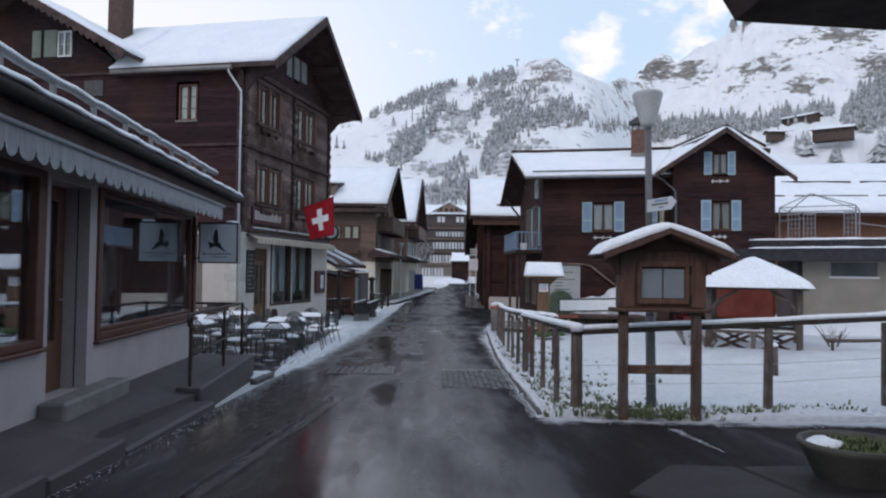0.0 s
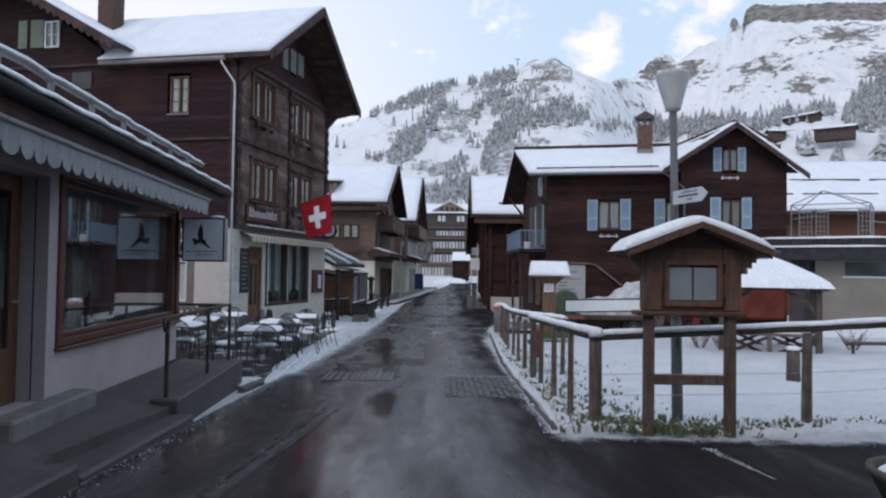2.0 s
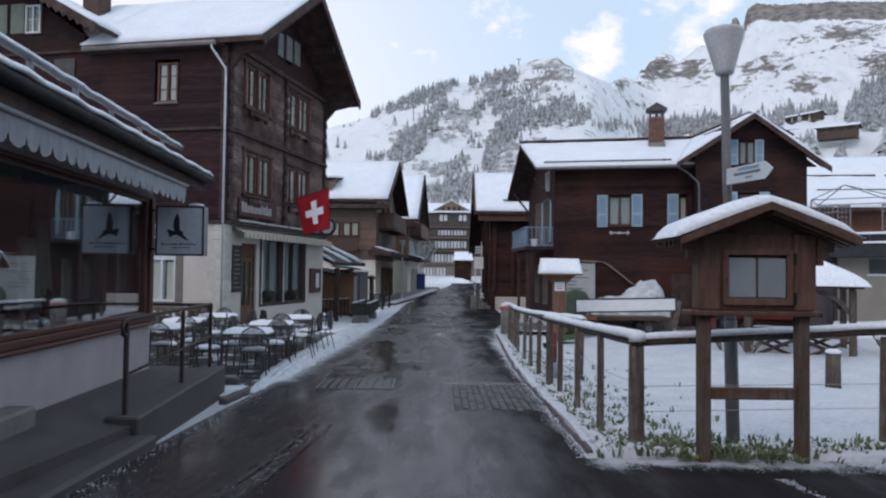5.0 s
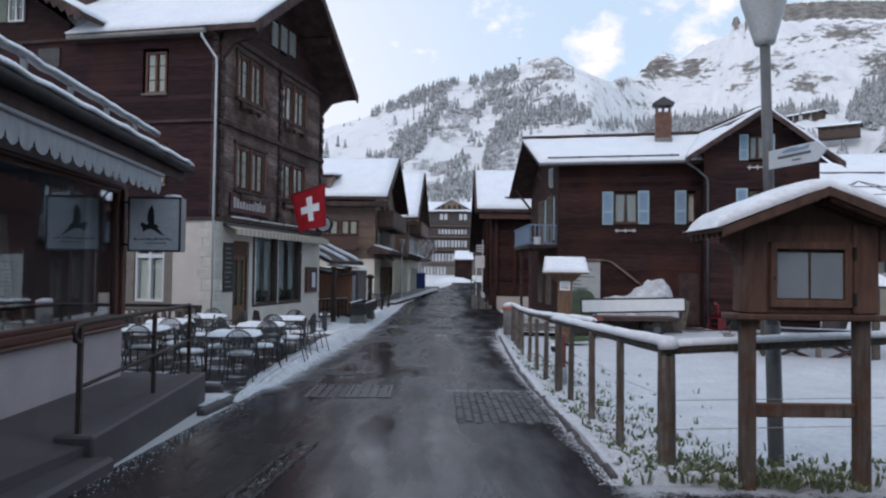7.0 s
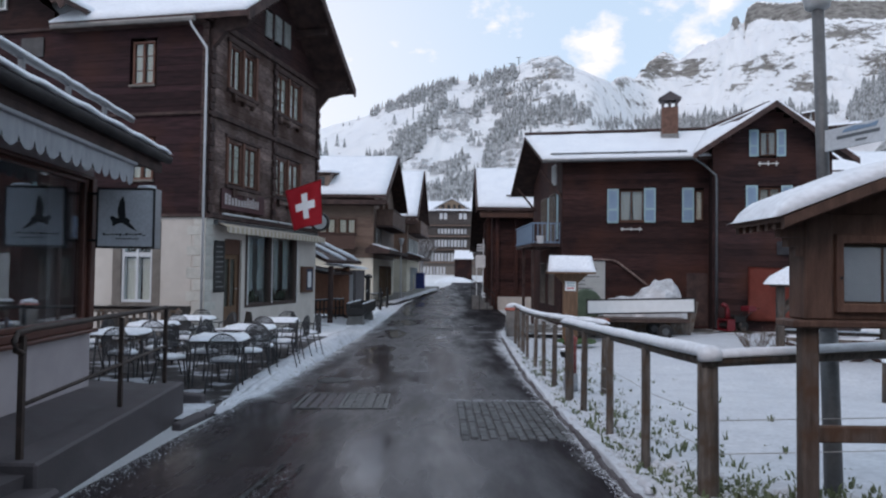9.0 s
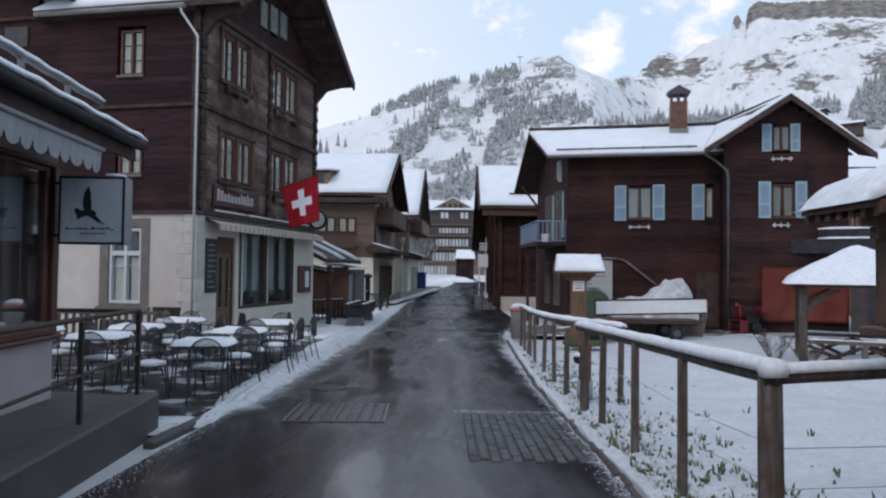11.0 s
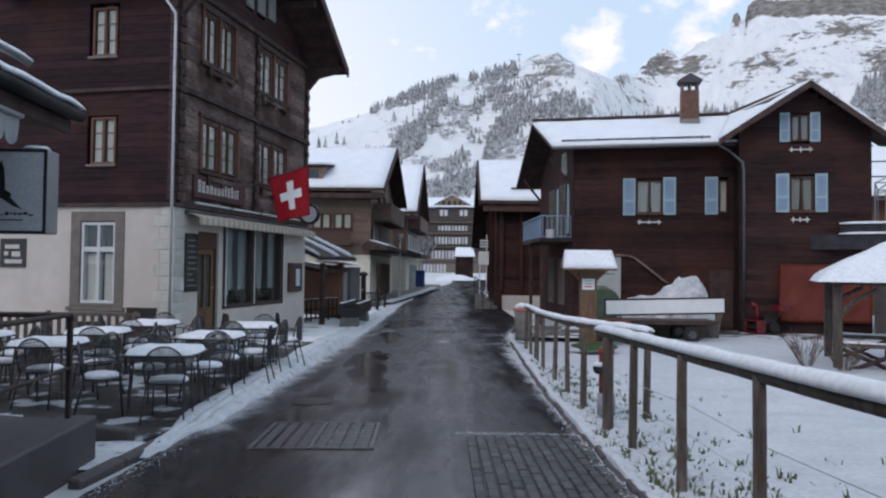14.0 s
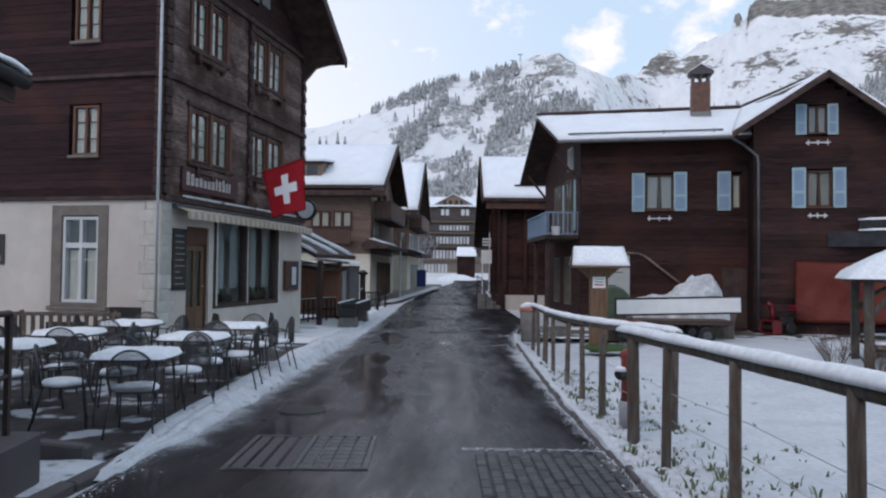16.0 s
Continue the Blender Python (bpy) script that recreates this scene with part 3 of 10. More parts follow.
def crag(az, el):
    """How bare the rock is at that bearing and height."""
    q = 0.0
    for a, e, wa, we, k in CRAGS:
        d = ((az - a) / wa) ** 2 + ((el - e) / we) ** 2
        if d < 4:
            q = max(q, k * math.exp(-d))
    if az > 22.5:
        d = skyline(az) - el
        q = max(q, smooth(22.5, 22.7, az) * 1.5 * smooth(0.02, 0.10, d) * smooth(1.30, 1.0, d))
    return q


def slope(az, r):
    """Height over the eye, in degrees, of the mountainside at that bearing and distance; None before its foot."""
    x, y = r * math.sin(radians(az)), r * math.cos(radians(az))
    fade = smooth(78, 60, abs(az))
    crest = far_range(az)
    broad = sum(skyline(az + d) for d in (-1.6, -0.8, 0.0, 0.8, 1.6)) / 5
    foot = 135 + 10 * smooth(0, 20, az)
    t = (r - foot) / (crest - foot)
    if t <= 0:
        return None, t
    top = (broad + (skyline(az) - broad) * smooth(0.80, 0.985, t)) * fade + 2 * (1 - fade)
    p = Vector((x * 0.011, y * 0.011, 3.0))
    rug = noise.fractal(p, 0.6, 2.1, 6) * 0.95 + noise.fractal(p * 6, 0.7, 2.2, 4) * (0.22 - 0.15 * smooth(13, 16, az))
    rug *= 1 - 0.6 * smooth(9.5, 11.0, az) * (1 - smooth(14.0, 15.5, az))
    if t > 1:
        return top - (t - 1) * 14 + rug * 0.1, t
    shape = t ** 0.72
    if az > 10:
        shape = t ** 0.72 * (1 - smooth(10, 17, az)) + (0.56 * smooth(0, 0.33, t) + 0.02 * t + 0.42 * smooth(0.52, 1.0, t)) * smooth(10, 17, az)
    el = top * shape + rug * (0.9 + 0.35 * smooth(14, 20, az)) * min(1, t * 4) * (1 - smooth(0.85, 1.0, t) * 0.85)
    el += smooth(22.3, 22.85, az) * 1.15 * (smooth(0.958, 0.985, t) - 1) * smooth(0.70, 0.95, t)
    q = crag(az, el)
    if q > 0.05:
        el += min(1.0, q) * 0.42 * (1 - abs(noise.noise(Vector((x * 0.035, y * 0.035, 8.0)))) * 2.6) * smooth(1.0, 0.95, t)
    return el, t


def land(az, r):
    """Height of the land at that bearing (degrees) and distance."""
    x, y = r * math.sin(radians(az)), r * math.cos(radians(az))
    near = road_z(y) - 0.07 - 0.35 * smooth(0.4, 1.2, x) * smooth(31, 29.5, x) * smooth(8.0, 9.5, y) * smooth(31.5, 30.0, y)
    if abs(az) > 78:
        return near * smooth(400, 60, r) + 0.02 * max(0, r - 60)
    el, t = slope(az, r)
    if el is None:
        return near
    return near * (1 - min(1, t * 5)) + r * math.tan(radians(el)) + 1.45 * min(1, t * 5)


radii = [0.0]
step = 1.2
while radii[-1] < 1900:
    step = min(step * 1.07, 8.0) if radii[-1] < 1080 else 4.0 if radii[-1] < 1240 else 40.0
    radii.append(radii[-1] + step)
bearings = [-180 + 4 * k for k in range(26)] + [-78 + 0.9 * k for k in range(77)] + [-9 + 0.2 * k for k in range(100)] + [11 + 0.13 * k for k in range(176)] + [34 + 2.8 * k for k in range(52)]
bearings = sorted(set(round(b, 3) for b in bearings if b < 179.9))
gverts = [(0, 0, land(0, 0))]
for r in radii[1:]:
    for az in bearings:
        gverts.append((r * math.sin(radians(az)), r * math.cos(radians(az)), land(az, r)))
gfaces, nb = [], len(bearings)
for k in range(nb):
    gfaces.append((0, 1 + (k + 1) % nb, 1 + k))
for i in range(len(radii) - 2):
    for k in range(nb):
        j = (k + 1) % nb
        gfaces.append((1 + i * nb + k, 1 + i * nb + j, 1 + (i + 1) * nb + j, 1 + (i + 1) * nb + k))
gme = bpy.data.meshes.new("ground")
gme.from_pydata(gverts, [], gfaces)
bare = gme.attributes.new("bare_rock", "FLOAT", "POINT")
bare_values = [0.0]
for r in radii[1:]:
    for az in bearings:
        e = math.degrees(math.atan2(land(az, r) - 1.45, r)) if r > 130 and -15 < az < 40 else 0.0
        bare_values.append(crag(az, e) if e > 9 else 0.0)
bare.data.foreach_set("value", bare_values)
for p in gme.polygons:
    p.use_smooth = True


def mountain_material():
    """Snow that lets rock through where the crags stand."""
    m = bpy.data.materials.new("alpine_snow_and_rock")
    m.use_nodes = True
    n, l = m.node_tree.nodes, m.node_tree.links
    b = n["Principled BSDF"]
    geo = n.new("ShaderNodeNewGeometry")

    def tex(scale, detail, rough, stretch, tilt=0.0):
        mp = n.new("ShaderNodeMapping")
        mp.inputs["Rotation"].default_value = (0.0, tilt, 0.0)
        mp.inputs["Scale"].default_value = stretch
        t = n.new("ShaderNodeTexNoise")
        t.inputs["Scale"].default_value, t.inputs["Detail"].default_value, t.inputs["Roughness"].default_value = scale, detail, rough
        l.new(geo.outputs["Position"], mp.inputs["Vector"])
        l.new(mp.outputs["Vector"], t.inputs["Vector"])
        return t.outputs["Fac"]

    def ramp(value, lo, hi, c0, c1):
        r = n.new("ShaderNodeValToRGB")
        r.color_ramp.elements[0].position, r.color_ramp.elements[1].position = lo, hi
        r.color_ramp.elements[0].color, r.color_ramp.elements[1].color = (*c0, 1), (*c1, 1)
        l.new(value, r.inputs["Fac"])
        return r.outputs["Color"]

    def mix(fac, a, c):
        k = n.new("ShaderNodeMix")
        k.data_type = "RGBA"
        l.new(fac, k.inputs["Factor"])
        l.new(a, k.inputs["A"])
        l.new(c, k.inputs["B"])
        return k.outputs["Result"]

    strata = tex(1.0, 15, 0.76, (0.024, 0.024, 0.095), 0.10)
    at = n.new("ShaderNodeAttribute")
    at.attribute_name = "bare_rock"
    cover = n.new("ShaderNodeMath")
    cover.operation = "MULTIPLY_ADD"
    cover.inputs[1].default_value = 0.25
    l.new(at.outputs["Fac"], cover.inputs[0])
    l.new(strata, cover.inputs[2])
    broken = n.new("ShaderNodeMath")
    broken.operation = "MULTIPLY_ADD"
    broken.inputs[1].default_value = 0.55
    l.new(tex(0.07, 12, 0.75, (1, 1, 1.6), 0.3), broken.inputs[0])
    l.new(cover.outputs[0], broken.inputs[2])
    snow = ramp(tex(0.02, 8, 0.6, (1, 1, 1)), 0.35, 0.65, (0.80, 0.815, 0.84), (0.88, 0.885, 0.895))
    rock = ramp(tex(0.09, 10, 0.7, (1, 1, 2.5)), 0.36, 0.64, (0.115, 0.105, 0.097), (0.34, 0.32, 0.295))
    col = mix(ramp(broken.outputs[0], 0.895, 0.935, (0, 0, 0), (1, 1, 1)), snow, rock)
    # grey fuzz of bare shrubs on the lower slopes
    sep = n.new("ShaderNodeSeparateXYZ")
    l.new(geo.outputs["Position"], sep.inputs[0])
    low = n.new("ShaderNodeMapRange")
    low.inputs["From Min"].default_value, low.inputs["From Max"].default_value = 60, 110
    low.inputs["To Min"].default_value, low.inputs["To Max"].default_value = -0.2, 0.0
    l.new(sep.outputs["Z"], low.inputs["Value"])
    far = n.new("ShaderNodeMapRange")
    far.inputs["From Min"].default_value, far.inputs["From Max"].default_value = 600, 720
    far.inputs["To Min"].default_value, far.inputs["To Max"].default_value = 0.0, -0.2
    l.new(sep.outputs["Y"], far.inputs["Value"])
    sa = n.new("ShaderNodeMath")
    l.new(tex(0.05, 12, 0.78, (1, 1, 1)), sa.inputs[0])
    sb = n.new("ShaderNodeMath")
    l.new(low.outputs["Result"], sb.inputs[0])
    l.new(far.outputs["Result"], sb.inputs[1])
    l.new(sb.outputs[0], sa.inputs[1])
    grey = n.new("ShaderNodeRGB")
    grey.outputs[0].default_value = (0.36, 0.365, 0.37, 1)
    l.new(mix(ramp(sa.outputs[0], 0.53, 0.68, (0, 0, 0), (1, 1, 1)), col, grey.outputs[0]), b.inputs["Base Color"])
    b.inputs["Roughness"].default_value = 0.8
    b.inputs["Specular IOR Level"].default_value = 0.1
    bp = n.new("ShaderNodeBump")
    bp.inputs["Strength"].default_value, bp.inputs["Distance"].default_value = 0.7, 5.0
    l.new(strata, bp.inputs["Height"])
    l.new(bp.outputs["Normal"], b.inputs["Normal"])
    return m


gme.materials.append(mountain_material())
tagged(new("ground", gme), "snow-covered valley floor rising to rocky alpine slopes", "ground", kind="structure")


def strip(name, material, label, x0, x1, y0, y1, nx, ny, lift, kind="structure", lump=0.0, size=1.0, category="ground"):
    """A sheet on the road's level, from x0(y) to x1(y)."""
    bm = bmesh.new()

    def f(u, v):
        y = y0 + (y1 - y0) * v
        a, b = x0(y), x1(y)
        x = a + (b - a) * u
        e = 1.0 if 0 < u < 1 and 0 < v < 1 else 0.0
        return (x, y, road_z(y) + lift + lump * e * noise.noise(Vector((x * size, y * size, 0))))

    sheet(bm, nx, ny, f)
    return whole(name, bm, material, label, category, kind=kind, smooth=True)


left_edge = lambda y: -2.95 + 0.15 * smooth(26, 45, y) + 0.95 * smooth(46, 64, y) + 2.6 * smooth(62, 88, y)
right_edge = lambda y: 1.28 + 0.5 * smooth(13, 32, y) + 1.2 * smooth(28, 38, y) + 9.0 * smooth(66, 90, y)
strip("road", ASPHALT, "wet dark asphalt village street with puddles", left_edge, lambda y: 1.28 if y < 9.05 else right_edge(y), -14, 92, 12, 190, 0.0, category="road", lump=0.012, size=0.8)
strip("road_apron", ASPHALT, "wet dark asphalt at the street junction", lambda y: 1.28, lambda y: 16.0, -14, 9.08, 26, 40, 0.0, category="road", lump=0.012, size=0.8)
SNOW_MEADOW = surf("meadow_snow", (0.4896, 0.5136, 0.5568), (0.5856, 0.6096, 0.6432), 1.4, 0.6, bump=0.22, fine=14, spec=0.25)


def field_z(x, y):
    """The meadow dips behind its edging stones."""
    d = x - right_edge(y)
    return road_z(y) + 0.06 - 0.17 * smooth(0.05, 0.45, d) * (1 - smooth(2.4, 4.6, d)) * smooth(9.3, 11.0, y) - 0.36 * math.exp(-((x - 7.7) / 2.6) ** 2 - ((y - 17.2) / 2.4) ** 2)


bm = bmesh.new()
fy = lambda v: 9.05 + 21.55 * v
fx = lambda u, v: right_edge(fy(v)) + 0.012 + (30.0 - right_edge(fy(v)) - 0.012) * u ** 1.8
sheet(bm, 130, 90, lambda u, v: (fx(u, v), fy(v), field_z(fx(u, v), fy(v)) + (0.05 if 0 < u < 1 and 0 < v < 1 else 0.0) * noise.noise(Vector((fx(u, v) * 1.3, fy(v) * 1.3, 0))) + (0.02 if 0 < u < 1 and 0 < v < 1 else 0.0) * noise.noise(Vector((fx(u, v) * 4.0, fy(v) * 4.0, 3)))))
rim = bmesh.ops.extrude_edge_only(bm, edges=[e for e in bm.edges if e.is_boundary])
for v in rim["geom"]:
    if isinstance(v, bmesh.types.BMVert):
        v.co.z -= 0.25
whole("field", bm, SNOW_MEADOW, "snow-covered meadow behind the wooden fence", "snow", kind="structure", smooth=True)

# ---- the tall timber inn, its gable to the street ----
SX, SY = -6.66, 23.61
INN = pose(SX, SY, 0, 0, 0, -12.0)
inn = thing("inn", INN, "tall dark timber inn with cream plastered ground floor and snowy roof", "house")
FAC = pose(0, 0, 0, 0, 0, 90)            # street front: local x runs along it, y into the house
SIDE_L = 11.5
SIDE = pose(-SIDE_L, 0, 0)               # side wall: local x towards the street
W, H1, H2, H3 = 7.83, 2.89, 5.70, 8.42   # width and floor levels


def on_front(x, z, out=0.0):
    return FAC @ pose(x, -out, z)


def on_side(u, z, out=0.0):
    return pose(u, -out, z)


front_holes = [(1.03, 2.98, 3.85, 5.17), (4.12, 6.22, 3.85, 5.17), (1.03, 2.75, 6.62, 7.95), (4.12, 6.18, 6.62, 7.95), (3.32, 3.76, 8.9, 9.72), (4.0, 4.5, 8.95, 9.8), (4.70, 5.2, 9.0, 9.82)]
# plastered ground floor with openings
bm = bmesh.new()
holed(bm, 0.0, W, -0.9, H1, 0.4, [(1.04, 2.06, -0.27, 2.3), (2.33, 6.06, 0.33, 2.62)], FAC)
part("wall", bm, PLASTER, inn, "cream plastered ground-floor wall")
bm = bmesh.new()
holed(bm, -SIDE_L, -0.41, -0.9, H1, 0.4, [(-2.83, -1.34, 0.42, 2.72)])
part("wall", bm, PLASTER, inn, "cream plastered ground-floor wall")
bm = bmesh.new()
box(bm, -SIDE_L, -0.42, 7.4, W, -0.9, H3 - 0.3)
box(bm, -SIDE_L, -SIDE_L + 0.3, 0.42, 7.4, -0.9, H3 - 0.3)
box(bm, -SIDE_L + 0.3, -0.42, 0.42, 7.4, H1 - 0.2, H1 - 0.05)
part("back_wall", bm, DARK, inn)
# corner quoins
rng = random.Random(4)
z = -0.75
k = 0
while z < H1 - 0.15:
    h = rng.uniform(0.24, 0.34)
    bm = bmesh.new()
    l = 0.55 if k % 2 else 0.34
    box(bm, -l, 0.012, -0.014, 0.0, z, z + h - 0.02)
    box(bm, 0.0, 0.014, 0.0, 0.9 - l, z, z + h - 0.02)
    part("quoin", bm, STONE, inn, bevel=0.008)
    z += h
    k += 1
# timber upper floors
planked(inn, W, H1, H2, 0.2, front_holes, LOG_GREY, FAC, seed=3)
planked(inn, W, H2, H3, 0.2, front_holes, LOG_GREY, FAC, seed=4)
RISE = 0.672
gable = lambda zz: ((zz - H3) / RISE * 0.95, W - (zz - H3) / RISE * 0.95)
planked(inn, W, H3, H3 + 2.3, 0.2, front_holes, LOG, FAC, seed=5, slope=gable)
side_holes = [(SIDE_L - 2.45, SIDE_L - 1.60, 3.80, 5.10), (SIDE_L - 2.46, SIDE_L - 1.62, 6.46, 7.82)]
planked(inn, SIDE_L, H1, H2, 0.2, side_holes, LOG_SIDE, SIDE, seed=6)
planked(inn, SIDE_L, H2, H3, 0.2, side_holes, LOG_SIDE, SIDE, seed=7)
# floor bands and corner posts
for z in (H1, H2, H3 - 0.15):
    bm = bmesh.new()
    box(bm, -0.1, W + 0.06, -0.10, 0.0, z - 0.07, z + 0.03, FAC)
    box(bm, 0.1, W, -0.06, 0.0, z + 0.034, z + 0.10, FAC)
    part("band", bm, BEAM, inn, bevel=0.012)
    bm = bmesh.new()
    box(bm, -SIDE_L, 0.10, -0.09, 0.0, z - 0.06, z + 0.03)
    part("band", bm, BEAM, inn, bevel=0.012)
for x in (0.02, 3.94, W - 0.2):
    for k in range(27):
        zz = H1 + 0.1 + k * 0.2
        if zz < H3 - 0.2:
            bm = bmesh.new()
            box(bm, x - 0.02 + 0.02 * (k % 2), x + 0.2, -0.075 - 0.03 * (k % 2), -0.002, zz, zz + 0.185, FAC)
            part("log_end", bm, BEAM, inn, bevel=0.012)
for k in range(27):
    zz = H1 + 0.1 + k * 0.2
    if zz < H3 - 0.2:
        bm = bmesh.new()
        box(bm, -0.18 + 0.02 * (k % 2), 0.02, -0.085 - 0.02 * (k % 2), -0.002, zz, zz + 0.185)
        part("log_end", bm, BEAM, inn, bevel=0.012)
# windows on the front: pairs with a wooden post between
for x0, x1, z0, z1 in front_holes[:4]:
    w = (x1 - x0)
    for k in range(2):
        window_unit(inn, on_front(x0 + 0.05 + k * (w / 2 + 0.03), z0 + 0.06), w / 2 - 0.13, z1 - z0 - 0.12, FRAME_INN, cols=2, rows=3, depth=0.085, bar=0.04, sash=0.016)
    bm = bmesh.new()
    box(bm, x0 - 0.08, x1 + 0.08, -0.10, 0.02, z0 - 0.10, z0 + 0.0)
    part("sill", bm, BEAM, inn, m=FAC, bevel=0.01)
    for a in (x0 - 0.05, (x0 + x1) / 2 - 0.06, x1 - 0.07):
        bm = bmesh.new()
        box(bm, a, a + 0.12, -0.055, 0.05, z0, z1 + 0.02)
        part("casing", bm, FRAME_INN, inn, m=FAC, bevel=0.01)
    bm = bmesh.new()
    box(bm, x0 - 0.1, x1 + 0.1, -0.07, 0.05, z1 + 0.023, z1 + 0.12)
    part("lintel", bm, BEAM, inn, m=FAC, bevel=0.01)
    bm = bmesh.new()
    box(bm, x0 + 0.2, x1 - 0.2, -0.13, -0.104, z0 - 0.26, z0 - 0.14)
    for a in (x0 + 0.25, (x0 + x1) / 2 - 0.05, x1 - 0.35):
        box(bm, a, a + 0.1, -0.12, 0.0, z0 - 0.34, z0 - 0.104)
    part("flower_rail", bm, LOG_GREY, inn, m=FAC, bevel=0.008)
for x0, x1, z0, z1 in front_holes[4:]:
    bm = bmesh.new()
    box(bm, x0, x1, -0.02, 0.05, z0, z1)
    shut = part("shutter", bm, bpy.data.materials.get("pale_shutter") or surf("pale_shutter", (0.17, 0.18, 0.17), (0.26, 0.27, 0.26), 4, 0.7), inn, m=FAC, bevel=0.006)
    for k in range(5):
        bm = bmesh.new()
        box(bm, x0 + 0.05, x1 - 0.05, -0.035, -0.022, z0 + 0.06 + 0.145 * k, z0 + 0.17 + 0.145 * k)
        part("slat", bm, bpy.data.materials["pale_shutter"], shut)
for x0, x1, z0, z1 in side_holes:
    window_unit(inn, on_side(x0 - SIDE_L + 0.09, z0 + 0.08), x1 - x0 - 0.16, z1 - z0 - 0.14, FRAME_INN, cols=2, rows=3, depth=0.10, bar=0.06, sill=0.10, casing_mat=FRAME_GREY)
# tall white window of the plastered floor
window_unit(inn, on_side(-2.83 + 0.28, 0.48), 0.95, 1.98, OFFWHITE, cols=2, rows=2, depth=0.16, bar=0.07, drop=0.62)
bm = bmesh.new()
box(bm, -2.55, -1.60, 0.03, 0.10, 1.74, 1.86)
part("transom", bm, OFFWHITE, inn)
bm = bmesh.new()
holed(bm, -2.83, -1.34, 0.40, 2.72, 0.22, [(-2.56, -1.60, 0.48, 2.48)])
part("stone_surround", bm, FRAME_GREY, inn, "grey-brown stone window surround", bevel=0.01, m=pose(0, -0.02, 0))
bm = bmesh.new()
box(bm, -2.88, -1.29, -0.09, 0.0, 0.30, 0.396)
part("sill", bm, FRAME_GREY, inn, bevel=0.01)
# door
bm = bmesh.new()
holed(bm, 1.04, 2.06, -0.27, 2.3, 0.14, [(1.10, 2.0, -0.27, 1.86)])
part("door_frame", bm, FRAME_BR, inn, m=FAC @ pose(0, 0.06, 0))
bm = bmesh.new()
holed(bm, 1.10, 2.0, -0.25, 1.855, 0.06, [(1.24, 1.52, 0.35, 1.72), (1.58, 1.86, 0.35, 1.72)], pose(0, 0.10, 0))
door = part("door", bm, OAK, inn, "honey-brown wooden door with two tall panes", m=FAC, bevel=0.006)
bm = bmesh.new()
box(bm, 1.24, 1.86, 0.125, 0.135, 0.35, 1.72)
part("pane", bm, GLASS, door).visible_shadow = False
for a in (1.18, 1.60):
    bm = bmesh.new()
    box(bm, a, a + 0.33, 0.085, 0.0995, -0.12, 0.22)
    part("door_panel", bm, OAK, door, bevel=0.006)
bm = bmesh.new()
rod(bm, (1.93, 0.06, 0.85), (1.82, 0.06, 0.85), 0.012)
rod(bm, (1.93, 0.06, 0.85), (1.93, 0.10, 0.85), 0.010)
part("door_handle", bm, ZINC, door)
bm = bmesh.new()
box(bm, 1.1, 2.0, 0.17, 0.19, -0.25, 1.9)
part("hall_back", bm, FRAME_GREY, inn, m=FAC)
# shop windows
bm = bmesh.new()
holed(bm, 2.28, 6.1, 0.26, 2.62, 0.23, [(2.42, 3.96, 0.38, 2.5), (4.22, 5.90, 0.38, 2.5)], pose(0, -0.012, 0))
shopwin = part("shop_window", bm, surf("umber_frame", (0.045, 0.030, 0.026), (0.080, 0.056, 0.048), 4, 0.7, stretch=(5, 5, 1), bump=0.2, fine=40, spec=0.2), inn, m=FAC, bevel=0.008)
for a, b in ((2.42, 3.96), (4.22, 5.90)):
    bm = bmesh.new()
    box(bm, a, b, 0.08, 0.09, 0.33, 2.5)
    part("pane", bm, GLASS, shopwin).visible_shadow = False
bm = bmesh.new()
box(bm, 2.0, 6.4, 0.62, 0.66, 0.0, 2.7)
box(bm, 6.36, 6.4, 0.1, 0.615, 0.0, 2.7)
part("room_back", bm, surf("dim_room", (0.50, 0.49, 0.48), (0.64, 0.63, 0.61), 1.0, 0.9, bump=0), inn, m=FAC)

bm = bmesh.new()
box(bm, -6.0, -5.25, -0.05, -0.006, 7.47, 8.04)
part("shutter", bm, surf("grey_hatch", (0.055, 0.052, 0.052), (0.09, 0.086, 0.086), 3, 0.8), inn, "closed grey hatch in the side wall", bevel=0.01)
# roof of the inn: ridge across the street front's middle, long snowy slopes
OV_S, OV_G = 0.40, 1.3
PEAK = H3 + 0.15 + (W / 2) * RISE
PITCH = RISE


def roof_point(x, y):
    """Top of the roof boards; y along the front, x along the ridge."""
    return Vector((x, y, PEAK - abs(y - W / 2) * PITCH))


X0, X1 = -SIDE_L - 0.6, OV_G
# the near slope stops at the cross gable, whose wall runs up flush with the side
for xa, xb, y0, y1 in ((-4.75, X1, -OV_S, W / 2), (X0, -4.752, 0.06, W / 2), (X0, X1, W / 2 + 0.004, W + OV_S)):
    quad = [roof_point(xa, y0), roof_point(xb, y0), roof_point(xb, y1), roof_point(xa, y1)]
    bm = bmesh.new()
    prism(bm, [q - Vector((0, 0, 0.16)) for q in quad], (0, 0, 0.16))
    part("roof", bm, BEAM, inn)
    bm = bmesh.new()
    snow_slab(bm, [q + Vector((-0.02, 0, 0.004)) for q in quad], 0.13, 40, 14)
    part("roof_snow", bm, SNOW, inn, "smooth layer of fresh snow", smooth=True)
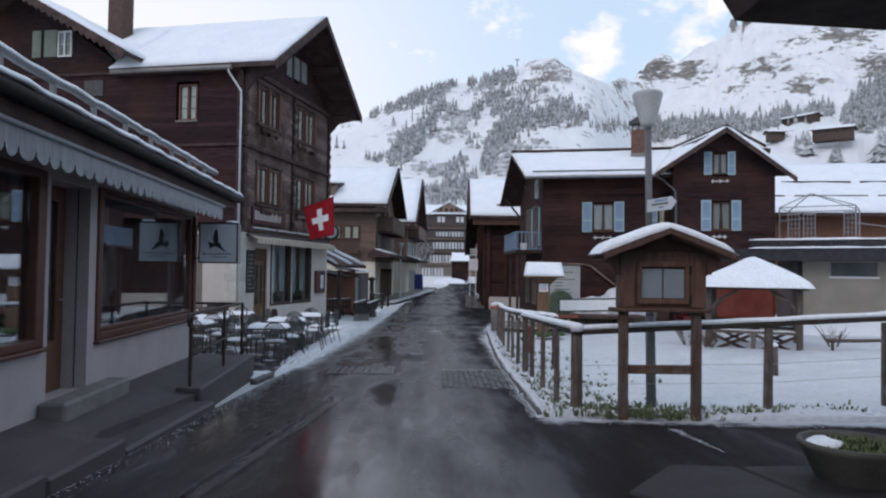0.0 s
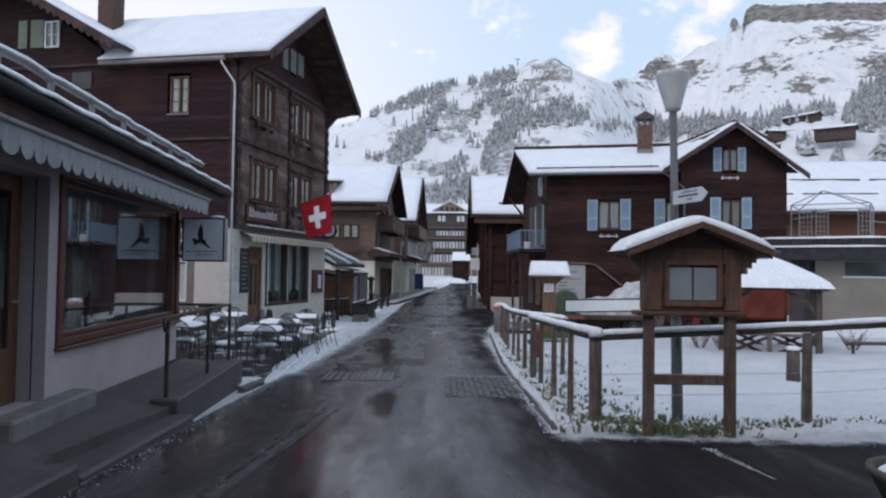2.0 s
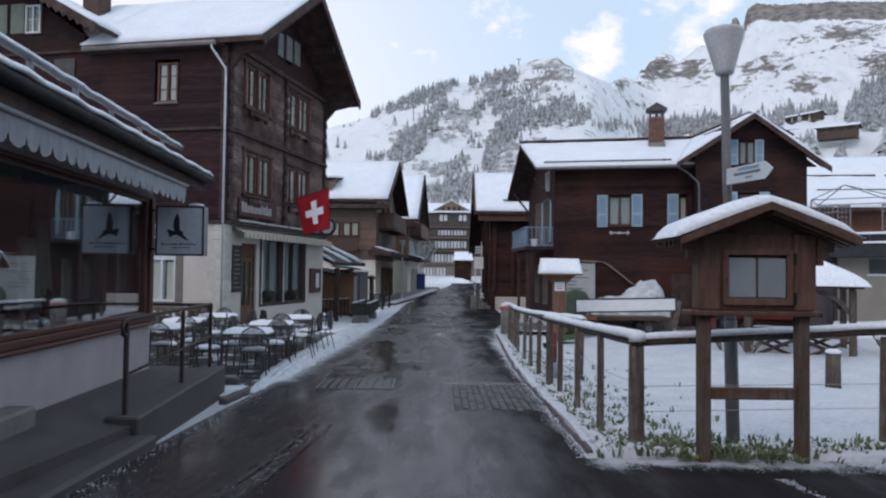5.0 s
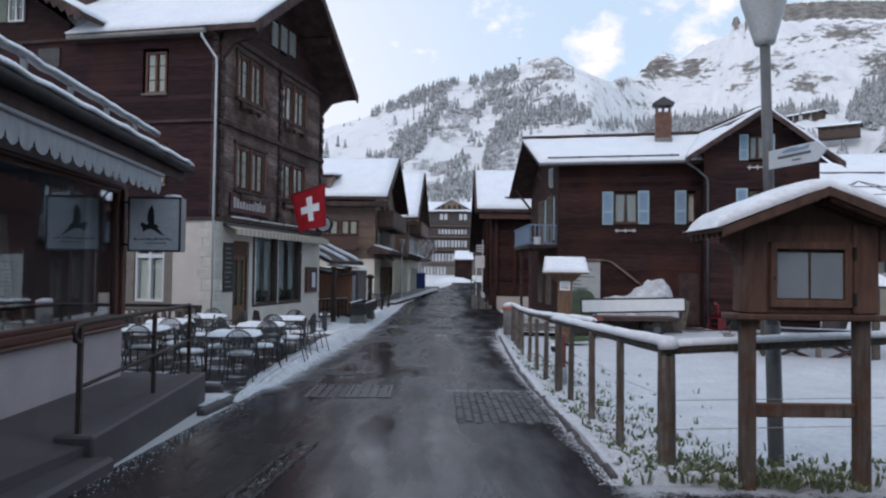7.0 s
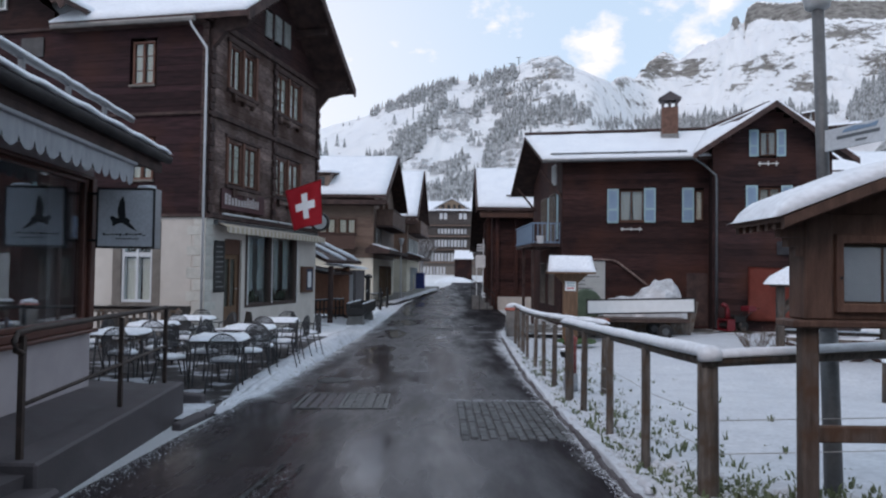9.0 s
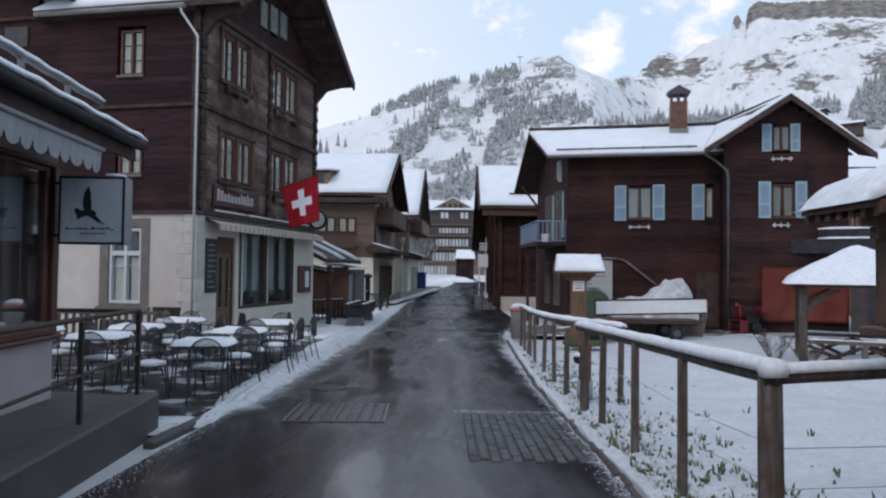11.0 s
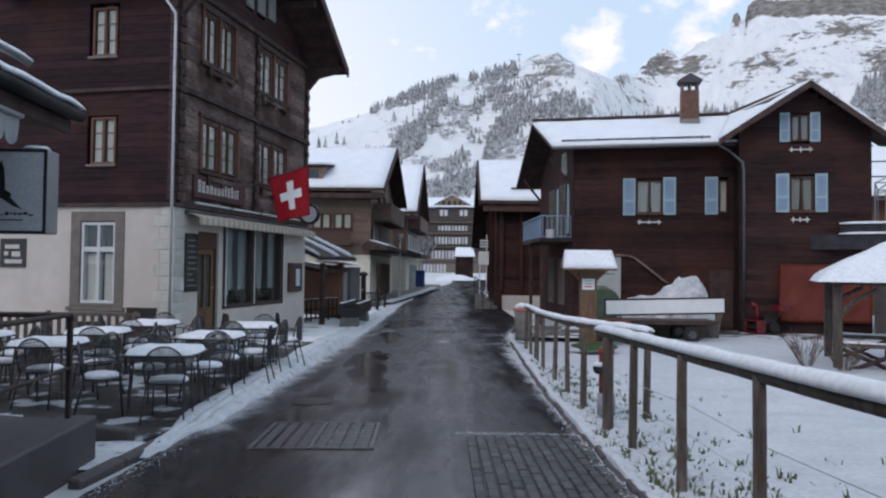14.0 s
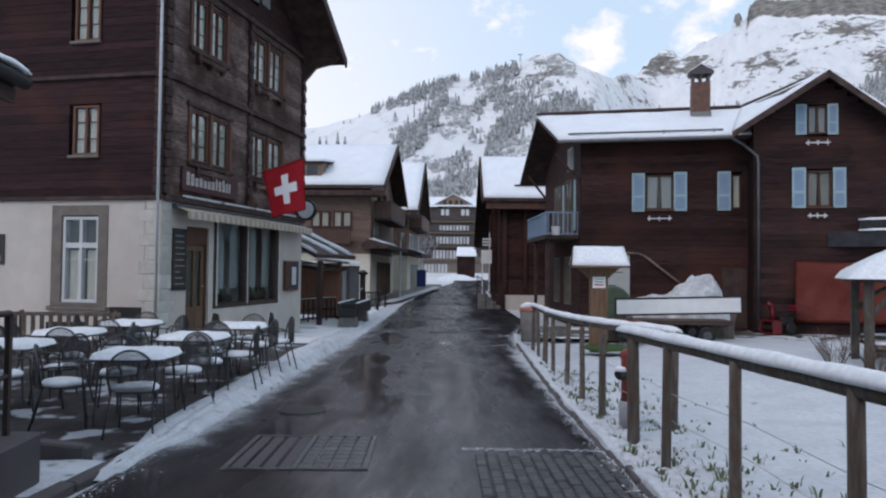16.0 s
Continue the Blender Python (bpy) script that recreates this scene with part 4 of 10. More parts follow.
# carved barge boards, with a toothed lower edge
for sgn in (-1, 1):
    bm = bmesh.new()
    n = 26
    span = W / 2 + OV_S
    pts_t, pts_b = [], []
    for k in range(n * 2 + 1):
        d = span * k / (2 * n)
        y = W / 2 + sgn * d
        z = PEAK - d * PITCH
        pts_t.append(Vector((X1 + 0.01, y, z + 0.03)))
        pts_b.append(Vector((X1 + 0.01, y, z - (0.34 if k % 2 else 0.24))))
    prism(bm, pts_t + pts_b[::-1], (0.05, 0, 0))
    part("barge_board", bm, BEAM, inn)
# purlins under the overhang
for y, z in ((0.05, H3 - 0.1), (W / 2, PEAK - 0.36), (W - 0.05, H3 - 0.1), (W * 0.27, PEAK - W * 0.23 * PITCH - 0.36), (W * 0.73, PEAK - W * 0.23 * PITCH - 0.36)):
    bm = bmesh.new()
    box(bm, -0.3, OV_G - 0.15, y - 0.12, y + 0.12, z - 0.05, z + 0.20)
    part("purlin", bm, BEAM, inn, bevel=0.02)
for y in (0.1, W - 0.1):
    bm = bmesh.new()
    prism(bm, [(0.0, y - 0.08, H3 - 1.0), (0.0, y - 0.08, H3 - 0.16), (1.25, y - 0.08, H3 - 0.16), (1.05, y - 0.08, H3 - 0.38), (0.45, y - 0.08, H3 - 0.5)], (0, 0.16, 0))
    part("bracket", bm, BEAM, inn)
# dark boarded soffits
bm = bmesh.new()
box(bm, -4.75, 0.0, -OV_S + 0.06, 0.0, PEAK - (W / 2 + OV_S) * PITCH - 0.17, PEAK - (W / 2 + OV_S) * PITCH - 0.14)
part("soffit", bm, BEAM, inn)
# gutter and downpipe
gz = PEAK - (W / 2 + OV_S) * PITCH - 0.12
bm = bmesh.new()
tube(bm, [(-4.65, -OV_S - 0.06, gz - 0.01), (OV_G - 1.5, -OV_S - 0.06, gz - 0.04)], 0.075, 8)
part("gutter", bm, surf("pale_gutter", (0.17, 0.155, 0.145), (0.27, 0.25, 0.235), 3, 0.6), inn)
bm = bmesh.new()
tube(bm, [(-0.32, -OV_S - 0.06, gz - 0.05), (-0.30, -OV_S - 0.04, gz - 0.2), (0.0, -0.16, gz - 0.75), (0.0, -0.14, gz - 1.0), (0.0, -0.14, -0.25)], 0.034, 8)
part("downpipe", bm, surf("pale_zinc", (0.50, 0.51, 0.53), (0.62, 0.63, 0.65), 5, 0.5, bump=0.05, fine=60, metal=0.2), inn, "grey zinc rainwater pipe", smooth=True)
# cross gable over the side wall, further back from the street
CG0, CG1, CGP, CGE = -13.3, -4.1, 11.4, 8.95
mid = -8.6
bm = bmesh.new()
prism(bm, [(mid - 3.7, -0.05, 8.3), (mid + 3.7, -0.05, 8.3), (mid + 3.7, -0.05, CGE - 0.2), (mid, -0.05, CGP - 0.2), (mid - 3.7, -0.05, CGE - 0.2)], (0, 3.6, 0))
part("dormer_wall", bm, LOG, inn)
for s in (-1, 1):
    bm = bmesh.new()
    a, b = Vector((mid, -1.2, CGP)), Vector((mid + s * 5.0, -1.2, CGE - 0.32))
    prism(bm, [a, b, b + Vector((0, 5.2, 0)), a + Vector((0, 5.2, 0))], (0, 0, -0.15))
    part("dormer_roof", bm, BEAM, inn)
    bm = bmesh.new()
    up = Vector((0, 0, 0.004))
    snow_slab(bm, [a + up, b + up, b + up + Vector((0, 5.2, 0)), a + up + Vector((0, 5.2, 0))], 0.12, 12, 12)
    part("roof_snow", bm, SNOW, inn, smooth=True)
    bm = bmesh.new()
    pt, pb = [], []
    for k in range(41):
        p = a.lerp(b, k / 40)
        pt.append(p + Vector((0, -0.05, 0.03)))
        pb.append(p + Vector((0, -0.05, -0.34 if k % 2 else -0.22)))
    prism(bm, pt + pb[::-1], (0, 0.05, 0))
    part("barge_board", bm, BEAM, inn)
window_unit(inn, pose(-7.04, -0.16, 8.9), 0.56, 0.9, WHITE, cols=2, rows=2, depth=0.1, curtain=True)
for x, sw in ((-8.11, 0.35), (-7.62, 0.5)):
    bm = bmesh.new()
    box(bm, x, x + sw, -0.1, -0.06, 8.93, 9.88)
    shut = part("shutter", bm, bpy.data.materials.get("sage_shutter") or surf("sage_shutter", (0.12, 0.155, 0.12), (0.18, 0.215, 0.17), 4, 0.7), inn, bevel=0.005)
    for k in range(7):
        bm = bmesh.new()
        box(bm, x + 0.06, x + sw - 0.06, -0.112, -0.102, 9.0 + 0.12 * k, 9.08 + 0.12 * k)
        part("slat", bm, bpy.data.materials["sage_shutter"], shut)
bm = bmesh.new()
box(bm, -6.85, -6.22, 2.2, 2.85, 9.0, 12.6)
part("chimney", bm, surf("sooty_brick", (0.06, 0.035, 0.028), (0.11, 0.065, 0.05), 5, 0.85), inn, "brown brick chimney")

# ---- the low shop on the other side of the terrace ----
SHOP = pose(-4.36, 12.65, 0, 0, 0, 4.57)   # far corner of its front; local y runs back along the front, x towards the street
shop = thing("shop", SHOP, "low grey plastered shop with red-brown window frames and scalloped awning", "shop")
WT = 2.62
FR = pose(0, 0, 0, 0, 0, 90)   # its front: local x along it, y into the shop
bm = bmesh.new()
holed(bm, -12.5, 0.0, -0.4, WT, 0.35, [(-4.32, -0.001, 0.66, 2.5), (-9.9, -5.62, 0.72, 2.5), (-5.49, -4.52, 0.2, 2.45)], FR)
part("wall", bm, PLASTER_SHOP, shop, "pale grey plastered wall")
bm = bmesh.new()
box(bm, -7.0, -0.352, -0.35, 0.0, -0.4, WT)
part("wall", bm, PLASTER_SHOP, shop)
bm = bmesh.new()
box(bm, -7.0, -6.7, -12.5, -0.352, -0.4, WT)
part("wall", bm, PLASTER_SHOP, shop)
bm = bmesh.new()
box(bm, -6.7, -0.352, -12.5, -12.2, -0.4, WT)
part("wall", bm, PLASTER_SHOP, shop)
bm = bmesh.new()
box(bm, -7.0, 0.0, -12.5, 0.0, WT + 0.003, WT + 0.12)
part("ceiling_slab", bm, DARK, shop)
# display window
bm = bmesh.new()
holed(bm, -4.32, 0.03, 0.717, 2.5, 0.19, [(-4.19, -0.10, 0.80, 2.46)], FR @ pose(0, -0.03, 0))
win = part("display_window", bm, FRAME_RED, shop, "red-brown wooden display window frame", bevel=0.01)
bm = bmesh.new()
box(bm, -0.06, -0.05, -4.13, -0.18, 0.84, 2.44)
part("pane", bm, GLASS_SHOP, win).visible_shadow = False
bm = bmesh.new()
holed(bm, -4.187, -0.103, 0.803, 2.457, 0.07, [(-4.10, -0.21, 0.855, 2.41)], FR @ pose(0, 0.012, 0))
part("sash", bm, FRAME_RED, win, bevel=0.008)
bm = bmesh.new()
holed(bm, -9.9, -5.622, 0.777, 2.5, 0.19, [(-9.76, -5.8, 0.86, 2.42)], FR @ pose(0, -0.03, 0))
win = part("display_window", bm, FRAME_RED, shop, "red-brown wooden display window frame", bevel=0.01)
bm = bmesh.new()
box(bm, -0.06, -0.05, -9.76, -5.8, 0.86, 2.42)
part("pane", bm, GLASS_SHOP, win).visible_shadow = False
for y0, y1, z in ((-4.34, 0.08, 0.672), (-10.0, -5.60, 0.732)):
    bm = bmesh.new()
    box(bm, -0.16, 0.07, y0, y1, z, z + 0.042)
    part("sill", bm, FRAME_RED, shop, bevel=0.012)
# entrance
bm = bmesh.new()
holed(bm, -5.487, -4.523, 0.2, 2.44, 0.06, [(-5.36, -4.70, 0.75, 2.28)], FR @ pose(0, 0.27, 0))
sd = part("door", bm, surf("russet_door", (0.10, 0.042, 0.026), (0.16, 0.072, 0.045), 3.5, 0.5, stretch=(6, 6, 0.8), bump=0.2), shop, "russet wooden shop door with a tall pane", bevel=0.008)
bm = bmesh.new()
box(bm, -0.305, -0.298, -5.36, -4.70, 0.75, 2.28)
part("pane", bm, GLASS, sd).visible_shadow = False
bm = bmesh.new()
rod(bm, (-0.27, -4.62, 1.20), (-0.22, -4.62, 1.20), 0.012)
rod(bm, (-0.22, -4.62, 1.20), (-0.22, -4.74, 1.20), 0.012)
part("door_handle", bm, ZINC, sd)
bm = bmesh.new()
box(bm, -0.139, -0.127, -4.526, -4.515, 0.22, 2.44)
part("joint", bm, DARK, shop)
# interior: back wall with shelves, floor
bm = bmesh.new()
box(bm, -5.9, -0.4, -12.1, -0.4, 0.02, 0.1)
part("shop_floor", bm, surf("shop_boards", (0.12, 0.08, 0.05), (0.2, 0.14, 0.09), 2, 0.6), shop)
bm = bmesh.new()
box(bm, -3.9, -3.8, -12.1, -0.4, 0.1, WT)
part("inner_wall", bm, surf("dim_shop_wall", (0.58, 0.55, 0.54), (0.70, 0.67, 0.65), 1.5, 0.9, bump=0), shop)
# roof with gutter, snow guard and snow
G0, G1, GX, GZ = -13.2, 0.76, 0.55, 2.95
bm = bmesh.new()
prism(bm, [(GX, G0, GZ - 0.02), (-5.0, G0, GZ + 1.05), (-5.0, G0, GZ + 0.92), (GX, G0, GZ - 0.15)], (0, G1 - G0, 0))
part("roof", bm, BEAM, shop)
bm = bmesh.new()
box(bm, 0.0, GX, G0, G1, WT + 0.123, WT + 0.15)
box(bm, GX - 0.05, GX - 0.002, G0, G1, WT + 0.05, GZ - 0.16)
box(bm, -6.0, GX - 0.05, G1 - 0.06, G1, WT + 0.153, WT + 0.3)
part("soffit", bm, BEAM, shop)
bm = bmesh.new()
tube(bm, [(GX + 0.075, G0 + (G1 - G0) * k / 12, GZ - 0.105) for k in range(13)], 0.06, 10)
part("gutter", bm, surf("dark_gutter", (0.016, 0.014, 0.015), (0.034, 0.030, 0.031), 5, 0.7, spec=0.2), shop, "dark half-round metal gutter", smooth=True)
sl = 1.07 / 5.55
bm = bmesh.new()
snow_slab(bm, [(GX + 0.10, G0, GZ - 0.01), (GX + 0.10, G1, GZ - 0.01), (-5.0, G1, GZ + 1.07), (-5.0, G0, GZ + 1.07)], 0.04, 90, 24, seed=3)
part("roof_snow", bm, SNOW, shop, "thin layer of fresh snow", smooth=True)
bm = snow_on([Vector((GX + 0.085, G0 + (G1 - G0) * k / 48, GZ - 0.035 + 0.012 * math.sin(k * 2.3))) for k in range(49)], 0.045, 0.05, 3.0)
part("eave_snow", bm, SNOW, shop, "roll of snow along the gutter", smooth=True)
# snow guard: a pole along the eave on brackets
gx = 0.19
gzz = GZ + (GX - gx) * sl
bm = bmesh.new()
rng = random.Random(2)
pts = [Vector((gx, G0 + 0.2 + (G1 - 0.30 - G0) * k / 60, gzz + 0.30 + 0.012 * rng.uniform(-1, 1))) for k in range(61)]
tube(bm, pts, 0.034, 8)
gd = part("snow_guard", bm, TIN, shop, "guard pole along the eave", smooth=True)
part("guard_snow", snow_on([p + Vector((0, 0, 0.02)) for p in pts], 0.038, 0.038, 5.0), SNOW, gd, smooth=True)
for k in range(15):
    y = G0 + 0.6 + k * 0.95
    if y < G1 - 0.4:
        bm = bmesh.new()
        box(bm, gx - 0.025, gx + 0.025, y - 0.02, y + 0.02, gzz - 0.05, gzz + 0.30)
        prism(bm, [(gx, y - 0.02, gzz + 0.20), (gx - 0.5, y - 0.02, gzz + 0.12), (gx - 0.5, y - 0.02, gzz + 0.09), (gx, y - 0.02, gzz + 0.14)], (0, 0.04, 0))
        part("guard_bracket", bm, TIN, shop)
# rolled awning with scalloped valance
AW0, AW1 = -12.0, -0.12
bm = bmesh.new()
pt, pb = [], []
per = 12
m = int((AW1 - AW0) / 0.24)
for k in range(m * per + 1):
    y = AW0 + (AW1 - AW0) * k / (m * per)
    s = (k % per) / per
    pb.append(Vector((0.50 + 0.012 * math.sin(y * 9), y, 2.50 - 0.10 * math.sqrt(max(0.0, 1 - (2 * s - 1) ** 2)))))
    pt.append(Vector((0.50 + 0.004 * math.sin(y * 26), y, 2.66)))
for a, b, c, d in zip(pt, pt[1:], pb[1:], pb):
    bm.faces.new([bm.verts.new(v) for v in (a, b, c, d)])
bmesh.ops.remove_doubles(bm, verts=bm.verts, dist=1e-4)
part("valance", bm, surf("grey_canvas", (0.27, 0.28, 0.30), (0.37, 0.38, 0.40), 2, 0.9, stretch=(1, 6, 1), bump=0.3, fine=200), shop, "pale grey scalloped awning valance")
bm = bmesh.new()
prism(bm, [(0.02, AW0, 2.72), (0.50, AW0, 2.66), (0.50, AW0, 2.70), (0.02, AW0, 2.76)], (0, AW1 - AW0, 0))
part("awning_cloth", bm, surf("grey_canvas_top", (0.30, 0.31, 0.33), (0.40, 0.41, 0.43), 2, 0.9, bump=0.2, fine=200), shop)
bm = bmesh.new()
prism(bm, [(0.44, AW0, 2.635), (0.535, AW0, 2.635), (0.545, AW0, 2.66), (0.535, AW0, 2.72), (0.44, AW0, 2.73)], (0, AW1 - AW0, 0))
part("awning_bar", bm, surf("pale_bar", (0.30, 0.31, 0.33), (0.38, 0.39, 0.41), 3, 0.5, bump=0.03), shop, "pale grey front bar of the awning", bevel=0.008)

# ---- the dark timber house with pale blue shutters ----
RH = pose(4.76, 34.2, 0, 0, 0, -12.5)
house = thing("chalet", RH, "dark brown timber chalet with pale blue shutters and snowy roof", "house")
SK = -0.26    # the side walls lean away from the square


def sk(x, y, z):
    return Vector((x + SK * y, y, z))


EZ = 6.05
main_holes = [(2.30, 3.28, 3.58, 4.88), (5.24, 5.6, 3.58, 4.9)]
planked(house, 5.9, -0.8, EZ + 0.3, 0.22, main_holes, LOG_RED, pose(0, 0, 0), seed=11)
GY = -1.0
gh = [(7.46, 8.25, 3.55, 4.80), (7.49, 8.12, 6.0, 6.98)]
PKX, PKZ = 7.95, 7.95
gs = lambda zz: (5.80, 10.05) if zz < 6.0 else (max(5.80, PKX - (PKZ - 0.1 - zz) / 0.66), min(10.05, PKX + (PKZ - 0.1 - zz) / 0.66))
planked(house, 4.25, -0.8, 7.8, 0.22, gh, LOG, pose(0, GY, 0), seed=12, slope=gs)
# left side, right side, back
bm = bmesh.new()
prism(bm, [sk(0.0, 0.15, -0.8), sk(0.0, 0.15, EZ + 0.3), sk(0, 3.4, 7.85), sk(0, 7.4, 6.0), sk(0, 7.4, -0.8)], (0.2, 0, 0))
part("wall", bm, LOG_RED, house)
bm = bmesh.new()
box(bm, 5.80, 5.98, GY + 0.145, 0.0, -0.8, 6.3)
box(bm, 9.87, 10.05, GY + 0.145, 7.2, -0.8, 6.2)
part("wall", bm, LOG, house)
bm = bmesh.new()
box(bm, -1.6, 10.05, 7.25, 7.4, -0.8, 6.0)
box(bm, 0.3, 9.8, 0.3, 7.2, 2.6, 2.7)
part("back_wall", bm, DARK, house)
# main roof
RZ, RY = 7.86, 3.4
quads = [[sk(-1.0, -0.75, EZ + 0.05), Vector((8.0, -0.75, EZ + 0.05)), Vector((8.0, RY, RZ)), sk(-1.1, RY, RZ)],
         [sk(-1.1, RY, RZ), Vector((10.8, RY, RZ)), Vector((10.8, 8.2, RZ - 4.8 * 0.46)), sk(-1.1, 8.2, RZ - 4.8 * 0.46)]]
for q in quads:
    bm = bmesh.new()
    prism(bm, [p - Vector((0, 0, 0.14)) for p in q], (0, 0, 0.14))
    part("roof", bm, BEAM, house)
    bm = bmesh.new()
    snow_slab(bm, [p + Vector((0, 0, 0.004)) for p in q], 0.10, 30, 12, seed=7)
    part("roof_snow", bm, SNOW, house, "fresh snow on the roof", smooth=True)
# gable roof over the front: its ridge climbs towards the back, the valley runs up to the main ridge
for s, ex, ez in ((-1, 5.0, 6.02), (1, 10.75, 5.72)):
    a, b = Vector((PKX, GY - 0.75, PKZ)), Vector((ex, GY - 0.75, ez))
    back_peak = Vector((8.75, RY, 8.95))
    q = [a, b, Vector((6.15, RY, 7.88)) if s < 0 else b + Vector((1.0, 5.15, 0.9)), back_peak]
    bm = bmesh.new()
    prism(bm, [p - Vector((0, 0, 0.14)) for p in q], (0, 0, 0.14))
    part("roof", bm, BEAM, house)
    bm = bmesh.new()
    snow_slab(bm, [p + Vector((0, 0, 0.006)) for p in q], 0.10, 14, 14, seed=9)
    part("roof_snow", bm, SNOW, house, smooth=True)
    bm = bmesh.new()
    prism(bm, [a + Vector((0, -0.04, 0.02)), b + Vector((0, -0.04, 0.02)), b + Vector((0, -0.04, -0.2)), a + Vector((0, -0.04, -0.22))], (0, 0.04, 0))
    part("barge_board", bm, BEAM, house)
# ridge caps, the back gable that closes the roof, and the snow guard above the eave
bm = bmesh.new()
tube(bm, [sk(-1.1, RY, RZ + 0.11), Vector((6.15, RY, RZ + 0.12)), Vector((8.75, RY, 9.06)), Vector((10.6, RY, 7.95))], 0.075, 8)
part("ridge_cap", bm, BEAM, house, "dark ridge tiles swept free of snow", smooth=True)
bm = bmesh.new()
prism(bm, [(6.15, RY + 0.06, 7.76), (8.75, RY + 0.06, 8.90), (11.6, RY + 0.06, 6.5), (6.15, RY + 0.06, 6.5)], (0, 0.15, 0))
part("back_wall", bm, BEAM, house)
bm = bmesh.new()
tube(bm, [sk(-0.6, -0.50, EZ + 0.31), Vector((4.9, -0.50, EZ + 0.31))], 0.035, 6)
for x in (0.9, 2.9, 4.6):
    box(bm, x - 0.02, x + 0.02, -0.53, -0.47, EZ + 0.05, EZ + 0.37)
part("snow_guard", bm, TIN, house, "thin snow guard rail above the eave")
# windows and shutters


def shutter(parent, x, y, z, w, h, tilt=0.0):
    bm = bmesh.new()
    box(bm, 0, w, -0.05, -0.015, 0, h)
    sh = part("shutter", bm, BLUE, parent, m=pose(x, y, z), bevel=0.006)
    # darker blue panels stand in for the shade between the louvres
    for z0, z1 in ((0.07, h * 0.36), (h * 0.42, h - 0.08)):
        b2 = bmesh.new()
        box(b2, 0.065, w - 0.065, -0.058, -0.0515, z0, z1)
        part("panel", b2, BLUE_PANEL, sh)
    for zz in (0.18, h - 0.2):
        b2 = bmesh.new()
        box(b2, -0.01, w * 0.5, -0.066, -0.061, zz - 0.015, zz + 0.015)
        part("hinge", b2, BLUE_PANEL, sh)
    return sh


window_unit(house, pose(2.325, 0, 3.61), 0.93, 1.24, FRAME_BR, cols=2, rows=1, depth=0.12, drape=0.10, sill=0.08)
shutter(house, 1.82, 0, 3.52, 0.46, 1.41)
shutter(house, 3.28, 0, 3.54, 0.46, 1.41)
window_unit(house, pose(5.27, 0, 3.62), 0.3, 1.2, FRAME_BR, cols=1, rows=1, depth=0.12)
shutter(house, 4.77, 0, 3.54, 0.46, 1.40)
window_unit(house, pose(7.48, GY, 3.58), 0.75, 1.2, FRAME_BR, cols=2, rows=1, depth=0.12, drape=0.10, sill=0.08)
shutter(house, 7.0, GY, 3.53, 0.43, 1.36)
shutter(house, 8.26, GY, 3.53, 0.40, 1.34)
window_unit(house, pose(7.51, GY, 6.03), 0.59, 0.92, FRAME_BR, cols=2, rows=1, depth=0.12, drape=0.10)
shutter(house, 7.12, GY, 6.0, 0.34, 1.03)
shutter(house, 8.10, GY, 5.98, 0.33, 1.03)
for x, y, z, w in ((2.35, 0, 3.26, 0.85), (7.45, GY, 3.26, 0.6), (7.4, GY, 5.70, 0.75)):
    bm = bmesh.new()
    rod(bm, (x, y - 0.16, z), (x + w, y - 0.16, z), 0.022, n=6)
    for d in (0.08, w / 2, w - 0.08):
        rod(bm, (x + d, y - 0.16, z - 0.09), (x + d, y - 0.16, z + 0.09), 0.018, n=6)
        rod(bm, (x + d, y - 0.16, z), (x + d, y, z), 0.012, n=6)
    part("flower_box_rail", bm, WHITE, house, "white metal flower-box holder")
# chimney
bm = bmesh.new()
box(bm, 4.12, 4.80, 1.9, 2.5, 6.6, 8.68)
ch = part("chimney", bm, BRICK, house, "red brick chimney with slate cap")
bm = bmesh.new()
for x in (4.14, 4.42, 4.70):
    box(bm, x, x + 0.08, 1.92, 2.48, 8.684, 8.98)
box(bm, 4.05, 4.87, 1.83, 2.57, 8.984, 9.06)
prism(bm, [(4.0, 1.83, 9.063), (4.92, 1.83, 9.063), (4.46, 1.83, 9.36)], (0, 0.74, 0))
part("chimney_cap", bm, CONCRETE_DK, ch, "dark slate chimney cap")
bm = bmesh.new()
snow_slab(bm, [(3.98, 1.81, 9.066), (4.46, 1.81, 9.366), (4.46, 2.59, 9.366), (3.98, 2.59, 9.066)], 0.05, 6, 6)
snow_slab(bm, [(4.94, 1.81, 9.066), (4.46, 1.81, 9.366), (4.46, 2.59, 9.366), (4.94, 2.59, 9.066)], 0.05, 6, 6)
part("cap_snow", bm, SNOW, ch, smooth=True)
bm = bmesh.new()
box(bm, 4.09, 4.83, 1.87, 2.53, 6.6, 7.52)
part("flashing", bm, surf("pale_flashing", (0.16, 0.155, 0.145), (0.24, 0.23, 0.215), 4, 0.7), ch)
# gutter and downpipe
bm = bmesh.new()
tube(bm, [sk(-1.0, -0.82, EZ - 0.03), Vector((5.2, -0.82, EZ - 0.03))], 0.07, 8)
part("gutter", bm, TIN, house)
bm = bmesh.new()
tube(bm, [(5.15, -0.82, EZ - 0.08), (5.45, -1.0, EZ - 0.3), (5.90, -1.08, EZ - 0.75), (5.93, -1.08, EZ - 1.0), (5.93, -1.08, -0.6)], 0.05, 8)
part("downpipe", bm, TIN, house, smooth=True)

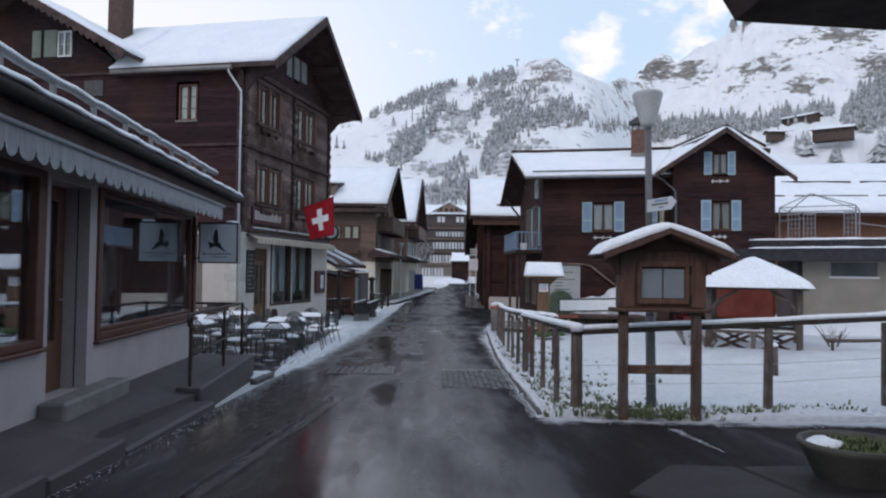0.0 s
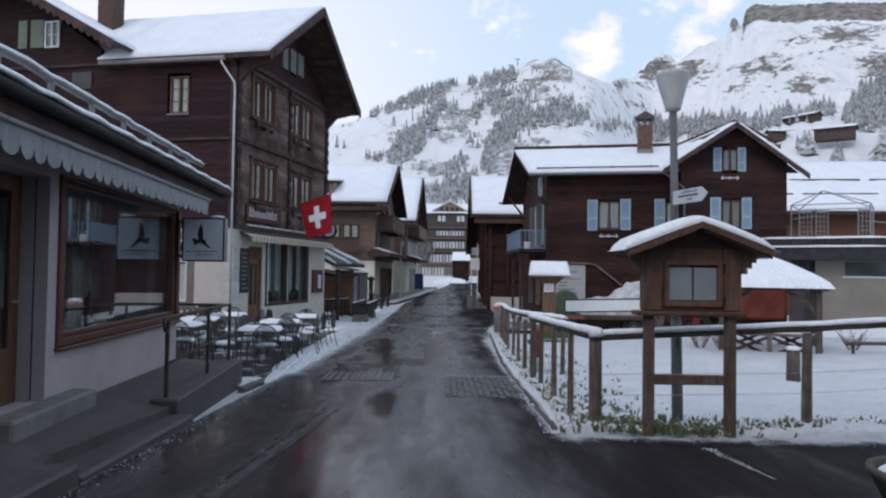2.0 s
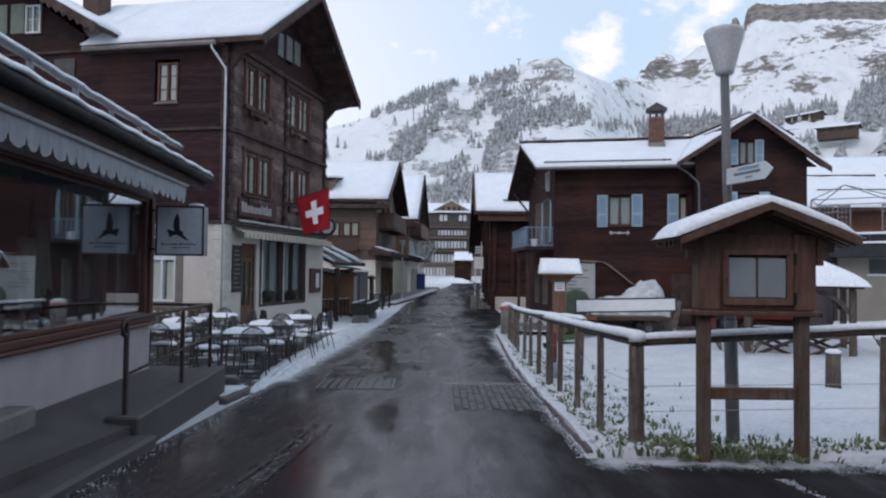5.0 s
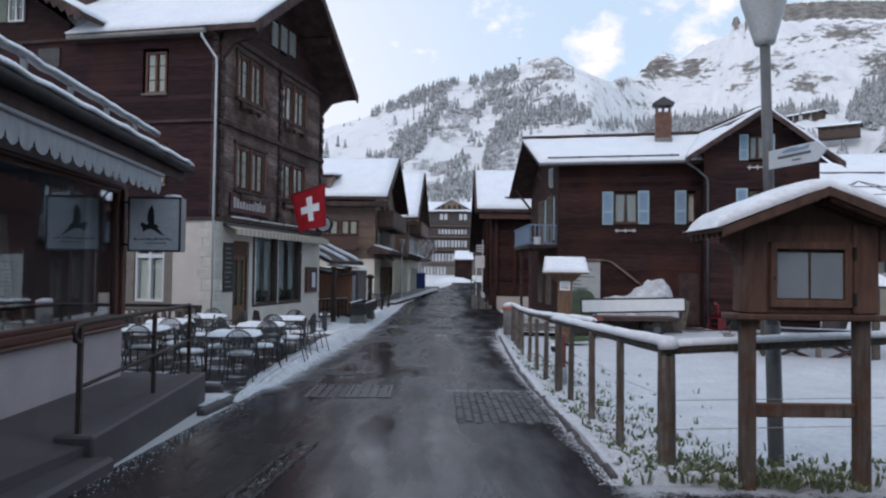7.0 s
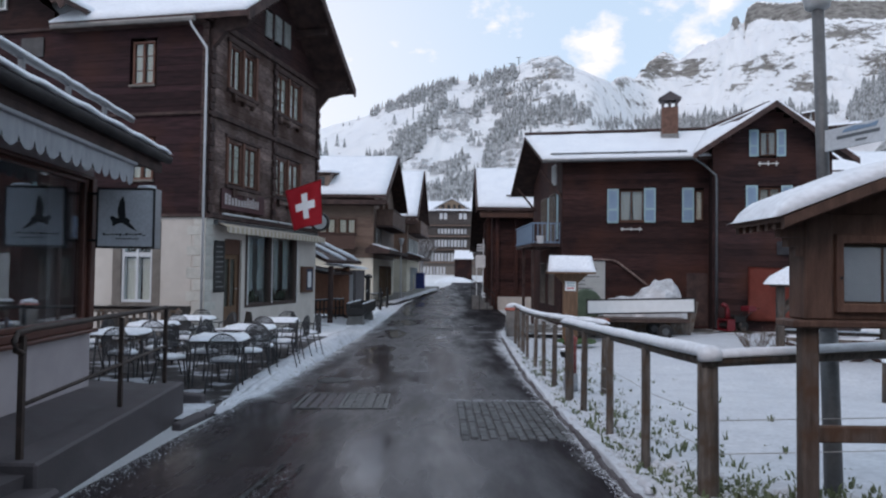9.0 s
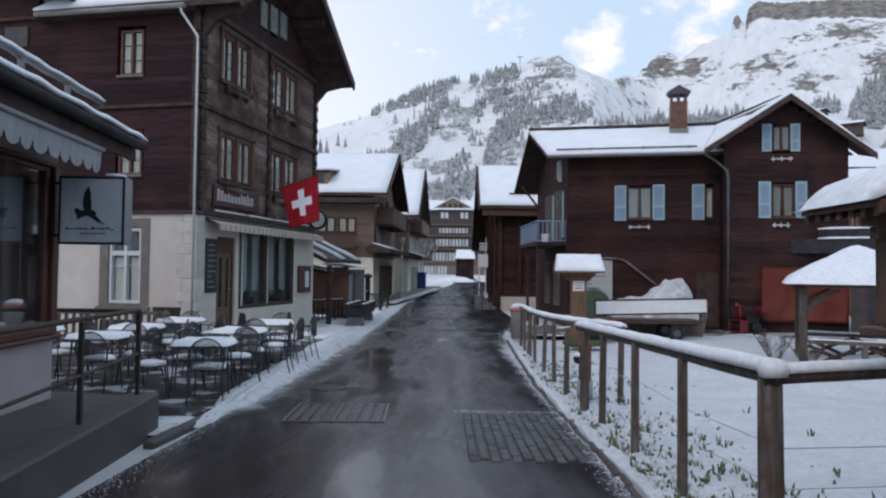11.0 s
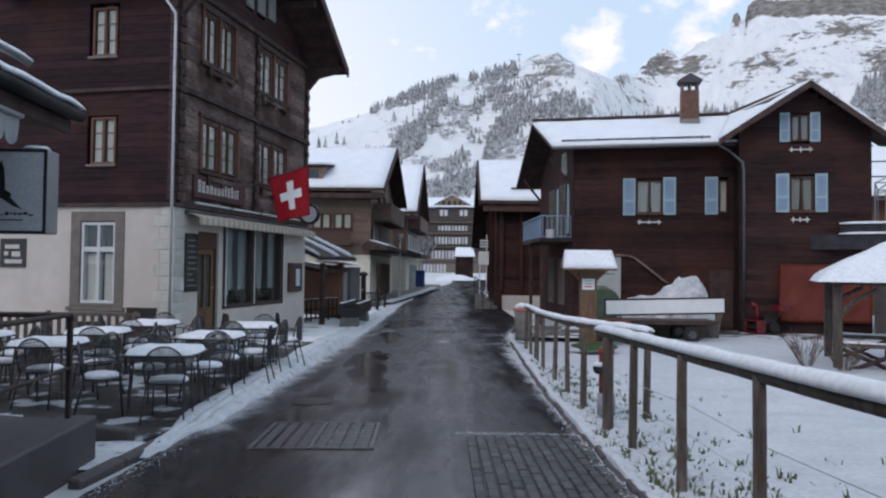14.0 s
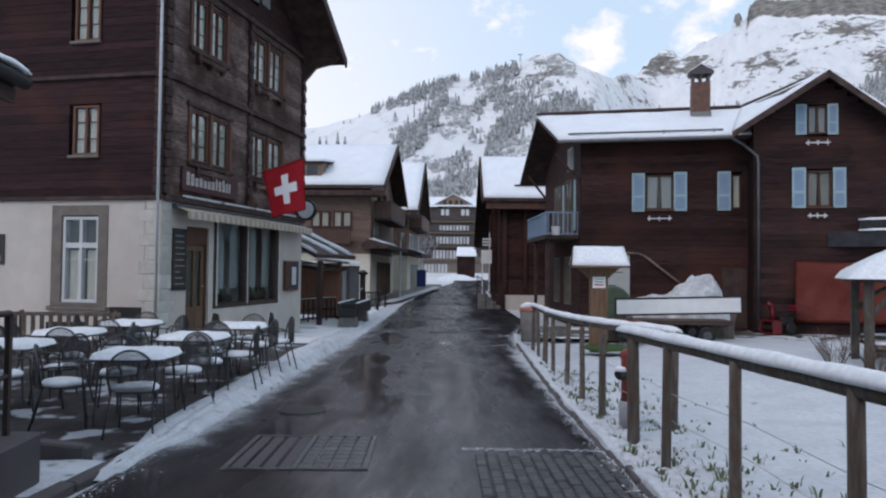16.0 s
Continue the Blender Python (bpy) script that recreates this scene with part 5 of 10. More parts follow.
# ---- houses further along the street ----
def chalet(name, m, label, L, D, wall_z, base_z, ridge_z, ov_g, ov_e, wall_mat, low_mat, low_z, seed=0, snow=0.16, flip=False, tail=None):
    """A gabled house: its gable (width D) looks to local +x, the ridge runs along x; the near eave side is y = 0."""
    h = thing(name, m, label, "house")
    holes = []
    bm = bmesh.new()
    box(bm, -L, 0, 0, 0.25, base_z, low_z)
    box(bm, -0.25, 0, 0.25, D - 0.25, base_z, low_z)
    box(bm, -L, 0, D - 0.25, D, base_z, low_z)
    part("wall", bm, low_mat, h)
    rise = (ridge_z - wall_z) / (D / 2)
    planked(h, L, low_z, wall_z, 0.24, holes, wall_mat, pose(0, D, 0, 0, 0, 180) if flip else pose(-L, 0, 0), seed=seed)
    planked(h, D, low_z, ridge_z - 0.2, 0.24, holes, wall_mat, pose(0, 0, 0, 0, 0, 90), seed=seed + 1,
            slope=lambda z: (0, D) if z < wall_z else ((z - wall_z) / rise, D - (z - wall_z) / rise))
    bm = bmesh.new()
    if flip:
        box(bm, -L, -0.2, 0.0, 0.2, low_z, wall_z)
    else:
        box(bm, -L, -0.2, D - 0.2, D, low_z, wall_z)
    box(bm, -L, -L + 0.2, 0.2, D - 0.2, base_z, wall_z)
    part("back_wall", bm, DARK, h)
    for s in (0, 1):
        y0, y1 = (-ov_e, D / 2) if s == 0 else (D + ov_e, D / 2)
        ze = ridge_z - (D / 2 + ov_e) * rise
        if tail and s == 0:
            y0, ze = tail
        q = [Vector((-L - 0.4, y0, ze)), Vector((ov_g, y0, ze)), Vector((ov_g, y1, ridge_z)), Vector((-L - 0.4, y1, ridge_z))]
        bm = bmesh.new()
        prism(bm, [p + Vector((0, 0, 0.0)) for p in q], (0, 0, 0.18))
        part("roof", bm, BEAM, h)
        bm = bmesh.new()
        snow_slab(bm, [p + Vector((-0.06, 0, 0.185)) for p in q], snow, 24, 12, seed=seed)
        part("roof_snow", bm, SNOW, h, smooth=True)
        bm = bmesh.new()
        prism(bm, [(ov_g, y0, ze - 0.12), (ov_g, y0, ze + 0.2), (ov_g, y1, ridge_z + 0.2), (ov_g, y1, ridge_z - 0.14)], (0.06, 0, 0))
        part("barge_board", bm, BEAM, h)
    return h


h2 = chalet("street_chalet", pose(-4.6, 49.0, 0, 0, 0, -3.0), "brown timber chalet with plastered ground floor and balcony", 16, 10.5, 6.35, -1.0, 9.2, 0.9, 0.8, BROWN, PLASTER_CREAM, 2.2, seed=21)
h3 = chalet("further_chalet", pose(-3.2, 63.0, 0, 0, 0, -3.0), "brown timber chalet further along the street", 14, 11, 6.2, -1.0, 10.2, 0.9, 0.7, BROWN, PLASTER_CREAM, 2.4, seed=31)
barn = chalet("barn", pose(2.65, 46.5, 0, 0, 0, 180 - 1.0) @ pose(0, -9.0, 0), "dark timber barn with thick snow on its roof", 9, 9.0, 5.5, -1.0, 8.0, 0.95, 0.9, LOG_RED, LOG_RED, 0.6, seed=41, flip=True, tail=(-8.3, 3.1))
bm = bmesh.new()
box(bm, -9.0, -0.3, -7.6, -0.004, -1.0, 3.0)
box(bm, -9.0, -0.3, -3.6, -0.004, 3.0, 4.7)
part("wall", bm, LOG_RED, barn)

# ---- fence, notice board and lamp at the meadow's corner ----
def gz(y, off=0.06):
    return road_z(y) + off


def rail_post(x, y, h, r=0.05, lean=(0, 0), seed=0):
    rng = random.Random(seed)
    bm = bmesh.new()
    z0 = gz(y) - 0.34
    n = 7
    rings = []
    for k, t in enumerate((0, 0.3, 0.7, 1.0)):
        rr = r * (1.06 - 0.1 * t)
        cx, cy = lean[0] * t, lean[1] * t
        rings.append([bm.verts.new((cx + rr * math.cos(6.283 * i / n) * rng.uniform(0.93, 1.05), cy + rr * math.sin(6.283 * i / n) * rng.uniform(0.93, 1.05), t * (h + 0.34))) for i in range(n)])
    for s, t in zip(rings, rings[1:]):
        for i in range(n):
            bm.faces.new((s[i], s[(i + 1) % n], t[(i + 1) % n], t[i]))
    bm.faces.new(rings[-1])
    return bm, pose(x, y, z0)


fence = thing("fence", pose(0, 0, 0), "weathered round-pole wooden fence topped with snow", "fence")
FX = lambda y: 1.77 + 0.10 * smooth(12, 26, y) + 0.2 * smooth(20, 28, y)
street_posts = [(9.45, 0.985, 0.078), (11.1, 1.0, 0.045), (12.6, 0.99, 0.045), (14.2, 0.98, 0.045), (15.35, 0.96, 0.068), (17.0, 0.93, 0.048), (18.4, 0.93, 0.042), (19.9, 0.92, 0.045), (21.7, 0.92, 0.042), (23.4, 0.95, 0.06), (24.9, 0.92, 0.042), (26.5, 0.92, 0.05)]
for k, (y, h, r) in enumerate(street_posts):
    bm, m = rail_post(FX(y), y, h, r, (0.02 * math.sin(k * 3), 0.03 * math.cos(k * 5)), k)
    part("post", bm, POST, fence, m=m, smooth=True)
side_posts = [(4.40, 9.74, 1.06, 0.062), (6.16, 10.03, 1.15, 0.055), (8.1, 10.34, 1.24, 0.06), (10.1, 10.65, 1.33, 0.05)]
for k, (x, y, h, r) in enumerate(side_posts):
    bm, m = rail_post(x, y, h, r, (0.02 * math.sin(k * 2 + 1), 0.0), 40 + k)
    part("post", bm, POST, fence, m=m, smooth=True)


def rail(pts, r, seed):
    rng = random.Random(seed)
    bm = bmesh.new()
    out = []
    for a, b in zip(pts, pts[1:]):
        for k in range(8):
            out.append(Vector(a).lerp(Vector(b), k / 8) + Vector((0, 0, 0.004 * rng.uniform(-1, 1))))
    out.append(Vector(pts[-1]))
    tube(bm, out, r, 8)
    return bm, out


top = lambda y, h=0.90: gz(y) + h
rails = [
    [(1.77, 9.40, top(9.4, 1.00)), (1.80, 12.4, top(12.4, 0.99)), (1.81, 16.0, top(16.0, 0.99))],
    [(2.57, 16.32, 0.555), (2.28, 17.25, 0.545), (1.98, 18.25, 0.53), (1.88, 20.0, top(20.0, 0.97)), (1.90, 23.0, top(23, 0.97))],
    [(1.90, 22.8, top(22.8, 0.98)), (2.1, 26.9, top(26.9, 0.98))],
    [(1.71, 9.45, top(9.42, 1.00)), (4.40, 9.74, 0.93), (6.35, 10.06, 1.02)],
    [(6.05, 10.02, 1.03), (10.1, 10.65, 1.19), (13.5, 11.2, 1.33)],
]
for k, r in enumerate(rails):
    bm, line = rail(r, 0.052, k)
    pole = part("rail", bm, POST, fence, smooth=True)
    part("rail_snow", snow_on([p + Vector((0, 0, 0.03 if k < 3 else 0.022)) for p in line], 0.074 if k < 3 else 0.066, 0.080 if k < 3 else 0.058, k * 7.0), SNOW, pole, "loaf of fresh snow along the pole", smooth=True)
bm = bmesh.new()
turned(bm, [(0.085, -0.03), (0.092, 0.02), (0.075, 0.065), (0.035, 0.082), (0.0, 0.085)], 12)
lumpy(bm, 0.012, 9)
part("post_snow", bm, SNOW, fence, m=pose(1.77, 9.44, top(9.44, 1.035)), smooth=True)
# thin wires below the rails
FROSTED = surf("frosted_wire", (0.30, 0.29, 0.28), (0.48, 0.47, 0.46), 8, 0.7, bump=0)
for z in (0.30, 0.55):
    bm = bmesh.new()
    tube(bm, [(FX(y) + 0.06, y, gz(y) + z + 0.02 * math.sin(y * 2.1)) for y in (9.45, 11.1, 12.55, 14.1, 15.4, 17.0, 18.4, 19.9, 21.7, 23.4, 26.5)], 0.0035, 4)
    part("wire", bm, FROSTED, fence)
    bm = bmesh.new()
    tube(bm, [(1.85, 9.53, gz(9.5) + z), (4.40, 9.82, gz(9.8) + z + 0.02), (6.16, 10.11, gz(10.1) + z + 0.10), (8.1, 10.42, gz(10.4) + z + 0.18), (10.1, 10.73, gz(10.7) + z + 0.27)], 0.0035, 4)
    part("wire", bm, FROSTED, fence)

bm, m = rail_post(2.53, 16.35, 0.95, 0.05, (0.02, 0.0), 77)
part("post", bm, POST, fence, m=m, smooth=True)
low = thing("low_rail", pose(0, 0, 0), "low weathered pole rail across the meadow", "fence")
bm, line = rail([(10.9, 20.4, -0.24), (13.2, 20.6, -0.22), (16.5, 20.8, -0.20)], 0.05, 21)
part("rail", bm, POST, low, smooth=True)
for x in (11.1, 13.2, 15.3):
    bm = bmesh.new()
    rod(bm, (x, 20.5, -0.7), (x, 20.5, 0.36 if x == 13.2 else -0.2), 0.045, 0.04, 7)
    part("post", bm, POST, low)

# notice board on two posts
KB = pose(2.26, 8.985, -0.20, 0, 0, 0.5)
board = thing("notice_board", KB, "brown wooden notice board with a small gabled snowy roof", "notice board")
KW = 0.91
for x in (0.0, KW):
    bm = bmesh.new()
    box(bm, x - 0.055, x + 0.055, -0.055, 0.055, -0.1, 1.32)
    part("post", bm, BOARD_POST, board, bevel=0.012)
bm = bmesh.new()
box(bm, 0.058, KW - 0.058, -0.03, 0.03, 0.53, 0.64)
part("crossbar", bm, BOARD_POST, board, bevel=0.01)
bm = bmesh.new()
box(bm, -0.16, KW + 0.14, -0.13, 0.13, 1.30, 1.35)
part("shelf", bm, KIOSK, board, bevel=0.01)
bm = bmesh.new()
holed(bm, 0.102, KW - 0.102, 1.354, 2.06, 0.11, [(0.19, 0.77, 1.44, 1.87)], pose(0, -0.05, 0))
cab = part("cabinet", bm, KIOSK, board, bevel=0.006)
bm = bmesh.new()
box(bm, 0.104, KW - 0.104, 0.062, 0.12, 1.354, 2.06)
part("back_panel", bm, KIOSK, cab)
for x in (-0.07, KW - 0.10):
    bm = bmesh.new()
    box(bm, x, x + 0.19, -0.10, 0.12, 1.354, 2.06)
    part("side_post", bm, KIOSK, cab, bevel=0.01)
bm = bmesh.new()
holed(bm, 0.15, 0.80, 1.40, 1.92, 0.04, [(0.20, 0.745, 1.46, 1.86)], pose(0, -0.092, 0))
bd = part("board_door", bm, KIOSK, board, bevel=0.006)
bm = bmesh.new()
box(bm, 0.20, 0.745, -0.070, -0.065, 1.46, 1.86)
part("pane", bm, GLASS, bd).visible_shadow = False
bm = bmesh.new()
box(bm, 0.192, 0.768, -0.049, -0.044, 1.442, 1.868)
part("backing", bm, KIOSK, bd)
for x in (0.210, 0.484):
    bm = bmesh.new()
    sheet(bm, 4, 4, lambda u, v: (x + 0.252 * u, -0.055 + 0.003 * math.sin(u * 4), 1.475 + 0.36 * v + 0.006 * math.sin(u * 12) * v))
    part("notice", bm, bpy.data.materials.get("notice_paper") or surf("notice_paper", (0.33, 0.345, 0.385), (0.40, 0.415, 0.455), 3, 0.8, bump=0.05), bd, "pale printed notice sheet")
bm = bmesh.new()
rod(bm, (0.18, -0.097, 1.63), (0.18, -0.092, 1.63), 0.012, n=8)
part("keyhole", bm, IRON, bd)
for z in (1.47, 1.83):
    bm = bmesh.new()
    box(bm, 0.79, 0.82, -0.106, -0.094, z - 0.05, z + 0.05)
    part("hinge", bm, IRON, bd)
# the little roof
for s in (-1, 1):
    a = Vector((KW / 2 + 0.02, -0.33, 2.33))
    b = Vector((KW / 2 + 0.02 + s * 0.80, -0.33, 2.01))
    bm = bmesh.new()
    prism(bm, [a, b, b + Vector((0, 0.76, 0)), a + Vector((0, 0.76, 0))], (0, 0, -0.03))
    rf = part("roof", bm, KIOSK, board)
    for k in range(7):
        bm = bmesh.new()
        y = 0.03 + 0.115 * k
        p, q = a.lerp(b, 0.05) + Vector((0, y, -0.033)), a.lerp(b, 0.97) + Vector((0, y, -0.033))
        prism(bm, [p, q, q + Vector((0, 0, -0.05)), p + Vector((0, 0, -0.06))], (0, 0.045, 0))
        part("rafter", bm, KIOSK, rf)
    bm = bmesh.new()
    prism(bm, [a + Vector((0, -0.027, 0.0)), b + Vector((0, -0.027, 0.0)), b + Vector((0, -0.027, -0.065)), a + Vector((0, -0.027, -0.07))], (0, 0.025, 0))
    part("barge_board", bm, KIOSK, board)
    bm = bmesh.new()
    for k in range(4):
        x0, x1 = sorted((KW / 2 + 0.01 + s * 0.545, KW / 2 + 0.01 + s * (0.60 + 0.05 * k)))
        box(bm, x0, x1, -0.10, -0.03, 1.77 + 0.062 * k, 1.83 + 0.062 * k)
    part("bracket", bm, KIOSK, board)
bm = bmesh.new()
prism(bm, [(-0.07, 0.0, 2.063), (KW + 0.09, 0.0, 2.063), (KW / 2 + 0.02, 0.0, 2.28)], (0, 0.06, 0))
part("gable_panel", bm, KIOSK, board)
bm = bmesh.new()
sec = []
N = 36
for i in range(N + 1):
    x = KW / 2 + 0.02 + (i / N * 2 - 1) * 0.835
    d = abs(x - KW / 2 - 0.02)
    z = 2.338 - math.sqrt(d * d + 0.006) * 0.395
    e = min(1, min(i, N - i) / 3)
    row = []
    for j in range(9):
        y = -0.355 + 0.82 * j / 8
        ey = math.sqrt(max(0, 1 - abs(j / 4 - 1) ** 6))
        row.append(bm.verts.new((x, y, z + 0.006 + 0.100 * math.sqrt(e) * ey * (1 + 0.14 * noise.noise(Vector((x * 3, y * 3, 1)))))))
    lo = [bm.verts.new((x, -0.345, z + 0.002)), bm.verts.new((x, 0.455, z + 0.002))]
    sec.append([lo[0]] + row + [lo[1]])
for a, b in zip(sec, sec[1:]):
    for k in range(len(a) - 1):
        bm.faces.new((a[k], a[k + 1], b[k + 1], b[k]))
part("roof_snow", bm, SNOW, board, "smooth cap of fresh snow", smooth=True)

# street lamp behind the board
lamp = thing("street_lamp", pose(2.82, 9.70, -0.24, -3.2), "grey street lamp post with a conical pale shade", "street lamp")
bm = bmesh.new()
rod(bm, (0, 0, -0.1), (0, 0, 1.25), 0.068, 0.066, 12)
rod(bm, (0, 0, 1.25), (0, 0, 1.32), 0.066, 0.048, 12)
rod(bm, (0, 0, 1.32), (0, 0, 3.86), 0.048, 0.046, 12)
part("pole", bm, surf("grey_painted_pole", (0.09, 0.092, 0.095), (0.14, 0.142, 0.145), 4, 0.5, bump=0.05), lamp, smooth=True)
bm = bmesh.new()
turned(bm, [(0.05, 3.84), (0.095, 3.87), (0.10, 3.90), (0.205, 4.28), (0.21, 4.31), (0.20, 4.335), (0.10, 4.36), (0.02, 4.365)], 20)
part("shade", bm, surf("frosted_shade", (0.42, 0.43, 0.43), (0.5, 0.51, 0.51), 3, 0.35, bump=0.03), lamp, "frosted pale conical lamp shade", smooth=True)

# ---- pavement, ramp and railing before the shop ----
bm = bmesh.new()


def along(y, rows):
    """Straight steps between (y, value) rows."""
    for (a, va), (b, vb) in zip(rows, rows[1:]):
        if y <= b:
            return va + (vb - va) * (y - a) / (b - a)
    return rows[-1][1]


def apron(u, v):
    y = -3.0 + 16.15 * v
    x0 = along(y, [(-3, -2.95), (6.4, -2.95), (6.8, -3.28), (9.3, -3.15), (13.15, -3.42)])
    x1 = along(y, [(-3, -3.10), (13.15, -4.75)])
    z0 = along(y, [(-3, 0.10), (6.5, 0.0), (9.3, -0.05), (13.15, -0.03)])
    z1 = along(y, [(-3, 0.22), (8.2, 0.085), (12.5, 0.045), (13.15, 0.02)])
    return (x0 + (x1 - x0) * u, y, z0 + (z1 - z0) * smooth(0.0, 0.75, u))


sheet(bm, 10, 60, apron)
skirt = bmesh.ops.extrude_edge_only(bm, edges=[e for e in bm.edges if e.is_boundary])
for v in skirt["geom"]:
    if isinstance(v, bmesh.types.BMVert):
        v.co.z -= 0.6
whole("shop_pavement", bm, CONCRETE_DK, "damp dark concrete platform before the shop", "pavement", kind="structure")
ramp_wall = thing("ramp_wall", pose(0, 0, 0), "low concrete wall along the ramp with an iron handrail", "wall")
bm = bmesh.new()
prism(bm, [(-3.42, 9.3, -0.62), (-3.08, 9.3, -0.62), (-3.08, 9.3, 0.03), (-3.42, 9.3, 0.03)], (-0.33, 3.85, 0.0))
part("wall_body", bm, CONCRETE_DK, ramp_wall, bevel=0.02)
rail_m = surf("rusty_rail", (0.030, 0.022, 0.020), (0.07, 0.045, 0.036), 7, 0.6, bump=0.2, fine=90)
posts = [(-3.27, 9.42), (-3.45, 11.45), (-3.60, 13.0)]
for x, y in posts:
    bm = bmesh.new()
    box(bm, x - 0.02, x + 0.02, y - 0.02, y + 0.02, 0.0, 0.93)
    part("rail_post", bm, rail_m, ramp_wall)
bm = bmesh.new()
tube(bm, [(-3.27, 9.42, 0.80), (-3.262, 9.32, 0.83), (-3.262, 9.30, 0.90), (-3.27, 9.36, 0.955), (-3.30, 9.6, 0.965), (-3.45, 11.45, 0.96), (-3.60, 13.0, 0.955), (-3.60, 13.03, 0.90)], 0.024, 8)
part("handrail", bm, rail_m, ramp_wall, smooth=True)
bm = bmesh.new()
tube(bm, [(-3.27, 9.42, 0.42), (-3.45, 11.45, 0.46), (-3.60, 13.0, 0.48)], 0.018, 8)
part("mid_rail", bm, rail_m, ramp_wall, smooth=True)
bm = bmesh.new()
tube(bm, [(-3.60, 13.0, 0.945), (-4.6, 13.25, 0.93), (-6.4, 13.5, 0.93)], 0.022, 8)
part("cross_rail", bm, rail_m, ramp_wall, smooth=True)
# kerb stones
kerb = thing("kerb", pose(0, 0, 0), "low dark concrete kerb along the pavement", "kerb", kind="structure")
for y0, y1 in ((-2.5, -0.5), (-0.48, 1.5), (1.52, 3.5), (3.52, 5.3), (5.32, 6.62)):
    bm = bmesh.new()
    box(bm, -3.12, -2.86, y0, y1, -0.6, road_z((y0 + y1) / 2) + 0.16)
    part("kerb_stone", bm, CONCRETE_DK, kerb, bevel=0.025)
bm = bmesh.new()
prism(bm, [(-3.3, 6.66, -0.6), (-2.88, 6.66, -0.6), (-2.88, 6.66, -0.10), (-3.3, 6.66, -0.12)], (0.0, 2.62, -0.02))
part("sloped_kerb", bm, CONCRETE_DK, kerb, bevel=0.03)
for k in range(2):
    bm = bmesh.new()
    prism(bm, [(-0.10, 0, -0.2), (0.03, 0, -0.2), (0.02, 0, 0.012), (-0.09, 0, 0.034)], (0.035, 0.74, -0.01))
    part("kerb_stone", bm, CONCRETE_DK, kerb, bevel=0.015, m=pose(-3.17 + 0.04 * k, 12.36 + 0.76 * k, road_z(12.7 + 0.7 * k)))
bm = bmesh.new()
box(bm, 0.004, 0.275, -5.68, -3.9, -0.3, 0.235)
whole("door_step", bm, CONCRETE, "concrete step at the shop door", "step", m=SHOP, bevel=0.025)

# hanging sign with a bird
sign = thing("hanging_sign", pose(-4.30, 12.56, 0, 0, 0, 1.5), "square pale grey box sign with a dark bird emblem", "sign")
bm = bmesh.new()
box(bm, 0.07, 0.74, -0.10, 0.10, 1.66, 2.36)
part("sign_box", bm, surf("sign_side", (0.20, 0.20, 0.21), (0.26, 0.26, 0.27), 3, 0.5), sign, bevel=0.01)
bm = bmesh.new()
box(bm, 0.09, 0.72, -0.108, -0.103, 1.68, 2.34)
face = part("sign_face", bm, surf("sign_face_grey", (0.50, 0.52, 0.56), (0.58, 0.60, 0.64), 2, 0.5, bump=0.03), sign)
dark = surf("sign_black", (0.012, 0.012, 0.014), (0.02, 0.02, 0.022), 4, 0.6)
bm = bmesh.new()
bird = [(0.372, 2.264), (0.394, 2.194), (0.402, 2.118), (0.405, 2.019), (0.432, 2.007), (0.459, 1.984), (0.448, 1.960), (0.497, 1.908), (0.546, 1.858), (0.470, 1.890), (0.416, 1.925), (0.367, 1.952), (0.313, 1.943), (0.269, 1.914), (0.253, 1.931), (0.258, 1.955), (0.231, 1.995), (0.231, 2.019), (0.258, 2.036), (0.291, 2.013), (0.329, 2.007), (0.313, 2.077), (0.318, 2.136), (0.334, 2.200), (0.356, 2.241)]
prism(bm, [(x, -0.1095, z) for x, z in bird], (0, -0.004, 0))
part("bird_emblem", bm, dark, face)
rng = random.Random(8)
x = 0.15
while x < 0.65:
    w = rng.uniform(0.018, 0.05)
    bm = bmesh.new()
    h = rng.uniform(0.010, 0.028)
    z = 1.805 + rng.uniform(0, 0.012)
    box(bm, x, x + w, -0.1125, -0.1095, z, z + h)
    part("letter_bar", bm, dark, face)
    x += w + 0.010
bm = bmesh.new()
box(bm, 0.30, 0.56, -0.1125, -0.1095, 1.765, 1.775)
part("letter_bar", bm, dark, face)
bm = bmesh.new()
holed(bm, 0.068, 0.742, 1.658, 2.362, 0.01, [(0.092, 0.718, 1.682, 2.338)], pose(0, -0.112, 0))
part("rim", bm, dark, sign)
bm = bmesh.new()
rod(bm, (-0.1, 0, 2.30), (0.07, 0, 2.30), 0.015)
part("bracket", bm, IRON, sign)
bm = bmesh.new()
rod(bm, (-0.1, 0, 1.75), (0.07, 0, 1.75), 0.015)
part("bracket", bm, IRON, sign)
bm = bmesh.new()
turned(bm, [(0.03, 2.363), (0.045, 2.375), (0.035, 2.40), (0.0, 2.41)], 10, 0.0, 0.0)
for v in bm.verts:
    v.co.x, v.co.y = v.co.x * 2.6 + 0.60, v.co.y * 2.0
part("snow_cap", bm, SNOW, sign, smooth=True)

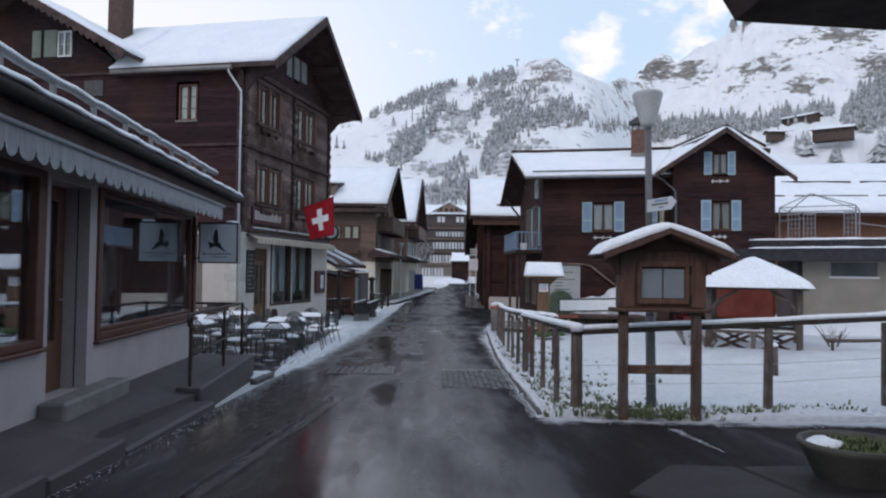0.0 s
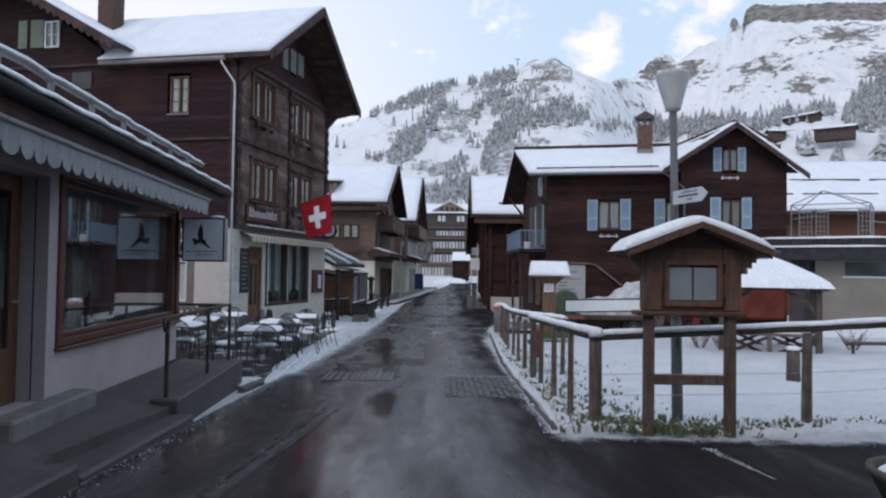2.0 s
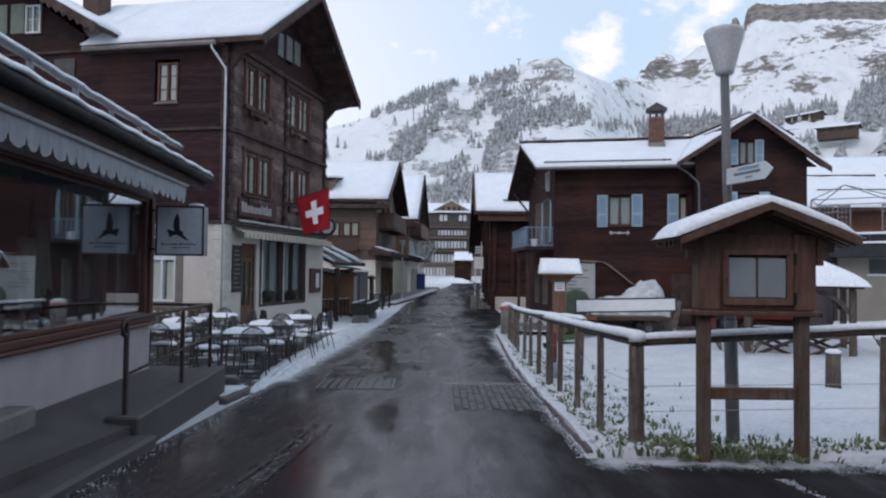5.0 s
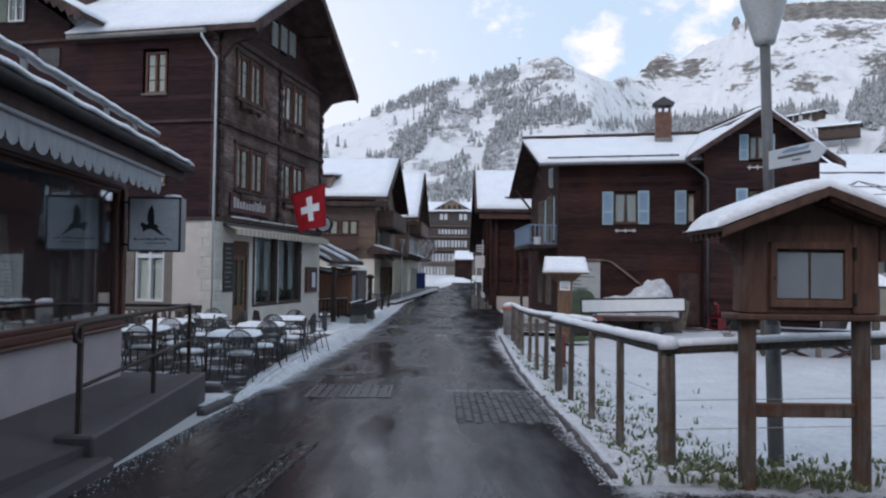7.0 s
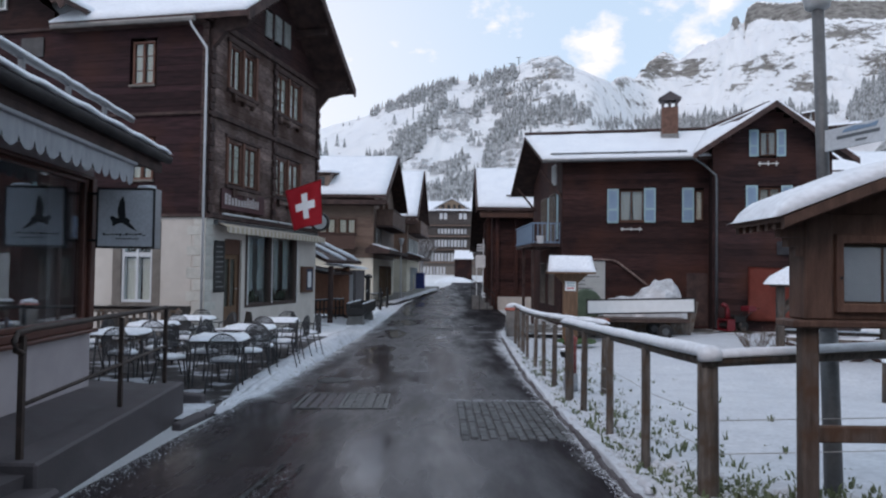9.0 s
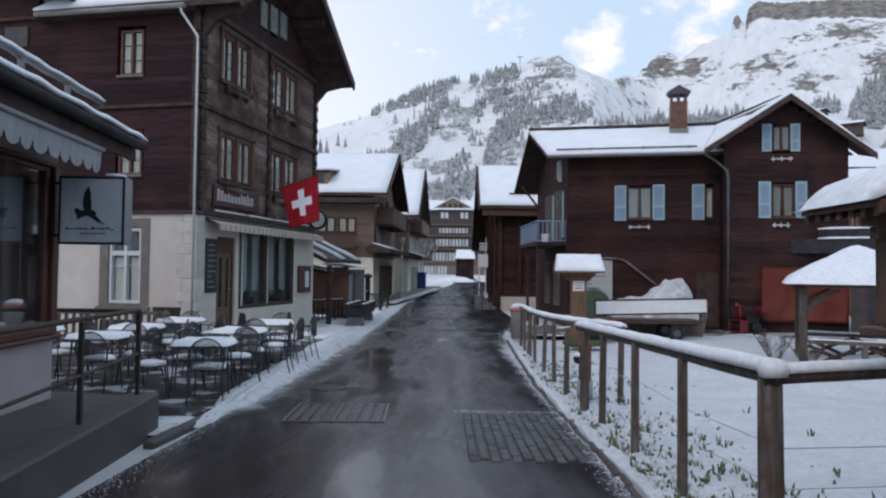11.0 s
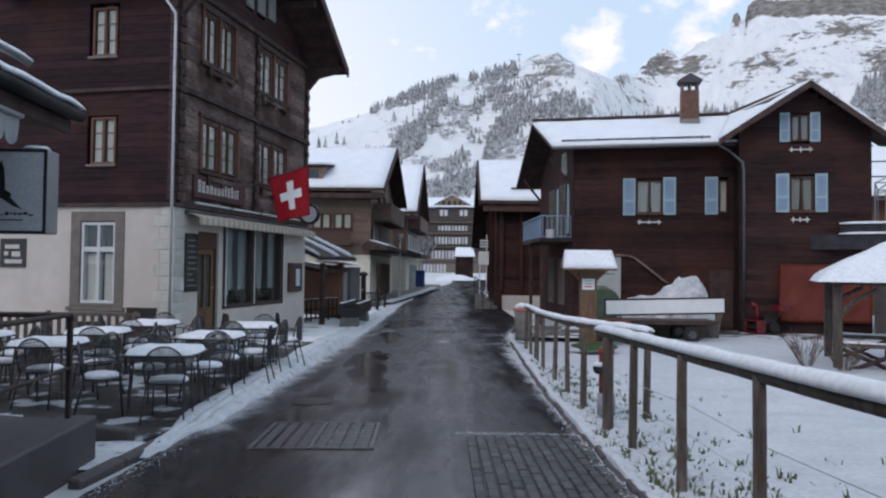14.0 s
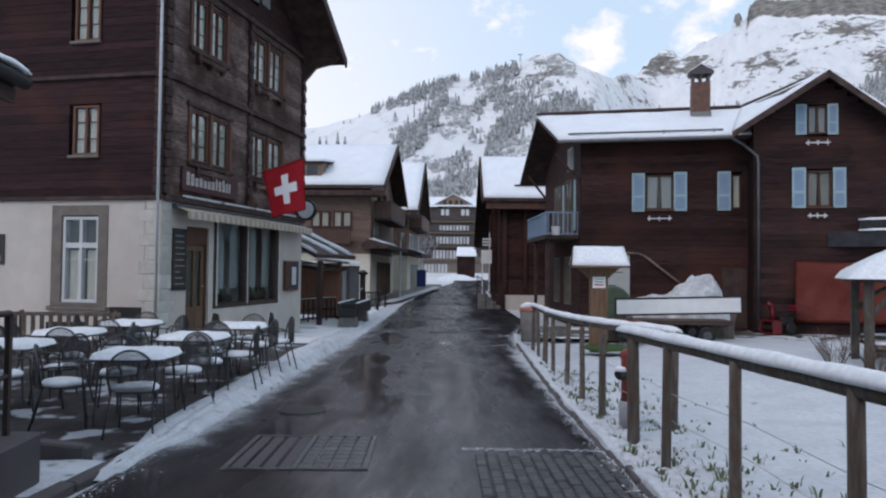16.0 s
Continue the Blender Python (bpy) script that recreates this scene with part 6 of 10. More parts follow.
# display goods behind the glass
goods = [(0.05, 0.03, 0.03), (0.16, 0.05, 0.06), (0.05, 0.08, 0.15), (0.44, 0.43, 0.42), (0.16, 0.10, 0.065)]
gm = [surf("goods_%s" % n, c, tuple(v * 1.6 for v in c), 4, 0.8) for n, c in zip(("black", "red", "blue", "grey", "brown"), goods)]
rng = random.Random(12)
table = thing("display_table", SHOP @ pose(-0.9, 0, 0.02), "low wooden display table behind the shop window", "table")
bm = bmesh.new()
box(bm, -0.35, 0.35, -3.9, -0.3, 0.66, 0.72)
part("tabletop", bm, OAK, table)
for y in (-3.8, -0.4):
    for x in (-0.3, 0.3):
        bm = bmesh.new()
        box(bm, x - 0.03, x + 0.03, y - 0.03, y + 0.03, 0.08, 0.66)
        part("leg", bm, OAK, table)
for k in range(13):
    y = -3.7 + k * 0.27
    h = rng.uniform(0.10, 0.5)
    bm = bmesh.new()
    turned(bm, [(0.06, 0.0), (0.09, h * 0.3), (0.07, h * 0.7), (0.03, h)], 8)
    whole("display_vase", bm, gm[k % 5], "dark folded goods on the display table", "goods", m=SHOP @ pose(-0.9 + rng.uniform(-0.2, 0.2), y, 0.74), group="goods in the shop window", smooth=True)
for k in range(4):
    bm = bmesh.new()
    y = -3.4 + k * 0.85
    turned(bm, [(0.02, 0.0), (0.02, 0.5), (0.16, 0.55), (0.20, 0.9), (0.17, 1.12), (0.06, 1.18)], 9)
    whole("garment_stand", bm, gm[(k * 2 + 1) % 5], "dark garment on a stand in the shop", "garment", m=SHOP @ pose(-1.7 - 0.2 * (k % 2), y, 0.1), group="garments in the shop", smooth=True)
rack = thing("clothes_rack", SHOP @ pose(-1.25, -2.2, 0.1), "clothes rack with slender wooden uprights in the shop", "rack")
for y in (-1.4, -0.5, 0.4, 1.3):
    bm = bmesh.new()
    rod(bm, (0, y, 0), (0, y, 2.25), 0.022, n=6)
    part("upright", bm, OAK, rack)
for z in (1.35, 2.2):
    bm = bmesh.new()
    rod(bm, (0, -1.4, z), (0, 1.3, z), 0.012, n=6)
    part("bar", bm, ZINC, rack)
for k, (y, w, z0, z1) in enumerate(((-3.35, 0.42, 0.95, 1.95), (-2.55, 0.30, 1.15, 2.1), (-1.15, 0.5, 0.8, 1.75), (-0.75, 0.34, 1.0, 2.0))):
    bm = bmesh.new()
    sheet(bm, 10, 8, lambda u, v: (-1.0 + 0.05 * math.sin(u * 14 + k) + 0.08 * (1 - v), y + w * (u - 0.5) * (1.25 - 0.5 * v), z0 + (z1 - z0) * v))
    bmesh.ops.solidify(bm, geom=bm.faces[:], thickness=0.03)
    whole("hanging_garment", bm, gm[(3, 2, 3, 3)[k]], "folded garment hanging in the shop window", "garment", m=SHOP @ pose(-0.2, 0, 0.1), group="garments in the window", smooth=True)
for k in range(3):
    bm = bmesh.new()
    box(bm, 0, 0.02, 0, 0.5, 0, 0.62)
    whole("wall_picture", bm, gm[3], "framed grey picture on the shop wall", "picture", m=SHOP @ pose(-3.795, -3.6 + k * 1.2, 1.3), group="pictures on the shop wall")

# ---- fittings of the inn's front ----
# striped awning, half rolled in
stripe_a = surf("cream_canvas", (0.44, 0.39, 0.33), (0.52, 0.465, 0.40), 3, 0.9, bump=0.2, fine=150)
stripe_b = surf("tan_canvas", (0.32, 0.265, 0.195), (0.40, 0.33, 0.25), 3, 0.9, bump=0.2, fine=150)
aw = part("awning", box(bmesh.new(), 0.38, 7.72, -0.14, -0.02, 2.66, 2.78), TIN, inn, "half-rolled striped awning with scalloped edge", m=FAC)
n = 54
for k in range(n):
    x0, x1 = 0.40 + 7.3 * k / n, 0.40 + 7.3 * (k + 1) / n
    bm = bmesh.new()
    prism(bm, [(x0, -0.02, 2.74), (x1, -0.02, 2.74), (x1, -0.42, 2.60), (x0, -0.42, 2.60)], (0, 0, 0.008))
    xm = (x0 + x1) / 2
    prism(bm, [(x0, -0.42, 2.605), (x1, -0.42, 2.605), (x1, -0.425, 2.46), (xm, -0.425, 2.415), (x0, -0.425, 2.46)], (0, 0.006, 0))
    part("awning_stripe", bm, stripe_a if k % 2 else stripe_b, aw)
for x0, x1 in ((0.75, 2.45), (2.62, 4.2), (4.35, 5.7), (5.85, 7.1)):
    bm = bmesh.new()
    box(bm, x0, x1, -0.13, -0.02, 2.95, 3.01)
    part("light_bar", bm, OFFWHITE, inn, "slim grey light bar above the awning", m=FAC, bevel=0.02)
# name board
bm = bmesh.new()
box(bm, 0.70, 3.34, -0.075, -0.02, 3.12, 3.70)
nb = part("name_board", bm, surf("maroon_board", (0.055, 0.020, 0.022), (0.085, 0.032, 0.034), 3, 0.6), inn, "dark red wooden name board with pale letters", m=FAC, bevel=0.015)
rng = random.Random(5)
x = 0.86
k = 0
tall = (1, 0.9, 0.65, 0.7, 0.6, 0.6, 0.65, 0.95, 0.8, 1.0, 1.0, 0.8)
lett = surf("pale_letter", (0.44, 0.40, 0.39), (0.52, 0.48, 0.46), 4, 0.7)
while k < 12:
    w = 0.125 if k not in (7, 10, 11) else 0.07
    bm = bmesh.new()
    z0 = 3.27
    h = 0.31 * tall[k]
    holes = [(x + w * 0.35, x + w * 0.65, z0 + h * 0.22, z0 + h * 0.45), (x + w * 0.35, x + w * 0.65, z0 + h * 0.58, z0 + h * 0.82)]
    holed(bm, x, x + w, z0, z0 + h, 0.006, holes if w > 0.1 else [], pose(0, -0.0835, 0))
    part("letter_bar", bm, lett, nb)
    x += w + 0.065
    k += 1
# blackboard, menu case
bm = bmesh.new()
box(bm, 0.42, 0.98, -0.05, -0.004, 0.78, 2.22)
bb = part("blackboard", bm, DARK, inn, "tall black menu board with chalk lines", m=FAC, bevel=0.01)
for k in range(9):
    bm = bmesh.new()
    z = 2.05 - k * 0.14
    box(bm, 0.50, 0.50 + rng.uniform(0.2, 0.4), -0.056, -0.052, z - 0.018, z + 0.012)
    part("chalk_line", bm, surf("chalk", (0.16, 0.16, 0.16), (0.22, 0.22, 0.22), 8, 0.9) if k == 0 else bpy.data.materials["chalk"], bb)
bm = bmesh.new()
box(bm, 6.42, 7.42, -0.10, -0.004, 0.62, 1.55)
mc = part("menu_case", bm, FRAME_BR, inn, "wooden menu case with a lit paper", m=FAC, bevel=0.01)
bm = bmesh.new()
box(bm, 6.78, 7.34, -0.108, -0.102, 0.70, 1.46)
part("menu_glass", bm, surf("blue_glass", (0.05, 0.06, 0.09), (0.08, 0.09, 0.13), 2, 0.15), mc)
bm = bmesh.new()
box(bm, 6.86, 7.18, -0.114, -0.110, 0.80, 1.36)
part("menu_sheet", bm, OFFWHITE, mc)
# rope of beads beside the windows
for x in (2.36, 4.02, 6.02):
    bm = bmesh.new()
    for k in range(28):
        z = 0.36 + k * 0.08
        rod(bm, (x, -0.06, z), (x, -0.06, z + 0.05), 0.022, 0.016, 5)
    tube(bm, [(x, -0.06, 0.33), (x, -0.06, 2.58)], 0.006, 4)
    part("bead_rope", bm, WHITE, inn, "white decorative rope", m=FAC)
# things on the sill inside
rng = random.Random(9)
for k in range(12):
    x = 2.5 + k * 0.29
    if 3.9 < x < 4.25:
        continue
    bm = bmesh.new()
    h = rng.uniform(0.2, 0.5)
    turned(bm, [(0.07, 0), (0.11, h * 0.4), (0.08, h * 0.8), (0.02, h)], 7)
    whole("window_plant", bm, surf("plant_dark", (0.02, 0.035, 0.02), (0.06, 0.08, 0.06), 9, 0.8) if k == 0 else bpy.data.materials["plant_dark"], "dark potted plant inside the window", "plant", m=INN @ FAC @ pose(x, 0.32, 0.38), group="plants in the window", smooth=True)
bm = bmesh.new()
for k, x in enumerate((2.46, 3.6, 4.3, 5.5)):
    sheet(bm, 12, 1, lambda u, v: (x + (0.80 if k in (0, 2) else 0.42) * u, 0.26 + 0.02 * math.sin(u * 25), 0.75 + 1.7 * v))
part("window_curtain", bm, surf("dim_curtain", (0.34, 0.34, 0.34), (0.48, 0.48, 0.47), 3, 0.9, stretch=(14, 14, 0.5)), inn, m=FAC)
# round badge on an arm and the flag
bm = bmesh.new()
rod(bm, (0.40, 7.2, 3.20), (0.40, 7.32, 3.20), 0.34, n=28)
bz = part("round_badge", bm, IRON, inn, "round pale badge in a dark ring on an arm")
bm = bmesh.new()
rod(bm, (0.40, 7.17, 3.20), (0.40, 7.197, 3.20), 0.265, n=28)
part("badge_face", bm, OFFWHITE, bz)
bm = bmesh.new()
rod(bm, (0.0, 7.26, 3.20), (0.07, 7.26, 3.20), 0.025)
part("badge_arm", bm, IRON, bz)
# poster on the side wall
bm = bmesh.new()
box(bm, -4.85, -4.10, -0.03, -0.004, 1.33, 2.05)
po = part("wall_poster", bm, surf("dark_poster", (0.022, 0.020, 0.020), (0.040, 0.037, 0.036), 3, 0.6), inn, "dark framed poster with pale lettering")
for k, (x, w, z, h) in enumerate(((-4.7, 0.42, 1.80, 0.10), (-4.72, 0.12, 1.63, 0.10), (-4.5, 0.25, 1.60, 0.13), (-4.7, 0.5, 1.43, 0.10))):
    bm = bmesh.new()
    box(bm, x, x + w, -0.037, -0.033, z, z + h)
    part("letter_bar", bm, lett, po)

# the flag on its slanting staff
flag = thing("flag", pose(0, 0, 0), "red flag with a white cross on a slanting staff", "flag")
tip = Vector((-4.06, 26.95, 4.36))
foot = Vector((-5.95, 27.0, 3.68))
bm = bmesh.new()
rod(bm, foot, tip, 0.014, 0.010, 8)
part("staff", bm, POST, flag)
HANG = [Vector(p) for p in ((-5.26, 26.9, 3.93), (-4.12, 26.95, 4.32), (-4.07, 26.9, 2.92), (-4.97, 26.9, 2.66))]


def cloth(u, v, off=0.0):
    p = HANG[0].lerp(HANG[1], u).lerp(HANG[3].lerp(HANG[2], u), v)
    w = 0.07 * math.sin(u * 5.0 + v * 2.0) * (0.35 + v) + 0.03 * math.sin(v * 7 + u * 3)
    return p + Vector((0, w + off, 0.02 * math.sin(u * 6) * v))


bm = bmesh.new()
sheet(bm, 20, 20, cloth)
bmesh.ops.solidify(bm, geom=bm.faces[:], thickness=0.004)
fl = part("cloth", bm, RED, flag, "red cloth with a white cross", smooth=True)
for nm, (a, b, c, d) in (("upright", (0.41, 0.59, 0.20, 0.80)), ("left_arm", (0.20, 0.409, 0.41, 0.59)), ("right_arm", (0.591, 0.80, 0.41, 0.59))):
    bm = bmesh.new()
    sheet(bm, 8, 8, lambda u, v: cloth(a + (b - a) * u, c + (d - c) * v, -0.011))
    part("white_cross", bm, FLAGWHITE, fl, smooth=True)

# ---- the inn's terrace ----
TZ = -0.40
terr_m = surf("terrace_paving", (0.0212, 0.0180, 0.0190), (0.048, 0.0418, 0.0432), 2.0, 0.45, bump=0.3, fine=50, rough2=0.8, spots=(1.9, 0.555, 0.61, (0.42, 0.44, 0.48)))
bm = bmesh.new()
prism(bm, [(-9.5, 14.15, TZ), (-3.5, 13.95, TZ), (-3.22, 14.5, TZ), (-3.15, 24.2, TZ), (-6.6, 24.3, TZ), (-9.5, 24.9, TZ)], (0, 0, -0.5))
whole("terrace", bm, terr_m, "dark paved terrace with patches of melting snow", "terrace", kind="structure", bevel=0.02)
# raised kerb along the terrace's near edge, tapering towards the street
bm = bmesh.new()
prism(bm, [(-9.5, 13.98, -0.6), (-3.42, 13.86, -0.6), (-3.42, 13.86, -0.27), (-4.4, 13.88, -0.18), (-9.5, 13.98, -0.17)], (0, 0.16, 0))
whole("terrace_kerb", bm, CONCRETE_DK, "dark concrete kerb at the terrace's edge", "kerb", kind="structure", bevel=0.02)
bm = bmesh.new()
snow_slab(bm, [(-9.3, 13.99, -0.168), (-4.6, 13.91, -0.178), (-4.6, 14.03, -0.178), (-9.3, 14.12, -0.168)], 0.025, 50, 3, seed=4)
whole("kerb_snow", bm, SNOW_THIN, "thin snow lying on the terrace kerb", "snow", kind="structure", smooth=True)
# trodden snow along the kerb, pressed into two low ridges
bm = bmesh.new()


def bank(u, v):
    y = 13.35 + 41.9 * v
    a = left_edge(y) - 0.46 - 0.12 * noise.noise(Vector((0, y * 0.7, 0))) - 0.35 * smooth(24, 30, y) + 0.22 * smooth(15.5, 14.2, y)
    b = left_edge(y) + 0.10 - 0.10 * smooth(15.2, 13.6, y) + 0.10 * noise.noise(Vector((3, y * 1.3, 0)))
    x = a + (b - a) * u
    ridge = 0.045 * math.sin(math.pi * u) ** 0.5 * (1 + 0.5 * noise.noise(Vector((x * 5, y * 0.6, 5))))
    groove = 0.035 * math.exp(-((u - 0.40) / 0.06) ** 2) + 0.028 * math.exp(-((u - 0.64) / 0.05) ** 2)
    level = TZ + (road_z(30) + 0.02 - TZ) * smooth(23.5, 31, y)
    rise = max(0.0, level - road_z(y)) * (1 - smooth(-3.13, -2.84, x))
    return (x, y, road_z(y) + 0.012 + rise + (ridge - groove) * smooth(0, 0.02, v) - (0.05 if u == 1 or v == 0 else 0.01 if u == 0 else 0))


sheet(bm, 22, 300, bank)
whole("snow_bank", bm, SNOW_THIN, "low strip of trodden snow along the kerb", "snow", kind="structure", smooth=True)
# snow lying in the corner below the terrace's edge
bm = bmesh.new()
sheet(bm, 16, 10, lambda u, v: (-5.6 + 2.42 * u, 12.75 + (1.15 - 0.06 * u) * v, road_z(12.75 + 1.1 * v) + 0.02 + 0.02 * noise.noise(Vector((u * 5, v * 5, 0))) - (0.06 if u == 0 else 0.02 * u)))
whole("corner_snow", bm, SNOW_THIN, "snow lying in the corner below the terrace", "snow", kind="structure", smooth=True)
# snowy ground between the terrace, the inn and the street
bm = bmesh.new()


def yard(u, v):
    y = 24.0 + 26 * v
    a, b = -12.0, left_edge(y) - 0.3
    x = a + (b - a) * u
    zz = TZ + (road_z(30) + 0.02 - TZ) * smooth(23.5, 31, y) + 0.02
    return (x, y, zz + 0.02 * noise.noise(Vector((x, y, 0))))


sheet(bm, 20, 40, yard)
whole("yard", bm, surf("trodden_snow", (0.66, 0.68, 0.72), (0.84, 0.86, 0.89), 0.8, 0.6, bump=0.4, fine=25, spots=(0.55, 0.56, 0.64, (0.11, 0.10, 0.09))), "trodden snow with bare wet patches", "snow", kind="structure", smooth=True)

# bistro chair: bent tube frame, meshed seat and rounded back, snow on the seat
GREY = surf("grey_steel", (0.060, 0.061, 0.065), (0.10, 0.101, 0.106), 6, 0.5, bump=0.05, metal=0.5)
chair = thing("bistro_chair", pose(-3.46, 15.0, TZ, 0, 0, 8), "grey metal bistro chair with meshed back, snow on its seat", "chair", group="chairs on the terrace")
for sx in (-1, 1):
    bm = bmesh.new()
    tube(bm, [(sx * 0.235, 0.235, 0.0), (sx * 0.215, 0.20, 0.42), (sx * 0.22, 0.19, 0.62), (sx * 0.235, 0.10, 0.665), (sx * 0.24, -0.12, 0.66), (sx * 0.225, -0.20, 0.64)], 0.011, 6)
    part("front_leg", bm, GREY, chair, smooth=True)
    bm = bmesh.new()
    tube(bm, [(sx * 0.24, -0.30, 0.0), (sx * 0.20, -0.19, 0.44), (sx * 0.20, -0.17, 0.46)], 0.011, 6)
    part("back_leg", bm, GREY, chair, smooth=True)
bm = bmesh.new()
arc = [(-0.205, -0.19, 0.44)]
for k in range(13):
    a = math.pi * k / 12
    arc.append((-0.235 * math.cos(a), -0.215 - 0.055 * math.sin(a), 0.62 + 0.26 * math.sin(a)))
arc.append((0.205, -0.19, 0.44))
tube(bm, arc, 0.012, 6)
part("back_frame", bm, GREY, chair, smooth=True)
bm = bmesh.new()
for k in range(1, 22):
    x = -0.22 + 0.44 * k / 22
    zt = 0.62 + 0.255 * math.sqrt(max(0, 1 - (x / 0.235) ** 2))
    box(bm, x - 0.0028, x + 0.0028, -0.252, -0.248, 0.45, zt)
for k in range(24):
    z = 0.46 + k * 0.0175
    half = 0.215 if z < 0.62 else 0.235 * math.sqrt(max(0, 1 - ((z - 0.62) / 0.26) ** 2))
    box(bm, -half, half, -0.2475, -0.2435, z - 0.0025, z + 0.0025)
part("mesh_back", bm, GREY, chair)
bm = bmesh.new()
rod(bm, (0, 0, 0.435), (0, 0, 0.448), 0.225, n=16)
part("seat", bm, GREY, chair)
bm = bmesh.new()
turned(bm, [(0.215, 0.450), (0.225, 0.475), (0.19, 0.505), (0.10, 0.52), (0.01, 0.522)], 16)
lumpy(bm, 0.012, 7)
part("seat_snow", bm, SNOW, chair, "cushion of fresh snow", smooth=True)
# cafe table: square top with snow, centre column
table = thing("cafe_table", pose(-3.75, 15.68, TZ, 0, 0, 4), "grey metal terrace table under a thick layer of snow", "table", group="tables on the terrace")
bm = bmesh.new()
box(bm, -0.42, 0.42, -0.42, 0.42, 0.69, 0.715)
part("tabletop", bm, GREY, table, bevel=0.01)
for sx in (-1, 1):
    for sy in (-1, 1):
        bm = bmesh.new()
        tube(bm, [(sx * 0.34, sy * 0.34, 0.0), (sx * 0.30, sy * 0.30, 0.69)], 0.014, 6)
        part("leg", bm, GREY, table)
bm = bmesh.new()
N = 16
grid = {}
for i in range(N + 1):
    for j in range(N + 1):
        u, v = i / N * 2 - 1, j / N * 2 - 1
        r = max(abs(u), abs(v))
        k = 1.0 - 0.12 * (abs(u * v)) ** 2
        e = max(0.0, 1 - r ** 8)
        grid[i, j] = bm.verts.new((u * 0.435 * k, v * 0.435 * k, 0.717 + 0.075 * math.sqrt(e) * (1 + 0.25 * noise.noise(Vector((u * 2, v * 2, 3))))))
for i in range(N):
    for j in range(N):
        bm.faces.new((grid[i, j], grid[i + 1, j], grid[i + 1, j + 1], grid[i, j + 1]))
part("table_snow", bm, SNOW, table, "thick rounded layer of fresh snow", smooth=True)
spots = [(-3.82, 17.75, -3), (-3.74, 19.75, 5), (-5.85, 18.25, 2), (-5.71, 20.05, -4), (-5.69, 16.5, 3), (-7.3, 17.4, 0)]
for x, y, a in spots:
    copy_thing(table, pose(x, y, TZ, 0, 0, a))
rng = random.Random(31)
seats = [(-4.32, 15.3, -62), (-4.15, 16.1, -150), (-3.42, 16.25, 168), (-3.48, 17.1, 5), (-3.25, 17.95, 96), (-4.45, 17.7, -92), (-3.85, 18.4, 183), (-3.85, 19.05, -6), (-3.27, 19.3, 80), (-3.16, 19.85, 108), (-4.4, 19.7, -86), (-3.8, 20.45, 176),
         (-5.38, 15.75, 4), (-5.1, 16.5, 80), (-6.32, 16.45, -95), (-5.5, 17.55, 10), (-5.25, 18.3, 94), (-6.5, 18.2, -88), (-5.7, 19.35, 3), (-5.1, 20.1, 87), (-6.35, 19.95, -80), (-5.8, 20.7, 190), (-7.2, 16.7, 8), (-6.65, 17.4, 93)]
for x, y, a in seats:
    copy_thing(chair, pose(x + rng.uniform(-0.05, 0.05), y + rng.uniform(-0.05, 0.05), TZ, 0, 0, a + rng.uniform(-12, 12)))
# low dark boards and a chalk board by the inn
for x, y, w, h, a in ((-7.15, 23.0, 0.72, 0.85, -8), (-5.75, 24.75, 0.5, 0.62, -60), (-8.2, 22.6, 0.8, 0.55, 5), (-5.0, 27.2, 0.55, 0.66, -70)):
    sb = thing("sandwich_board", pose(x, y, TZ - 0.18 * smooth(24.5, 28, y), 0, 0, a), "dark folding chalk board standing by the wall", "board", group="chalk boards by the inn")
    for s in (-1, 1):
        bm = bmesh.new()
        box(bm, -w / 2, w / 2, -0.012, 0.012, 0, h, pose(0, s * 0.10, 0.005, s * 9))
        part("panel", bm, DARK, sb, bevel=0.006)
# slatted railing by the side wall of the inn
slat = thing("terrace_railing", pose(-9.6, 20.4, TZ + 0.04), "brown slatted wooden railing at the back of the terrace", "railing")
for k in range(22):
    bm = bmesh.new()
    box(bm, k * 0.16, k * 0.16 + 0.07, -0.012, 0.012, 0.08, 0.80)
    part("slat", bm, POST, slat)
for z in (0.82, 0.16):
    bm = bmesh.new()
    box(bm, -0.05, 3.5, 0.014, 0.05, z - 0.04, z + 0.03)
    part("rail", bm, POST, slat)
for x in (0.0, 1.7, 3.4):
    bm = bmesh.new()
    box(bm, x - 0.03, x + 0.03, 0.052, 0.11, -0.02, 0.88)
    part("post", bm, KIOSK, slat)

# ---- details of the houses along the street ----
def balcony(parent, y0, y1, z, out, mat, board=0.16):
    """A boarded balcony on a gable that looks to local +x."""
    bm = bmesh.new()
    box(bm, 0.0, out, y0, y1, z - 0.12, z)
    b = part("balcony", bm, BEAM, parent)
    n = int((y1 - y0) / board)
    for k in range(n):
        bm = bmesh.new()
        a = y0 + (y1 - y0) * k / n
        box(bm, out - 0.03, out, a + 0.008, a + board * 0.93, z + 0.003, z + 0.95)
        part("board", bm, mat, b)
    for y in (y0, y1 - 0.03):
        bm = bmesh.new()
        box(bm, 0.0, out - 0.034, y, y + 0.03, z + 0.003, z + 0.95)
        part("end_board", bm, mat, b)
    bm = bmesh.new()
    box(bm, 0.0, out + 0.04, y0 - 0.04, y1 + 0.04, z + 0.953, z + 1.03)
    part("handrail", bm, mat, b)
    return b


